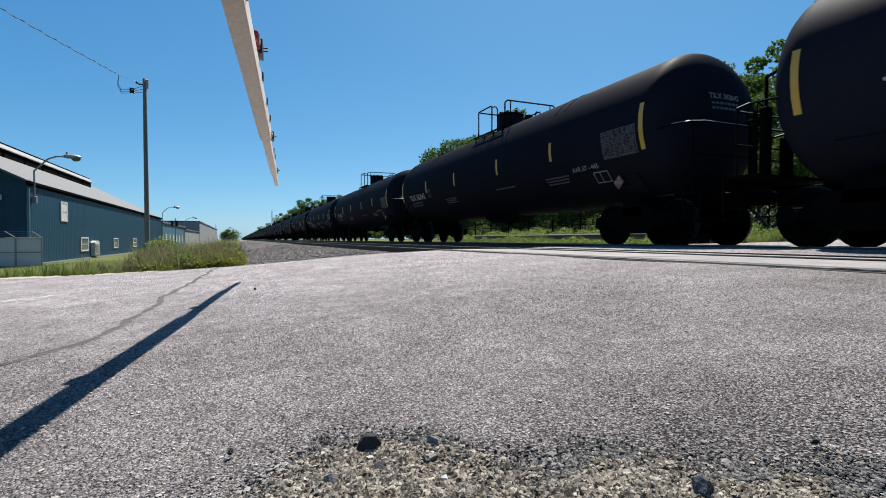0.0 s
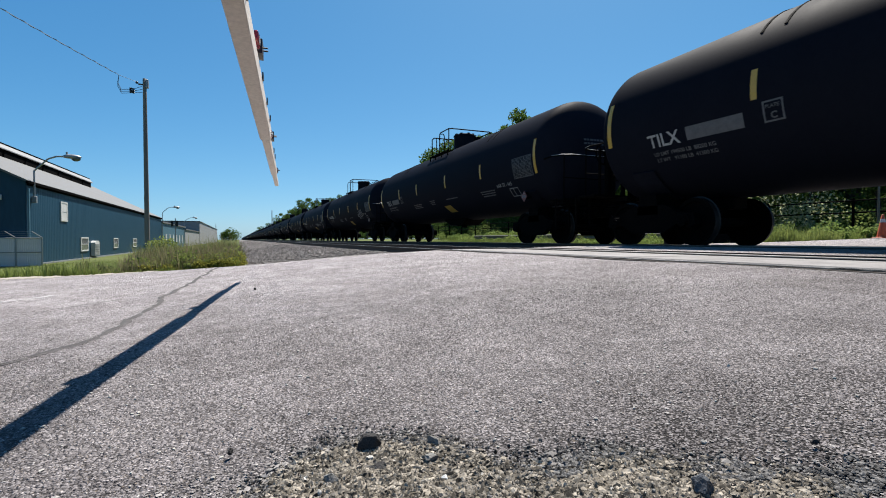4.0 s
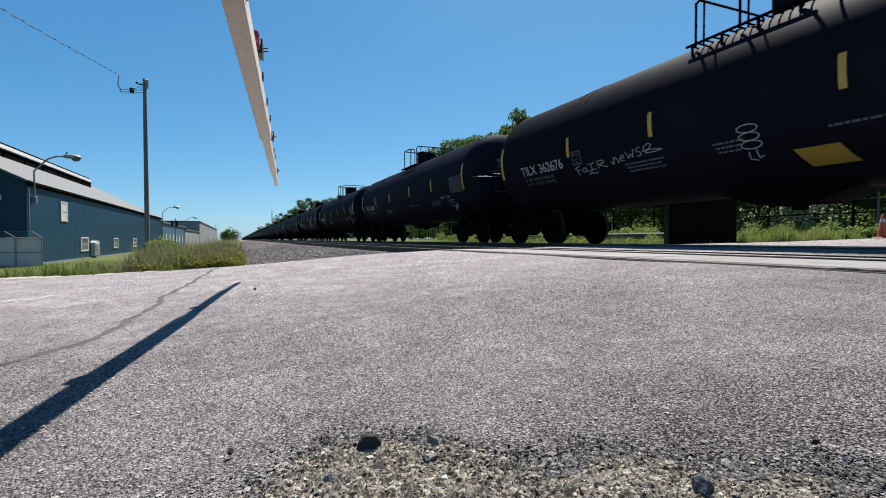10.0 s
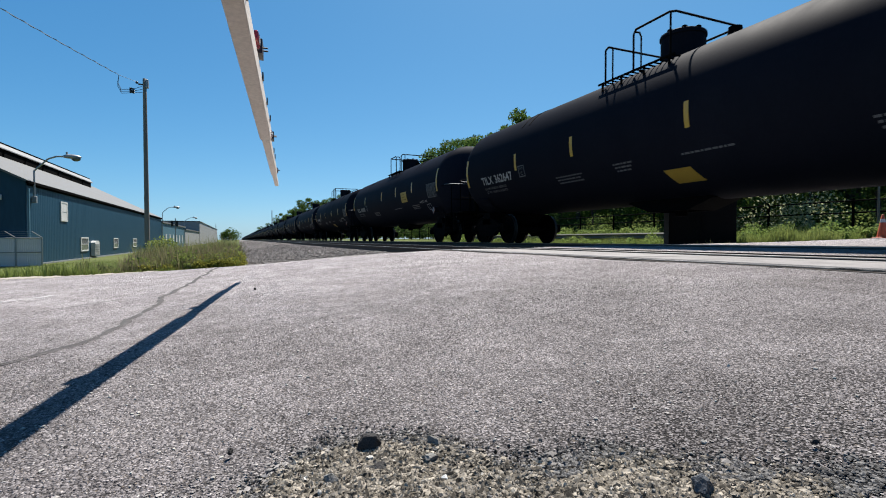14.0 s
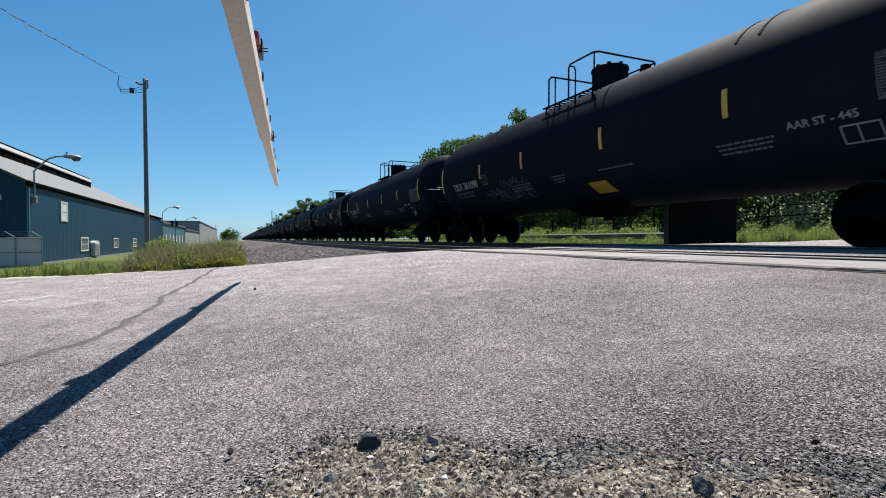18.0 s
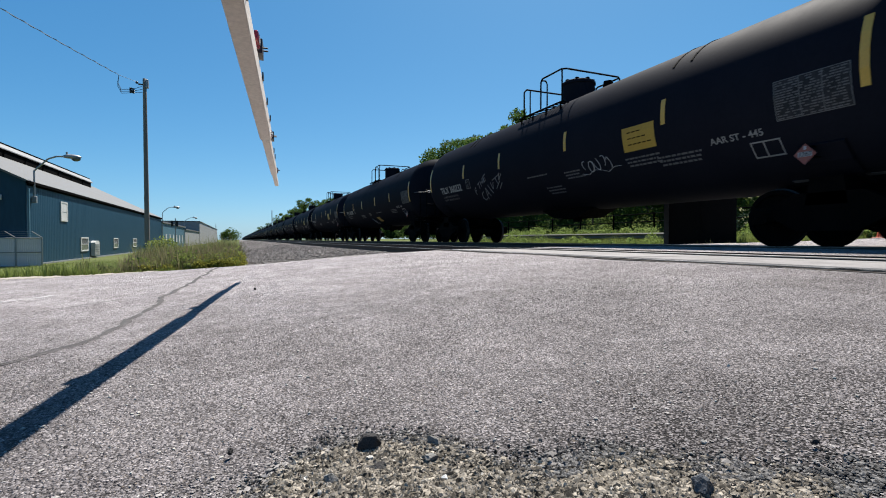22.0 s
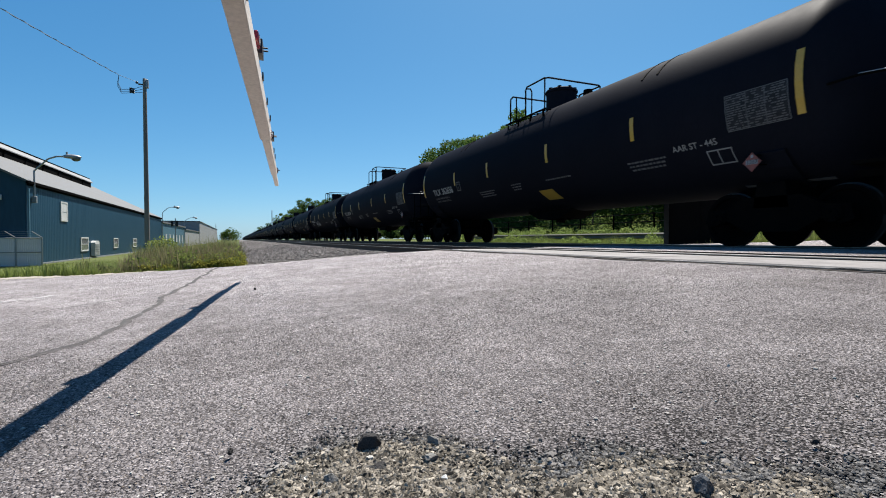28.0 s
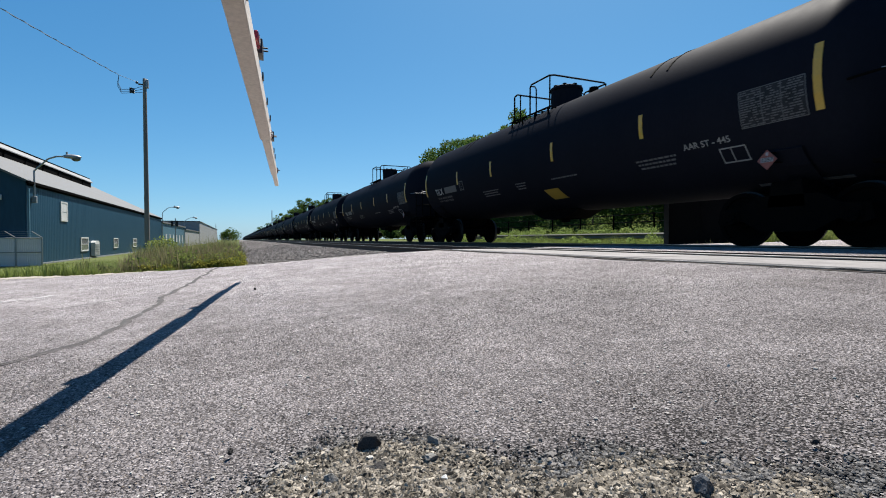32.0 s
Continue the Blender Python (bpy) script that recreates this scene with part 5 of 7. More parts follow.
def domes(name, spots, mat_, rng):
    """Low rounded chips half sunk in the surface, as one mesh: (x, y, z, size)."""
    sp = np.array(spots)
    n = len(sp)
    a = np.arange(6) * (math.pi / 3) + rng.uniform(0, 6.283, (n, 1)) + rng.uniform(-0.35, 0.35, (n, 6))
    r = rng.uniform(0.75, 1.3, (n, 6))
    ring = np.stack((np.cos(a) * r, np.sin(a) * r, np.full((n, 6), -0.3)), 2)
    top = np.stack((rng.uniform(-0.3, 0.3, n), rng.uniform(-0.3, 0.3, n), rng.uniform(0.25, 0.75, n)), 1)[:, None]
    v = np.concatenate((top, ring), 1) * sp[:, None, 3:4] + sp[:, None, :3]
    o = 7 * np.arange(n)
    f = np.concatenate([np.stack((o, o + 1 + i, o + 1 + (i + 1) % 6), 1) for i in range(6)])
    me = bpy.data.meshes.new(name)
    me.from_pydata(v.reshape(-1, 3).tolist(), [], f.tolist())
    me.materials.append(mat_)
    for p in me.polygons:
        p.use_smooth = True
    return new(name, me)


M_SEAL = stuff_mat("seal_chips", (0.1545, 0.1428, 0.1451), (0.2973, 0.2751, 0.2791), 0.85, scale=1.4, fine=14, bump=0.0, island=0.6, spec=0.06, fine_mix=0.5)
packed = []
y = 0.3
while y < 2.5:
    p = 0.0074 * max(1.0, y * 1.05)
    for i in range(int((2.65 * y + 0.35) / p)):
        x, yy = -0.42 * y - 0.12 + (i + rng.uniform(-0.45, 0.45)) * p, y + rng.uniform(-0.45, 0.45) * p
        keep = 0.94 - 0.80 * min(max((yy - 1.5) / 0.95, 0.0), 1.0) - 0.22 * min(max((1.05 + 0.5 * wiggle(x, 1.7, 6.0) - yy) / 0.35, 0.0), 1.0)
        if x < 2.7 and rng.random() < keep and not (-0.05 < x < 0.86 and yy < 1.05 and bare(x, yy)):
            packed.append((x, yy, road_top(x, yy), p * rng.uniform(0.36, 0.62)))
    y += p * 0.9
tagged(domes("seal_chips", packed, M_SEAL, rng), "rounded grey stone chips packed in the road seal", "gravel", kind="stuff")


def rock(x, y, wide, mat_, label, seed, flat=0.75):
    r = random.Random(seed)
    cuts = [(Vector((r.uniform(-1, 1), r.uniform(-1, 1), r.uniform(-0.2, 1))), r.uniform(0.42, 0.68)) for i in range(9)]
    bm = bmn()
    bmesh.ops.create_icosphere(bm, subdivisions=3, radius=1)
    for v in bm.verts:
        n = 0.28 * noise.noise(v.co * 1.6 + Vector((seed * 3.1, 0, 0))) + 0.12 * noise.noise(v.co * 4 + Vector((seed, 5, 0)))
        v.co *= 1 + n
        for ax, d in cuts:
            ax = ax.normalized()
            e = v.co.dot(ax) - d
            if e > 0:
                v.co -= ax * e
        v.co *= 1 + 0.09 * noise.noise(v.co * 5) + 0.06 * noise.noise(v.co * 11)
        v.co = Vector((v.co.x * wide * 0.58, v.co.y * wide * 0.48, v.co.z * wide * 0.5 * flat))
    ob = link("stone", bm, mat_)
    low = min((v.co.z for v in ob.data.vertices))
    ob.matrix_basis = pose(x, y, road_top(x, y) + 0.008 - low - 0.08 * wide, 0, 0, r.uniform(0, 360))
    return tagged(ob, label, "stone", "loose stones at the road edge")


for i, (x, y, w, m_, lb, fl) in enumerate((
        (0.233, 0.946, 0.052, M_STONE, "dark angular ballast stone on the broken edge", 0.8), (0.356, 0.889, 0.030, M_STONE2, "small grey angular stone on the pebbles", 0.8),
        (0.235, 0.847, 0.042, M_STONE, "flat dark stone among the pebbles", 0.45), (0.146, 0.846, 0.028, M_STONE2, "small grey stone among the pebbles", 0.7),
        (0.654, 0.531, 0.042, M_SLATE, "dark blue-grey stone at the asphalt edge", 0.9), (0.581, 0.583, 0.022, M_GRAVEL, "tan rounded pebble in the dirt", 0.7),
        (-0.019, 1.062, 0.018, M_STONE, "small black stone lying on the asphalt", 0.9), (0.321, 0.757, 0.016, M_TRIM, "small white stone among the pebbles", 0.7),
        (0.104, 0.875, 0.014, M_TRIM, "small white stone among the pebbles", 0.7), (0.386, 0.822, 0.016, M_STONE2, "small grey stone among the pebbles", 0.7),
        (0.946, 0.539, 0.013, M_STONE, "small black stone lying on the asphalt", 0.9), (0.33, 0.84, 0.03, M_STONE2, "grey flat stone among the pebbles", 0.5))):
    rock(x, y, w, m_, lb, i + 1, fl)
rock(0.12, 4.35, 0.03, M_STONE, "small black stone lying on the asphalt", 31)
rock(-0.35, 1.28, 0.010, M_STONE, "small black stone lying on the asphalt", 33)


# ---- crossing gate over the camera ----
def crossing_gate():
    base_y, tip_y = -2.7, 5.98
    slope, droop = 0.104, 0.055

    def ax(y):
        return -0.2135 + slope * y

    def az(y):
        return 0.727 + droop * (tip_y - y)
    g = empty("crossing_gate")
    sections = ((base_y, 3.86, 0.078, 0.095), (3.86, 5.27, 0.056, 0.07), (5.27, tip_y, 0.040, 0.05))

    def lay(bm):
        for v in bm.verts:
            v.co.x += ax(v.co.y)
            v.co.z += az(v.co.y)
        return bm
    for y0, y1, w, h in sections:
        part("arm_section", lay(box(bmn(), -w / 2, y0, 0, w / 2, y1, h, bevel=0.004)), M_ARM, g, "pale weathered arm section")
    y = base_y + 0.3
    while y < tip_y - 0.45:
        for s in (-1,):
            w, h = next((a, b) for p, q, a, b in sections if p <= y + 0.2 < q)
            part("red_band", lay(box(bmn(), s * w / 2 - 0.0015, y, 0.03, s * w / 2 + 0.0015, y + 0.36, h - 0.004)), M_ARMRED, g, "red reflective band")
        y += 0.8
    for ly, k in ((2.68, 0.8), (4.27, 0.7), (5.56, 0.55)):
        w, h = next((a, b) for p, q, a, b in sections if p <= ly < q)
        e = w / 2
        bm = box(bmn(), e - 0.09 * k, ly - 0.055 * k, h + 0.004, e - 0.012, ly + 0.055 * k, h + 0.15 * k, bevel=0.01)
        box(bm, e - 0.014, ly - 0.06 * k, h + 0.05 * k, e + 0.02 * k, ly + 0.06 * k, h + 0.14 * k)
        lamp = part("lamp_housing", lay(bm), M_BLACK, g, "black lamp housing")
        for d in (-0.02, 0.025):
            part("lamp_bolt", lay(rod(bmn(), (e + 0.02 * k, ly + d * k, h + 0.1 * k), (e + 0.05 * k, ly + d * k, h + 0.1 * k), 0.004, seg=6)), M_BLACK, lamp)
        part("red_lamp", lay(box(bmn(), e - 0.02 * k, ly - 0.24 * k, h + 0.05 * k, e + 0.009 * k, ly - 0.10 * k, h + 0.11 * k, bevel=0.006)), M_LENS, lamp, "red marker glass")
        part("white_cap", lay(box(bmn(), e + 0.0095 * k, ly - 0.20 * k, h + 0.06 * k, e + 0.013 * k, ly - 0.14 * k, h + 0.10 * k)), M_TRIM, lamp, "white cap")
    for cy in (2.86, 3.27, 3.63, 4.5, 4.74):
        w, h = next((a, b) for p, q, a, b in sections if p <= cy < q)
        part("cable_clip", lay(box(bmn(), w / 2 + 0.001, cy - 0.022, h - 0.012, w / 2 + 0.008, cy + 0.022, h + 0.022)), M_BLACK, g)
    bm = bmn()
    pipe(bm, [(ax(yy) - 0.005, yy, az(yy) + hh) for yy, hh in ((base_y, 0.102), (1.0, 0.102), (2.3, 0.102), (3.8, 0.102), (3.95, 0.078), (5.0, 0.078))], 0.006)
    part("cable", bm, M_CABLE, g)
    for by, e in ((1.9, 0.039), (3.80, 0.039)):
        bm = bmn()
        for s in (-1, 1):
            for d in (0.0, 0.06):
                rod(bm, (s * (e - 0.004), by + d, 0.05), (s * (e + 0.008), by + d, 0.05), 0.008, seg=6)
        part("splice_bolts", lay(bm), M_STEEL, g)
    z = az(base_y)
    mx = ax(base_y)
    mz = road_z(mx)
    bm = bmn()
    rod(bm, (mx - 0.5, base_y - 0.3, mz - 0.05), (mx - 0.5, base_y - 0.3, mz + 3.6), 0.06, seg=14)
    part("mast", bm, M_STEEL, g, "galvanised steel mast")
    bm = bmn()
    box(bm, mx - 0.75, base_y - 0.55, mz - 0.05, mx - 0.25, base_y - 0.05, mz + 0.12, bevel=0.02)
    part("mast_base", bm, M_STEEL, g)
    bm = bmn()
    box(bm, mx - 0.45, base_y - 0.5, mz + 0.8, mx - 0.05, base_y - 0.1, mz + 1.35, bevel=0.03)
    part("gate_mechanism", bm, M_STEEL, g, "grey mechanism box")
    bm = bmn()
    box(bm, mx - 0.06, base_y - 0.9, z - 0.02, mx + 0.02, base_y + 0.2, z + 0.15, bevel=0.01)
    part("arm_bracket", bm, M_STEEL, g)
    return tagged(g, "lowered railway crossing gate with pale arm and lamps", "crossing gate")


crossing_gate()


# ---- the long blue hall and its neighbours ----
WALL_X, HALL_Y0, HALL_Y1 = -11.3, 35.2, 88.0
FOOT, EAVE, ROOF_K = -1.5, 3.46, 0.5
RIDGE_X = -21.0


def cladding_panel(name, wide, tall, mat_, parent, ribs=3, deep=0.007):
    """A profiled sheet standing in the plane x = 0, running along +y."""
    bm = bmn()
    line = [(0.0, 0.0)]
    for i in range(ribs):
        c = wide * (i + 0.5) / ribs
        line += [(c - 0.06, 0.0), (c - 0.035, deep), (c + 0.035, deep), (c + 0.06, 0.0)]
    line += [(wide - 0.006, 0.0)]
    a = [bm.verts.new((x, y, 0)) for y, x in line]
    b = [bm.verts.new((x, y, tall)) for y, x in line]
    for i in range(len(line) - 1):
        bm.faces.new((a[i], a[i + 1], b[i + 1], b[i]))
    back = [bm.verts.new((-0.04, y, z)) for y, z in ((0, 0), (wide - 0.006, 0), (wide - 0.006, tall), (0, tall))]
    bm.faces.new(back[::-1])
    bm.faces.new((a[0], b[0], back[3], back[0]))
    bm.faces.new((a[-1], back[1], back[2], b[-1]))
    return part(name, bm, mat_, parent)


def wall_window(parent, y0, y1, z0, z1, x=WALL_X, glass=M_GLASS, bars=1):
    bm = bmn()
    box(bm, x - 0.02, y0, z0, x + 0.075, y0 + 0.12, z1)
    box(bm, x - 0.02, y1 - 0.12, z0, x + 0.075, y1, z1)
    box(bm, x - 0.02, y0 + 0.12, z0, x + 0.075, y1 - 0.12, z0 + 0.1)
    box(bm, x - 0.02, y0 + 0.12, z1 - 0.1, x + 0.075, y1 - 0.12, z1)
    fr = part("window", bm, M_TRIM, parent, "white framed window")
    bm = bmn()
    box(bm, x + 0.038, y0 + 0.12, z0 + 0.1, x + 0.052, y1 - 0.12, z1 - 0.1)
    part("pane", bm, glass, fr)
    for i in range(bars):
        zz = z0 + (z1 - z0) * (i + 1) / (bars + 1)
        bm = bmn()
        box(bm, x + 0.04, y0 + 0.12, zz - 0.02, x + 0.07, y1 - 0.12, zz + 0.02)
        part("glazing_bar", bm, M_TRIM, fr)
    return fr


def blue_hall():
    h = empty("blue_hall")
    n = 59
    w = (HALL_Y1 - HALL_Y0) / n
    first = cladding_panel("wall_panel", w, EAVE - FOOT, M_BLUE, h)
    first.matrix_basis = pose(WALL_X, HALL_Y0, FOOT)
    for i in range(1, n):
        again(first, pose(WALL_X, HALL_Y0 + i * w, FOOT), h)
    # end wall up to the roof
    bm = bmn()
    top = EAVE + ROOF_K * (WALL_X - RIDGE_X)
    outline = [(WALL_X - 0.05, FOOT), (WALL_X - 0.05, EAVE), (RIDGE_X, top), (2 * RIDGE_X - WALL_X, EAVE), (2 * RIDGE_X - WALL_X, FOOT)]
    a = [bm.verts.new((x, HALL_Y0, z)) for x, z in outline]
    b = [bm.verts.new((x, HALL_Y0 + 0.2, z)) for x, z in outline]
    bm.faces.new(a)
    bm.faces.new(b[::-1])
    for i in range(5):
        j = (i + 1) % 5
        bm.faces.new((a[i], b[i], b[j], a[j]))
    bmesh.ops.recalc_face_normals(bm, faces=bm.faces)
    part("end_wall", bm, M_BLUE, h, "shaded blue end wall")
    bm = bmn()
    box(bm, 2 * RIDGE_X - WALL_X, HALL_Y0 + 0.2, FOOT, 2 * RIDGE_X - WALL_X + 0.2, HALL_Y1, EAVE)
    part("back_wall", bm, M_BLUE, h)
    bm = bmn()
    for s in (1, -1):
        x0, x1 = RIDGE_X + s * (WALL_X - RIDGE_X + 0.16), RIDGE_X
        z0 = EAVE - 0.08
        q = [(x0, z0), (x1, top), (x1, top + 0.12), (x0, z0 + 0.12)]
        va = [bm.verts.new((x, HALL_Y0 - 0.25, z)) for x, z in q]
        vb = [bm.verts.new((x, HALL_Y1, z)) for x, z in q]
        for i in range(4):
            j = (i + 1) % 4
            bm.faces.new((va[i], va[j], vb[j], vb[i]))
        bm.faces.new(va[::-1])
        bm.faces.new(vb)
    bmesh.ops.recalc_face_normals(bm, faces=bm.faces)
    part("roof", bm, M_ROOF, h, "pale grey metal roof")
    bm = bmn()
    box(bm, WALL_X + 0.06, HALL_Y0 - 0.25, EAVE - 0.13, WALL_X + 0.19, HALL_Y1, EAVE + 0.02, bevel=0.01)
    part("gutter", bm, M_DARK, h, "dark gutter along the eave")
    # added dark strip draws the shadow band below the eave
    bm = bmn()
    box(bm, WALL_X + 0.045, HALL_Y0, EAVE - 0.22, WALL_X + 0.075, HALL_Y1, EAVE - 0.13)
    part("fascia", bm, M_DARK, h, "dark strip for the shadow under the eave")
    # roof monitor: dark vent band under a pale cap
    mx, m0, m1 = -18.0, HALL_Y0 + 1.0, 77.4
    zb = EAVE + ROOF_K * (WALL_X - mx)
    bm = bmn()
    box(bm, 2 * RIDGE_X - mx, m0, zb - 0.3, mx, m1, zb + 0.78)
    part("vent_band", bm, M_DARK, h, "dark open vent band")
    bm = bmn()
    q = [(mx + 0.12, zb + 0.76), (mx + 0.12, zb + 0.84), (mx - 0.25, zb + 1.30), (RIDGE_X, zb + 1.45), (2 * RIDGE_X - mx + 0.25, zb + 1.30), (2 * RIDGE_X - mx - 0.12, zb + 0.84), (2 * RIDGE_X - mx - 0.12, zb + 0.76)]
    va = [bm.verts.new((x, m0 - 0.3, z)) for x, z in q]
    vb = [bm.verts.new((x, m1 + 0.3, z)) for x, z in q]
    for i in range(len(q)):
        j = (i + 1) % len(q)
        bm.faces.new((va[i], va[j], vb[j], vb[i]))
    bm.faces.new(va[::-1])
    bm.faces.new(vb)
    bmesh.ops.recalc_face_normals(bm, faces=bm.faces)
    part("monitor_roof", bm, M_GREYWALL, h, "pale ridge cap")
    bm = bmn()
    box(bm, mx - 0.30, m0 - 0.3, zb + 1.26, mx - 0.20, m1 + 0.3, zb + 1.38)
    part("monitor_edge", bm, M_DARK, h)
    for i in range(9):
        y = m0 + 2.0 + i * 4.4
        bm = bmn()
        rod(bm, (mx + 0.1, y, zb + 0.76), (mx + 0.02, y, zb + 0.05), 0.04, seg=6)
        part("monitor_strut", bm, M_DARK, h)
    wall_window(h, 40.9, 42.3, 1.36, 2.72, glass=M_TRIM, bars=1)
    for y0, y1, z0, z1 in ((45.4, 47.4, -0.82, 0.28), (56.0, 57.9, -0.75, 0.25), (65.4, 67.6, -0.75, 0.22)):
        wall_window(h, y0, y1, z0, z1)
    bm = bmn()
    plate(bm, [(48.3, -1.25), (49.7, -1.25), (49.7, -0.15), (49.4, 0.0), (48.6, 0.0), (48.3, -0.15)], WALL_X, WALL_X + 0.3)
    vt = part("vent_hood", bm, M_TRIM, h, "white louvred vent hood")
    for i in range(5):
        bm = bmn()
        box(bm, WALL_X + 0.30, 48.4, -1.18 + i * 0.2, WALL_X + 0.34, 49.6, -1.07 + i * 0.2)
        part("louvre", bm, M_STEEL, vt)
    bm = bmn()
    box(bm, WALL_X + 0.0, HALL_Y0, FOOT, WALL_X + 0.10, HALL_Y1, FOOT + 0.16)
    part("base_flashing", bm, M_STEEL, h)
    bm = bmn()
    box(bm, WALL_X + 0.05, HALL_Y0, FOOT, WALL_X + 0.13, HALL_Y0 + 0.12, EAVE - 0.4)
    part("corner_trim", bm, M_BLUE2, h)
    bm = bmn()
    box(bm, -12.75, HALL_Y0 - 0.12, 2.35, -12.4, HALL_Y0 - 0.005, 2.65, bevel=0.02)
    part("wall_light", bm, M_TRIM, h)
    return tagged(h, "long blue metal-clad industrial hall with grey roof", "warehouse")


blue_hall()


def far_hall(name, y0, y1, eave, mat_, label, roof_k=0.12, deep=16, x=WALL_X, slots=0, foot=-1.6):
    h = empty(name)
    n = max(4, int((y1 - y0) / 3))
    w = (y1 - y0) / n
    first = cladding_panel("wall_panel", w, eave - foot, mat_, h, ribs=4)
    first.matrix_basis = pose(x, y0, foot)
    for i in range(1, n):
        again(first, pose(x, y0 + i * w, foot), h)
    for nm, yy in (("end_wall", y0), ("end_wall", y1 - 0.2)):
        bm = bmn()
        box(bm, x - deep, yy, foot, x - 0.05, yy + 0.2, eave)
        part(nm, bm, mat_, h)
    bm = bmn()
    plate(bm, [(0, 0), (0, 0)], 0, 0) if False else box(bm, x - deep, y0 - 0.1, eave, x + 0.2, y1 + 0.1, eave + 0.25)
    part("roof", bm, M_ROOF, h)
    for i in range(slots):
        yy = y0 + 4 + i * (y1 - y0 - 6) / slots
        wall_window(h, yy, yy + 1.6, -0.7, 1.0, x=x, glass=M_TRIM, bars=0)
    return tagged(h, label, "warehouse")


far_hall("pale_blue_hall", 88.3, 124, 2.75, M_BLUE2, "lower pale blue metal hall with white windows", slots=6)
far_hall("grey_hall", 124.6, 168, 2.3, M_GREYWALL, "low grey metal-clad hall behind the weeds")
far_hall("tall_grey_hall", 169, 300, 5.6, M_GREYWALL, "tall grey industrial hall far down the line")


# ---- wall lamps, pole, wire, fence ----
def wall_lamp(y, z0, z1, reach):
    th = empty("street_lamp", pose(WALL_X + 0.16, y, 0))
    bm = bmn()
    pipe(bm, [(0, 0, z0), (0, 0, z1), (0.25, 0, z1 + 0.28), (reach * 0.45, 0, z1 + 0.75), (reach * 0.72, 0, z1 + 0.92), (reach, 0, z1 + 0.95)], 0.05, seg=8)
    part("bracket_pole", bm, M_STEEL, th)
    bm = bmn()
    bmesh.ops.create_uvsphere(bm, u_segments=16, v_segments=8, radius=0.5)
    for v in bm.verts:
        v.co = Vector((v.co.x * 1.0 + reach + 0.35, v.co.y * 0.45, v.co.z * (0.34 if v.co.z > 0 else 0.2) + z1 + 0.93))
    hd = part("lamp_head", bm, M_STEEL, th, "grey cobra-head luminaire", smooth=True)
    bm = bmn()
    bmesh.ops.create_uvsphere(bm, u_segments=14, v_segments=8, radius=0.5)
    for v in bm.verts:
        v.co = Vector((v.co.x * 0.5 + reach + 0.55, v.co.y * 0.4, v.co.z * 0.36 + z1 + 0.86))
    part("lens", bm, M_GLASS, hd, "clear bowl lens", smooth=True)
    bm = bmn()
    rod(bm, (reach + 0.1, 0, z1 + 1.05), (reach + 0.1, 0, z1 + 1.22), 0.05, seg=8)
    part("photocell", bm, M_STEEL, hd)
    bm = bmn()
    box(bm, -0.12, -0.1, z0 - 0.05, 0.12, 0.1, z0 + 0.35, bevel=0.02)
    part("wall_bracket", bm, M_STEEL, th)
    return tagged(th, "cobra-head lamp on a bracket against the hall", "street lamp", "lamps along the halls")


wall_lamp(35.9, 2.3, 4.15, 1.5)
wall_lamp(88.0, -1.5, 4.3, 1.6)
wall_lamp(121.0, -1.5, 4.0, 1.8)


def utility_pole(x, y, top, fat=0.16, kit=True):
    th = empty("utility_pole", pose(x, y, 0))
    foot = ground_z(x, y) - 0.3
    bm = bmn()
    seg, rows = 14, 12
    rings = []
    for i in range(rows + 1):
        z = foot + (top - foot) * i / rows
        r = fat * (1.0 - 0.32 * i / rows)
        lean = -0.25 * (i / rows)
        rings.append([bm.verts.new((lean * fat * 4 * 0.4 + r * math.cos(6.283 * k / seg) * (1 + 0.04 * wiggle(k + i * 3, 0.8)), r * math.sin(6.283 * k / seg), z)) for k in range(seg)])
    for a, b in zip(rings, rings[1:]):
        for k in range(seg):
            j = (k + 1) % seg
            bm.faces.new((a[k], a[j], b[j], b[k]))
    bm.faces.new(rings[-1])
    part("pole", bm, M_WOOD, th, smooth=True)
    if kit:
        bm = bmn()
        box(bm, -0.36, -0.05, top - 0.36, -0.1, 0.05, top - 0.30)
        lathe(bm, [(0.0, 0.07), (0.05, 0.06), (0.075, 0.0), (0.05, -0.06), (0.0, -0.07)], seg=10, m=pose(-0.42, 0, top - 0.25, 90, 0, 0))
        part("insulator", bm, M_BLACK, th)
        bm = bmn()
        box(bm, 0.0, -0.12, top - 0.5, 0.14, 0.12, top - 0.05, bevel=0.02)
        part("pole_band", bm, M_STEEL, th)
    return tagged(th, "weathered grey wooden utility pole in tall weeds" if kit else "thin utility pole far down the line", "utility pole")


utility_pole(-4.70, 31.3, 8.98, 0.135)
utility_pole(14.0, 235.0, 13.5, 0.22, False)
utility_pole(-13.0, 330.0, 9.5, 0.22, False)
utility_pole(-15.5, 345.0, 8.0, 0.22, False)


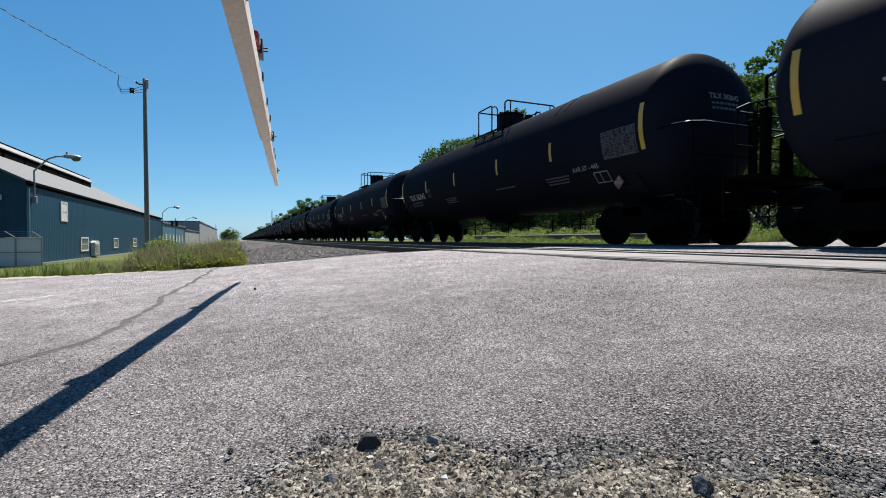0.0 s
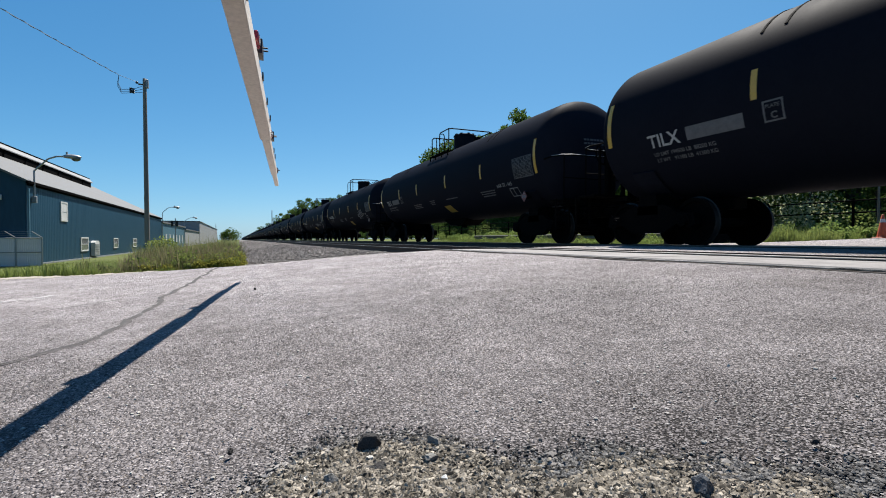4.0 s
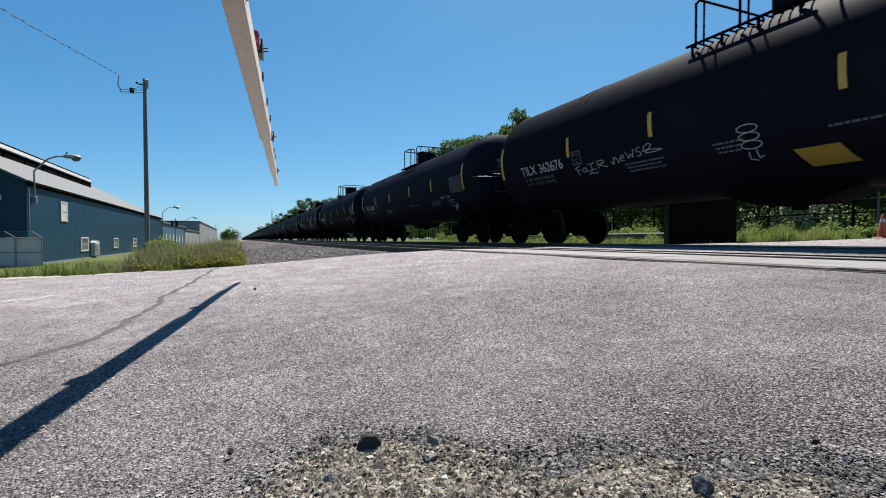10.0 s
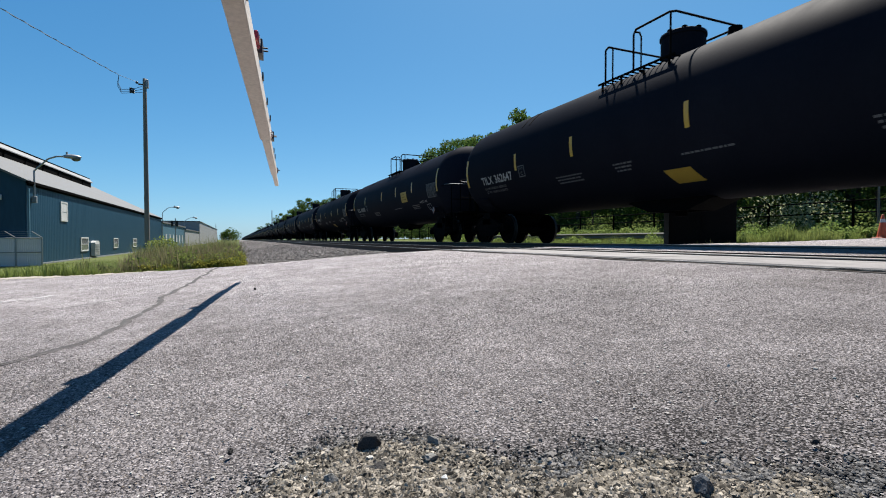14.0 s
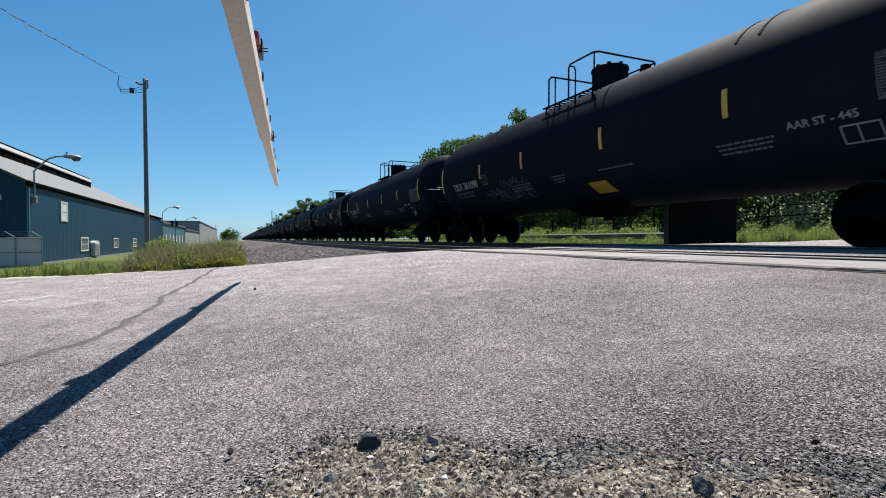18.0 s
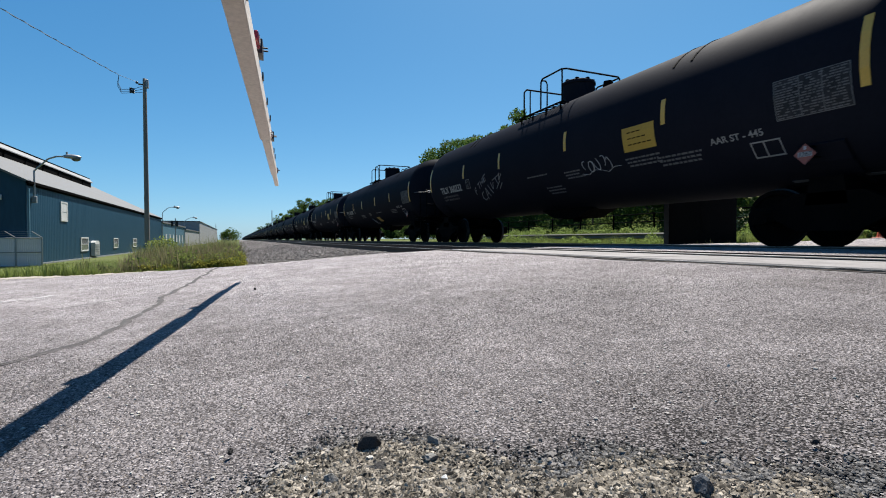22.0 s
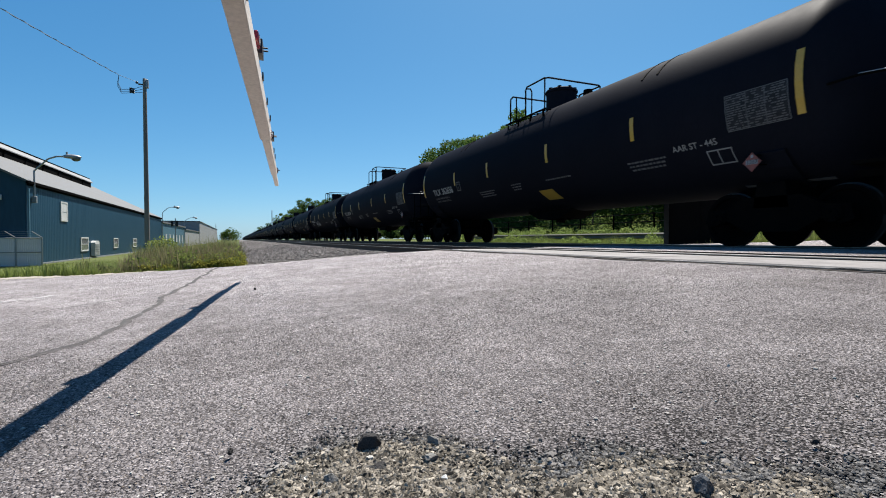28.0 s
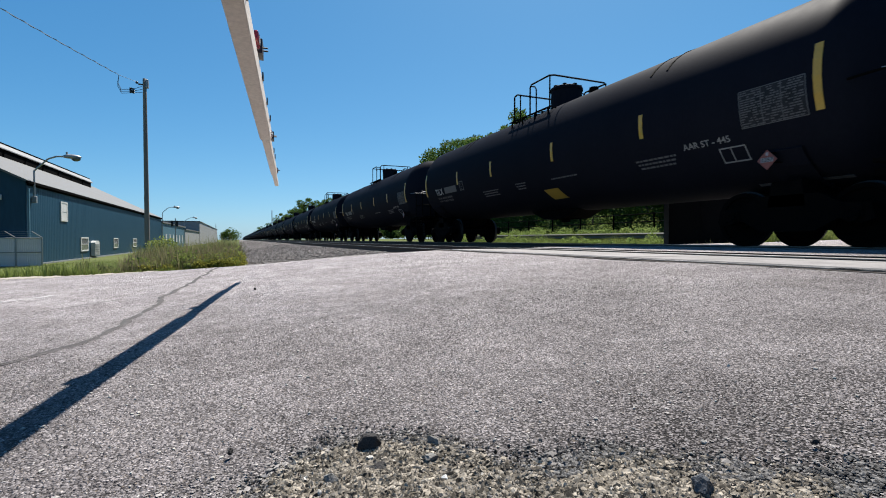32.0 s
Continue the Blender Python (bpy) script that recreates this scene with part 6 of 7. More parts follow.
def wire():
    th = empty("overhead_cable")
    a, b = Vector((-13.0, 5.7, 9.2)), Vector((-5.9, 31.0, 8.95))
    pts = [a.lerp(b, i / 24) - Vector((0, 0, 0.42 * math.sin(math.pi * i / 24))) for i in range(25)]
    bm = bmn()
    pipe(bm, pts, 0.014, seg=5)
    part("messenger_wire", bm, M_STEEL, th)
    bm = bmn()
    tw = []
    for i in range(24 * 8):
        p = pts[i // 8].lerp(pts[i // 8 + 1], (i % 8) / 8)
        tw.append(p + Vector((0.022 * math.cos(i * 0.9), 0, 0.022 * math.sin(i * 0.9))))
    pipe(bm, tw, 0.011, seg=4)
    part("twisted_conductor", bm, M_CABLE, th)
    for k, (dz, dx) in enumerate(((0.0, 0.0), (-0.22, 0.12), (-0.42, 0.3))):
        e = Vector((-4.85, 31.25, 8.55 + dz * 0.8))
        mid = [b, b + Vector((-0.06, 0.0, -0.4 - 0.1 * k)), b + Vector((0.1, 0.05, -0.75 - 0.1 * k)), e.lerp(b, 0.42) + Vector((0, 0, -0.42)), e]
        bm = bmn()
        pipe(bm, mid, 0.013, seg=5)
        part("service_loop", bm, M_CABLE, th)
        bm = bmn()
        rod(bm, mid[3] - Vector((0.12, 0.1, -0.02)), mid[3] + Vector((0.06, 0.05, 0.02)), 0.05, seg=8)
        part("splice", bm, M_BLACK, th)
    bm = bmn()
    pipe(bm, [b, (-5.3, 31.2, 8.8), (-5.1, 31.3, 8.74)], 0.010, seg=5)
    part("dead_end_wire", bm, M_STEEL, th)
    return tagged(th, "twisted service cable sagging to the wooden pole", "cable")


wire()


def chain_fence():
    th = empty("chain_link_fence")
    y, z0, z1 = 34.2, -1.5, 0.22
    posts = (-10.3, -11.5, -14.0, -16.4, -18.8)
    for i, x in enumerate(posts):
        bm = bmn()
        rod(bm, (x, y, z0), (x, y, z1), 0.04, seg=8)
        rod(bm, (x, y, z1), (x - 0.42, y - 0.1, z1 + 0.33), 0.025, seg=6)
        part("post", bm, M_STEEL, th)
    for zz in (z0 + 0.1, -0.62, z1 - 0.03):
        bm = bmn()
        rod(bm, (posts[0], y, zz), (posts[-1], y, zz), 0.025, seg=6)
        part("rail", bm, M_STEEL, th)
    bm = bmn()
    box(bm, 0, 0, 0, 0.079, 0.012, z1 - z0 - 0.12)
    first = part("slat", bm, M_SLAT, th)
    first.matrix_basis = pose(posts[0] - 0.1, y + 0.03, z0 + 0.1)
    for i in range(1, 100):
        again(first, pose(posts[0] - 0.1 - i * 0.0825, y + 0.03, z0 + 0.1), th)
    for k in range(3):
        bm = bmn()
        rod(bm, (posts[0] - 0.14 * (k + 1), y - 0.03 * (k + 1), z1 + 0.11 * (k + 1)), (posts[-1] - 0.14 * (k + 1), y - 0.03 * (k + 1), z1 + 0.11 * (k + 1)), 0.006, seg=4)
        part("barbed_strand", bm, M_STEEL, th)
    return tagged(th, "chain-link fence with grey slats and angled tops", "fence")


chain_fence()


# ---- beyond the train ----
def signal_cabinet():
    cx, cy = 12.1, 9.95
    th = empty("signal_cabinet", Matrix.Translation((cx, cy, ground_z(cx, cy) + 0.03)) @ pose(0, 0, 0, 0, 0, -50.7))
    part("plinth", box(bmn(), -0.95, -0.05, -0.1, 0.95, 1.05, 0.08, bevel=0.02), M_PANEL, th)
    body = part("body", box(bmn(), -0.90, 0.0, 0.08, 0.90, 1.0, 1.62, bevel=0.015), M_CABINET, th, "dark steel cabinet body")
    part("roof", box(bmn(), -0.95, -0.06, 1.62, 0.95, 1.06, 1.70, bevel=0.02), M_TRIM, th, "pale flat roof")
    for s in (-0.68, 0.28):
        dr = part("door", box(bmn(), s - 0.02 if s < 0 else s - 0.26, -0.025, 0.16, s + 0.62 if s > 0 else s + 0.7, -0.002, 1.54, bevel=0.006), M_CABINET, body)
        part("handle", box(bmn(), s + 0.55 if s < 0 else s - 0.2, -0.06, 0.85, s + 0.59 if s < 0 else s - 0.16, -0.025, 1.05), M_CABINET, dr)
    part("corner_post", box(bmn(), -0.93, -0.03, 0.08, -0.80, -0.002, 1.60), M_BLACK, th)
    return tagged(th, "dark steel railway signal cabinet on a plinth", "signal cabinet")


signal_cabinet()


def traffic_cone():
    x, y = 17.7, 8.3
    th = empty("traffic_cone", pose(x, y, road_z(x) + 0.02))
    part("base", box(bmn(), -0.19, -0.19, 0, 0.19, 0.19, 0.035, bevel=0.012), M_CONE, th)
    cone = part("cone", lathe(bmn(), [(0.145, 0.03), (0.03, 0.70), (0.022, 0.71), (0.0, 0.71)], seg=24), M_CONE, th, "orange cone", smooth=True)
    part("band", lathe(bmn(), [(0.073, 0.47), (0.0555, 0.575)], seg=24), M_TRIM, cone, "white reflective band", smooth=True)
    return tagged(th, "orange traffic cone with a white band", "traffic cone")


traffic_cone()


def guard_rail():
    th = empty("guard_rail")
    y0, y1, x = 13.5, 34.0, 17.2
    for i in range(8):
        y = y0 + (y1 - y0) * i / 7
        part("post", box(bmn(), x - 0.05, y - 0.06, 0.0 - 0.4, x + 0.05, y + 0.06, 0.42), M_STEEL, th)
    line = [(x - 0.06, 0.15), (x - 0.11, 0.2), (x - 0.07, 0.27), (x - 0.07, 0.31), (x - 0.11, 0.38), (x - 0.06, 0.43)]
    bm = bmn()
    a = [bm.verts.new((px, y0 - 0.4, pz)) for px, pz in line]
    b = [bm.verts.new((px, y1 + 0.4, pz)) for px, pz in line]
    for i in range(len(line) - 1):
        bm.faces.new((a[i], a[i + 1], b[i + 1], b[i]))
    part("beam", bm, M_GUARD, th)
    return tagged(th, "grey steel guard rail in the weeds", "guard rail")


guard_rail()


def rail_fence():
    """Black pipe posts and two rails in front of the trees."""
    th = empty("rail_fence")
    x = 20.5
    for i in range(20):
        y = 4.4 + i * 3.05
        part("post", rod(bmn(), (x, y, ground_z(x, y) - 0.3), (x, y, 1.62), 0.045, seg=8), M_DARK, th)
    for z in (1.53, 1.10):
        for i in range(10):
            y = 4.4 + i * 6.1
            part("rail", rod(bmn(), (x - 0.05, y, z), (x - 0.05, y + 6.09, z), 0.026, seg=6), M_DARK, th)
    return tagged(th, "thin black pipe fence with two rails before the trees", "fence")


rail_fence()


def marker_post():
    x, y = 20.1, 9.55
    th = empty("marker_post", pose(x, y, ground_z(x, y)))
    part("pole", rod(bmn(), (0, 0, -0.2), (0, 0, 2.5), 0.035, 0.03, seg=10), M_GUARD, th, "pale round pole")
    part("cap", lathe(bmn(), [(0.0, 2.55), (0.032, 2.54), (0.042, 2.48)], seg=10), M_STEEL, th)
    return tagged(th, "slim pale marker post in the grass", "post")


marker_post()


def signal_mast():
    th = empty("signal_mast", pose(-8.6, 80.0, ground_z(-8.6, 80.0)))
    up = 2.45 - ground_z(-8.6, 80.0)
    part("mast", rod(bmn(), (0.1, 0.1, -0.2), (0.1, 0.1, up + 0.75), 0.05, seg=8), M_STEEL, th)
    for x in (-0.3, 0.3):
        head = part("signal_head", box(bmn(), x - 0.17, -0.03, up - 0.42, x + 0.17, 0.03, up + 0.4, bevel=0.03), M_BLACK, th, "black signal backplate")
        part("hood", lathe(bmn(), [(0.11, 0.0), (0.12, 0.16), (0.10, 0.16), (0.10, 0.0)], seg=14, m=pose(x, -0.03, up + 0.1, 90, 0, 0)), M_BLACK, head)
    part("cross_arm", box(bmn(), -0.5, 0.04, up + 0.3, 0.5, 0.1, up + 0.36), M_BLACK, th)
    return tagged(th, "two dark signal heads on a thin mast", "signal")


signal_mast()


# ---- trees ----
def leaf_cloud(centres, sizes, n, leaf, rs, squash=0.8):
    """n small leaf quads scattered in clumps round the centres, more of them near each clump's skin."""
    idx = rs.integers(0, len(centres), n)
    c = np.array(centres)[idx]
    r = np.array(sizes)[idx]
    d = rs.normal(size=(n, 3))
    d /= np.linalg.norm(d, axis=1)[:, None]
    p = c + d * (r * rs.uniform(0.35, 1.05, n) ** 0.6)[:, None] * np.array((1, 1, squash))
    u = rs.normal(size=(n, 3))
    u /= np.linalg.norm(u, axis=1)[:, None]
    w = np.cross(u, rs.normal(size=(n, 3)))
    w /= np.linalg.norm(w, axis=1)[:, None]
    s = leaf * rs.uniform(0.6, 1.4, n)[:, None]
    v = np.stack((p - u * s, p + w * s * 0.55, p + u * s, p - w * s * 0.55), 1).reshape(-1, 3)
    f = np.arange(4 * n).reshape(-1, 4)
    return v, f


def mesh_of(name, v, f, mat_):
    me = bpy.data.meshes.new(name)
    me.from_pydata(v.tolist(), [], f.tolist())
    me.materials.append(mat_)
    return me


def build_tree(seed, tall, wide, leaves, leaf, mat_=M_LEAF, low=0.3, clumps=26):
    rs = np.random.default_rng(seed)
    th = empty("tree")
    bm = bmn()
    tops = []
    p = Vector((0, 0, -0.3))
    r = tall * 0.022
    trunk_top = tall * 0.5
    for i in range(5):
        q = Vector((rs.normal() * 0.12 * i * 0.4, rs.normal() * 0.12 * i * 0.4, trunk_top * (i + 1) / 5))
        rod(bm, p, q, r * (1 - 0.13 * i), r * (1 - 0.13 * (i + 1)), seg=9)
        p = q
    part("trunk", bm, M_BARK, th)
    for i in range(11):
        bm = bmn()
        z = tall * rs.uniform(low, 0.62)
        a = i * 2.4 + rs.uniform(-0.4, 0.4)
        base = Vector((0, 0, min(z, trunk_top * 0.98)))
        reach = wide * rs.uniform(0.55, 0.95)
        m = base + Vector((math.cos(a) * reach * 0.5, math.sin(a) * reach * 0.5, tall * rs.uniform(0.08, 0.16)))
        e = m + Vector((math.cos(a + 0.3) * reach * 0.45, math.sin(a + 0.3) * reach * 0.45, tall * rs.uniform(0.05, 0.16)))
        rod(bm, base, m, r * 0.42, r * 0.28, seg=6)
        rod(bm, m, e, r * 0.28, r * 0.1, seg=5)
        tops += [m, e]
        part("limb", bm, M_BARK, th)
    centres, sizes = [], []
    for t in tops:
        centres.append(tuple(t))
        sizes.append(wide * rs.uniform(0.16, 0.28))
    for i in range(clumps):
        a, h = rs.uniform(0, 6.283), rs.uniform(low + 0.05, 0.97)
        k = math.sin(math.pi * min(max((h - low) / (1.02 - low), 0.03), 0.97)) ** 0.6
        rad = wide * k * rs.uniform(0.3, 0.95)
        centres.append((math.cos(a) * rad, math.sin(a) * rad, tall * h))
        sizes.append(wide * rs.uniform(0.13, 0.30))
    v, f = leaf_cloud(centres, sizes, leaves, leaf, rs)
    ob = new("crown", mesh_of("crown", v, f, mat_))
    ob.parent = th
    return tagged(th, "leafy green roadside tree with an uneven crown" if mat_ is M_LEAF else "pale airy tree with feathery leaves", "tree", "trees behind the tracks")


t_full = [build_tree(3, 8.8, 3.0, 9000, 0.11), build_tree(8, 9.6, 3.4, 9500, 0.12), build_tree(15, 7.6, 2.8, 8000, 0.11, low=0.15)]
t_pale = build_tree(21, 9.2, 2.8, 6000, 0.07, M_LEAFPALE, low=0.12, clumps=20)
SPOTS = [(0, 22.5, 14.8, 1.0, 20), (3, 22.0, 11.2, 1.05, 80), (1, 23.5, 18.2, 0.92, 140), (2, 22.2, 21.5, 1.05, 10), (0, 24.0, 25.0, 0.95, 200), (1, 23.0, 29.2, 0.95, 75),
         (2, 24.5, 33.4, 1.42, 310), (0, 23.2, 37.0, 1.28, 150), (1, 25.0, 41.5, 1.15, 35), (2, 24.2, 45.6, 1.44, 95), (0, 25.5, 50.0, 1.3, 260), (1, 26.5, 57.0, 1.33, 10), (2, 26.0, 62.5, 1.66, 120), (3, 26.5, 6.8, 1.0, 15), (1, 27.0, 3.0, 1.0, 70),
         (0, 28.5, 12.8, 1.15, 230), (2, 29.0, 20.0, 1.2, 45), (1, 30.0, 31.0, 1.1, 160), (0, 27.5, 58.0, 0.95, 190), (2, 27.0, 68.0, 1.0, 290), (1, 28.0, 82.0, 1.05, 25),
         (0, 26.0, 105.0, 1.05, 65), (1, 25.0, 128.0, 1.2, 120), (2, 24.0, 150.0, 1.45, 200), (0, 25.0, 172.0, 1.5, 280), (1, 26.0, 205.0, 1.75, 330), (2, 27.0, 245.0, 2.2, 50),
         (0, 28.0, 290.0, 1.9, 100), (1, 28.0, 161.0, 1.4, 15), (0, 29.0, 188.0, 1.5, 75), (2, 28.0, 224.0, 1.8, 135), (1, 29.0, 266.0, 1.65, 205), (2, 27.0, 314.0, 1.75, 260), (0, 29.0, 378.0, 1.75, 310), (1, 26.0, 340.0, 1.8, 170), (2, 30.0, 430.0, 1.9, 240), (0, 30.0, 560.0, 2.0, 300), (2, -9.6, 395.0, 1.05, 40), (2, -7.0, 390.0, 1.2, 100), (2, -11.5, 405.0, 0.9, 140),
         (2, -4.6, 400.0, 0.95, 10), (1, 30.0, 760.0, 2.0, 0), (0, 31.0, 980.0, 2.0, 60), (0, 23.2, 13.6, 0.62, 40), (2, 22.8, 15.4, 0.6, 170), (0, 24.0, 11.4, 0.66, 250), (0, 23.6, 19.0, 0.62, 300), (2, 24.0, 23.5, 0.62, 60), (0, 23.4, 28.0, 0.6, 10), (1, -20.0, 96.0, 0.8, 20), (0, -21.0, 104.0, 0.75, 90)]
protos = t_full + [t_pale]
for k, x, y, s, a in SPOTS:
    if 20 < x < 32 and y < 100 and s > 0.7:            # the near row stands well back from the track
        x, y, s = x * 1.28, y * 1.28, s * 1.28
    tr = copy_thing(protos[k], Matrix())
    tr.matrix_basis = Matrix.LocRotScale((x, y, ground_z(x, y) - 0.05), Euler((0, 0, radians(a))), (s, s, s))
for p in protos:
    for o in (*p.children_recursive, p):
        bpy.data.objects.remove(o)


# ---- grass, weeds and bushes ----
def blades(name, spots, mat_, rs, lean=0.35, wide=0.006):
    """Thin bent blades as one mesh: (x, y, z, height)."""
    sp = np.array(spots)
    n = len(sp)
    a = rs.uniform(0, 6.283, n)
    dx, dy = np.cos(a), np.sin(a)
    h = sp[:, 3]
    w = wide * rs.uniform(0.7, 1.6, n) * (0.6 + h * 1.2)
    b = rs.uniform(0.1, lean, n) * h
    base = sp[:, :3]
    side = np.stack((-dy, dx, np.zeros(n)), 1) * w[:, None]
    mid = base + np.stack((dx * b * 0.35, dy * b * 0.35, h * 0.6), 1)
    tip = base + np.stack((dx * b, dy * b, h), 1)
    v = np.stack((base - side, base + side, mid + side * 0.7, mid - side * 0.7, tip), 1).reshape(-1, 3)
    o = 5 * np.arange(n)
    quads = np.stack((o, o + 1, o + 2, o + 3), 1).tolist()
    tris = np.stack((o + 3, o + 2, o + 4), 1).tolist()
    me = bpy.data.meshes.new(name)
    me.from_pydata(v.tolist(), [], quads + tris)
    me.materials.append(mat_)
    return new(name, me)


rs = np.random.default_rng(40)


def scatter(n, x0, x1, y0, y1, h0, h1, power=1.0, keep=None):
    out = []
    while len(out) < n:
        x, y = rs.uniform(x0, x1), y0 + (y1 - y0) * rs.random() ** power
        if keep and not keep(x, y):
            continue
        k = 0.55 + 0.9 * max(0.0, noise.noise(Vector((x * 0.8, y * 0.8, 7.0))) + 0.4)
        out.append((x, y, ground_z(x, y) - 0.02, rs.uniform(h0, h1) * k))
    return out


def verge_keep(x, y):
    return x < 0.05 + 0.25 * wiggle(y, 0.7) and y > 9.25 + 0.35 * wiggle(x, 0.9, 2.0) + (0.12 if x < -1.8 else 0)


tagged(blades("verge_grass", scatter(34000, -9.0, 0.3, 9.2, 20, 0.04, 0.13, 1.6, verge_keep) + scatter(9000, -5.5, -1.0, 9.1, 11.5, 0.06, 0.19, 1.3, verge_keep) + scatter(26000, -11.2, 0.3, 17, 36, 0.05, 0.15, 1.3, verge_keep), M_GRASS, rs),
       "short green verge grass beside the road", "grass", kind="stuff")
tagged(blades("tall_weeds", scatter(9000, -1.9, 0.25, 9.5, 13.5, 0.22, 0.5, 1.2, lambda x, y: verge_keep(x, y) and x > -0.17 * y) + scatter(5000, -3.2, -1.0, 9.5, 15, 0.12, 0.34, 1.2, lambda x, y: verge_keep(x, y) and x > -0.26 * y) + scatter(11000, -4.6, 0.2, 13, 30, 0.3, 0.75, 1.3, lambda x, y: verge_keep(x, y) and x > -0.17 * y), M_WEED, rs, 0.5, 0.005),
       "tall brownish green weeds and seeding grass", "weeds", kind="stuff")
tagged(blades("far_side_grass", scatter(7000, 12.7, 16.5, 8.95, 13.0, 0.22, 0.46, 1.2) + scatter(22000, 12.6, 17.0, 8.95, 40, 0.12, 0.30, 1.5, lambda x, y: x > 12.7 or y > 12) + scatter(5000, 16.3, 17.1, 10, 36, 0.2, 0.42, 1.4) + scatter(16000, 17.4, 25.0, 8.95, 44, 0.25, 0.5, 1.5) + scatter(6000, 18.5, 22.0, 4.0, 9.0, 0.25, 0.6), M_GRASS, rs, 0.5, 0.006),
       "tall bright grass beyond the tracks", "grass", kind="stuff")

tagged(blades("cabinet_tufts", scatter(40, 11.0, 12.3, 8.6, 9.3, 0.10, 0.28), M_WEED, rs, 0.6, 0.004), "a few dry stalks at the foot of the cabinet", "weeds", kind="stuff")
tagged(blades("dry_stems", scatter(4600, -2.4, 0.25, 9.4, 16.0, 0.35, 0.66, 1.1, lambda x, y: verge_keep(x, y) and x > -0.19 * y), M_DRY, rs, 0.4, 0.004),
       "dry brown grass stems standing in the weeds", "weeds", kind="stuff")


def leafy(name, spots, mat_, label, cat, leaf=0.035, per=60):
    centres = [(x, y, z + h * 0.55) for x, y, z, h in spots]
    sizes = [h * 0.55 for x, y, z, h in spots]
    v, f = leaf_cloud(centres, sizes, per * len(spots), leaf, rs, 0.9)
    return tagged(new(name, mesh_of(name, v, f, mat_)), label, cat, kind="stuff")


leafy("yellow_weeds", scatter(130, -0.8, 0.18, 9.3, 10.8, 0.2, 0.38, 1.0, verge_keep) + scatter(40, -1.7, -0.8, 9.4, 10.8, 0.16, 0.3, 1.0, verge_keep), M_FLOWER, "yellow-green flowering weeds at the road edge", "weeds", 0.022, 110)
leafy("verge_bushes", scatter(110, -1.9, 0.1, 9.5, 13.0, 0.25, 0.5, 1.0, verge_keep), M_GRASS, "leafy green weeds in the verge", "weeds", 0.03, 120)
leafy("low_bushes", scatter(46, -3.4, -1.2, 9.7, 14.0, 0.15, 0.34, 1.0, lambda x, y: verge_keep(x, y) and x > -0.25 * y), M_WEED, "low brownish green weeds in the verge", "weeds", 0.028, 110)
leafy("pole_bushes", [(-4.05 + 0.28 * i, 29.6 + (i % 2) * 0.5, ground_z(-4.0, 30) - 0.05, 1.1 + 0.15 * (i % 2)) for i in range(3)], M_GRASS, "green bush at the foot of the pole", "bush", 0.07, 330)
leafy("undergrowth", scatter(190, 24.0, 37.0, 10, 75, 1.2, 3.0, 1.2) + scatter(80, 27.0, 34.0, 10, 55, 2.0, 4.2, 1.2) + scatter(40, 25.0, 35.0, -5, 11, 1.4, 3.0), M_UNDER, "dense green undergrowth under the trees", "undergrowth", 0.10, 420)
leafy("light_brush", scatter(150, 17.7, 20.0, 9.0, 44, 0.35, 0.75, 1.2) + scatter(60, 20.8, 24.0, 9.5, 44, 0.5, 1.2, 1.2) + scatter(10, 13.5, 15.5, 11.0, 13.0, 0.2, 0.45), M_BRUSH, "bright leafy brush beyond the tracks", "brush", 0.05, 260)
leafy("verge_clumps", scatter(70, 13.6, 16.9, 12.0, 34, 0.22, 0.55, 1.2), M_BRUSH, "leafy clumps in the grass beyond the tracks", "brush", 0.045, 130)
# brighter leaf colour takes the place of sun on these clumps
leafy("sunlit_brush", scatter(26, 21.4, 24.5, 9.5, 30, 1.1, 1.9, 1.2), M_GRASS, "leaves behind the fence, coloured lighter for sun patches", "brush", 0.06, 200)
# sunlight is put into the pale leaf colour of this brush
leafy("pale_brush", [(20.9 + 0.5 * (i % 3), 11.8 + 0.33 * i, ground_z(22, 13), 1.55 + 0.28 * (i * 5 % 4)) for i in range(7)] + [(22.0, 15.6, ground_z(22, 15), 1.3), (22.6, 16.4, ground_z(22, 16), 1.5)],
      leaf_mat("pale_leaves", (0.46, 0.50, 0.26), (0.62, 0.62, 0.38)), "brush behind the fence, leaves coloured pale for full sun", "brush", 0.06, 190)
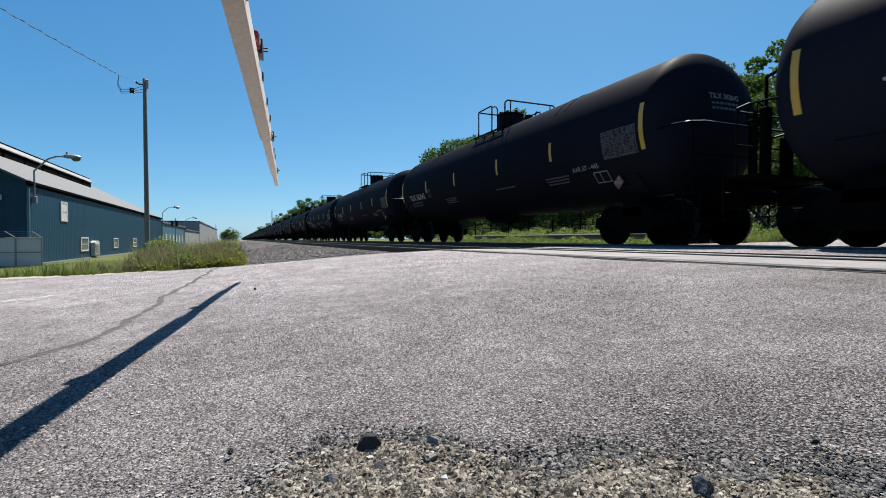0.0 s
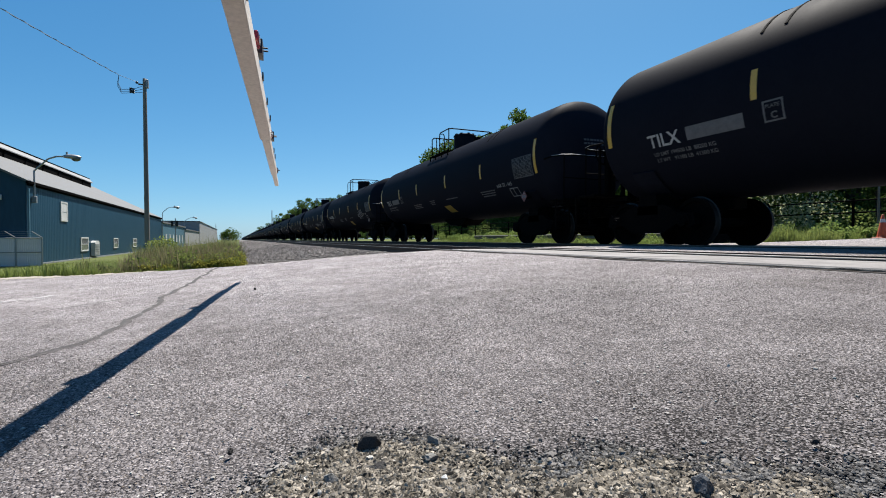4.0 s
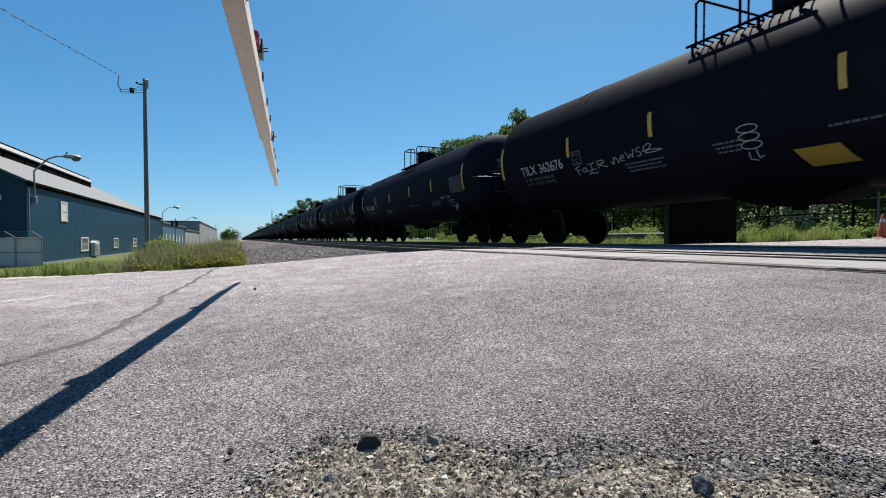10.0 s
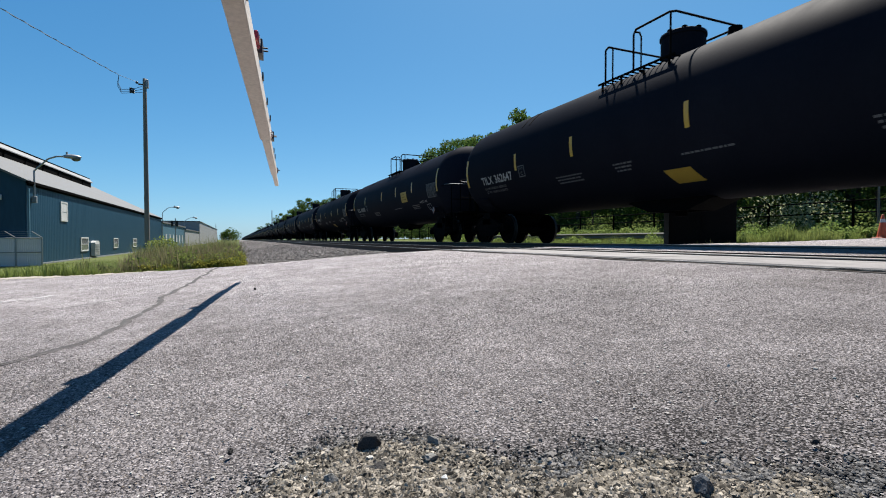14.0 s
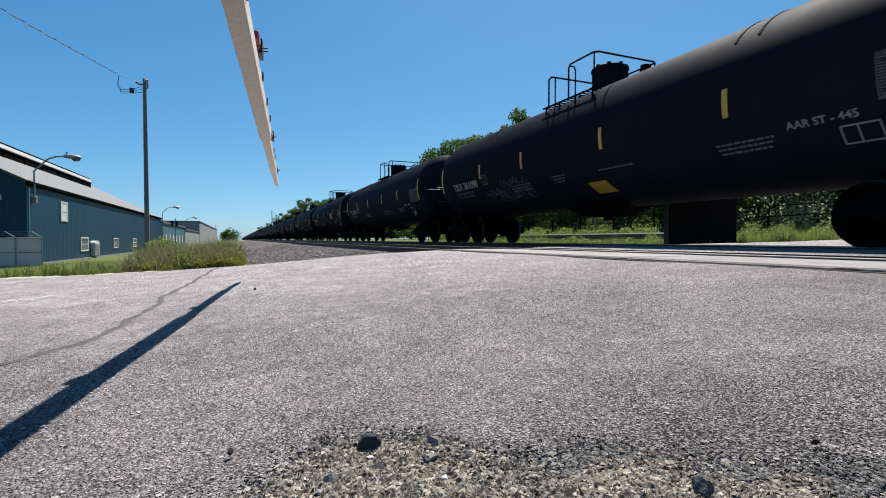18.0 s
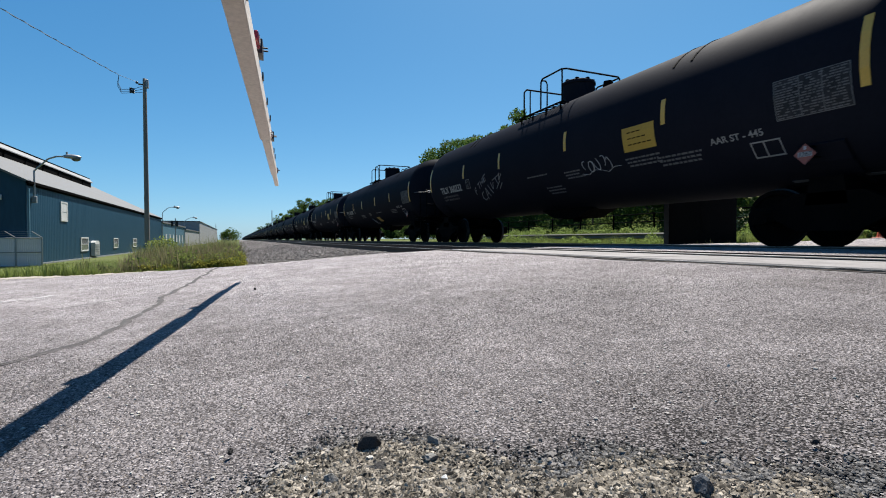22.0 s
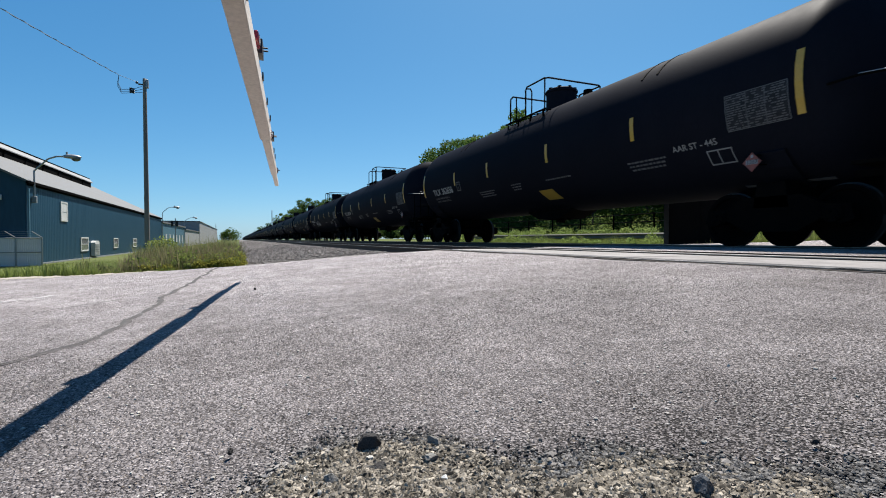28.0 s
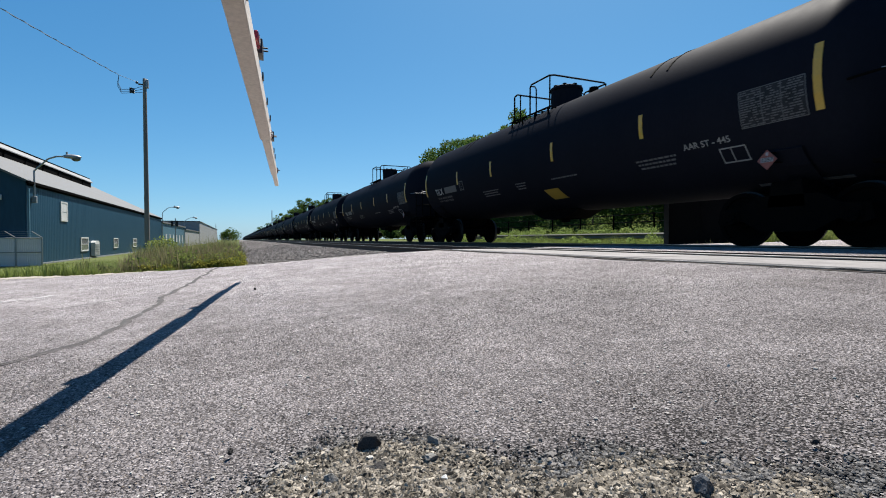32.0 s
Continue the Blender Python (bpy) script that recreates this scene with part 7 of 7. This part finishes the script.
leafy("far_woods", scatter(70, 40, 95, -40, 400, 7, 12) + scatter(50, 33, 50, -20, 60, 4, 8), M_LEAF, "distant green woods behind the railway", "woods", 0.55, 500)
leafy("far_hedge", scatter(110, 29.0, 36.0, 66, 420, 3.0, 5.5, 1.5), M_UNDER, "dark green hedge under the far trees", "hedge", 0.24, 330)
leafy("far_bushes", [(-9.0 + 1.6 * i, 394.0 + 2 * (i % 2), ground_z(-8, 395), 7.0 + 1.5 * (i % 3)) for i in range(5)], M_LEAF, "dense dark green bushes far down the line", "bush", 0.45, 260)

# ---- how the train rolls ----
# where the middle of car 0 would be if each car took one second to pass, second by second
DRIFT = [(0, -3.08), (1, -2.08), (2, -1.13), (3, -0.18), (4, 0.70), (5, 1.54), (6, 2.35), (7, 3.17), (8, 3.93), (9, 4.65), (10, 5.33), (11, 5.98), (12, 6.60), (13, 7.19),
         (14, 7.76), (15, 8.38), (16, 8.98), (17, 9.53), (18, 10.01), (19, 10.42), (20, 10.76), (21, 11.05), (22, 11.27), (23, 11.47), (24, 11.67), (25, 11.84),
         (26, 11.96), (27, 12.03), (28, 12.06), (29, 12.04), (30, 12.00), (31, 11.92), (32, 11.82)]


def motions():
    for k, car in CARS.items():
        walk(car, [(t, pose(T2, c + PITCH * (k - t), 0)) for t, c in DRIFT])
    steps = 32 * FPS
    way = np.interp(np.arange(steps + 1) / FPS, [t for t, _ in DRIFT], [PITCH * t - c for t, c in DRIFT])
    done = {}
    for car in CARS.values():
        for ob in car.children_recursive:
            if not ob.name.startswith("wheelset"):
                continue
            e = 1 if ob.matrix_basis.translation.y > 0 else -1
            if e not in done:
                done[e] = ob
                walk(ob, [(i / FPS, Matrix.Translation((0, e * BASE, WHEEL_R)) @ Matrix.Rotation((way[i] - way[0]) / WHEEL_R, 4, "X")) for i in range(steps + 1)])
            else:
                ob.rotation_mode = "QUATERNION"
                ad = ob.animation_data_create()
                ad.action = done[e].animation_data.action
                ad.action_slot = done[e].animation_data.action_slot


motions()
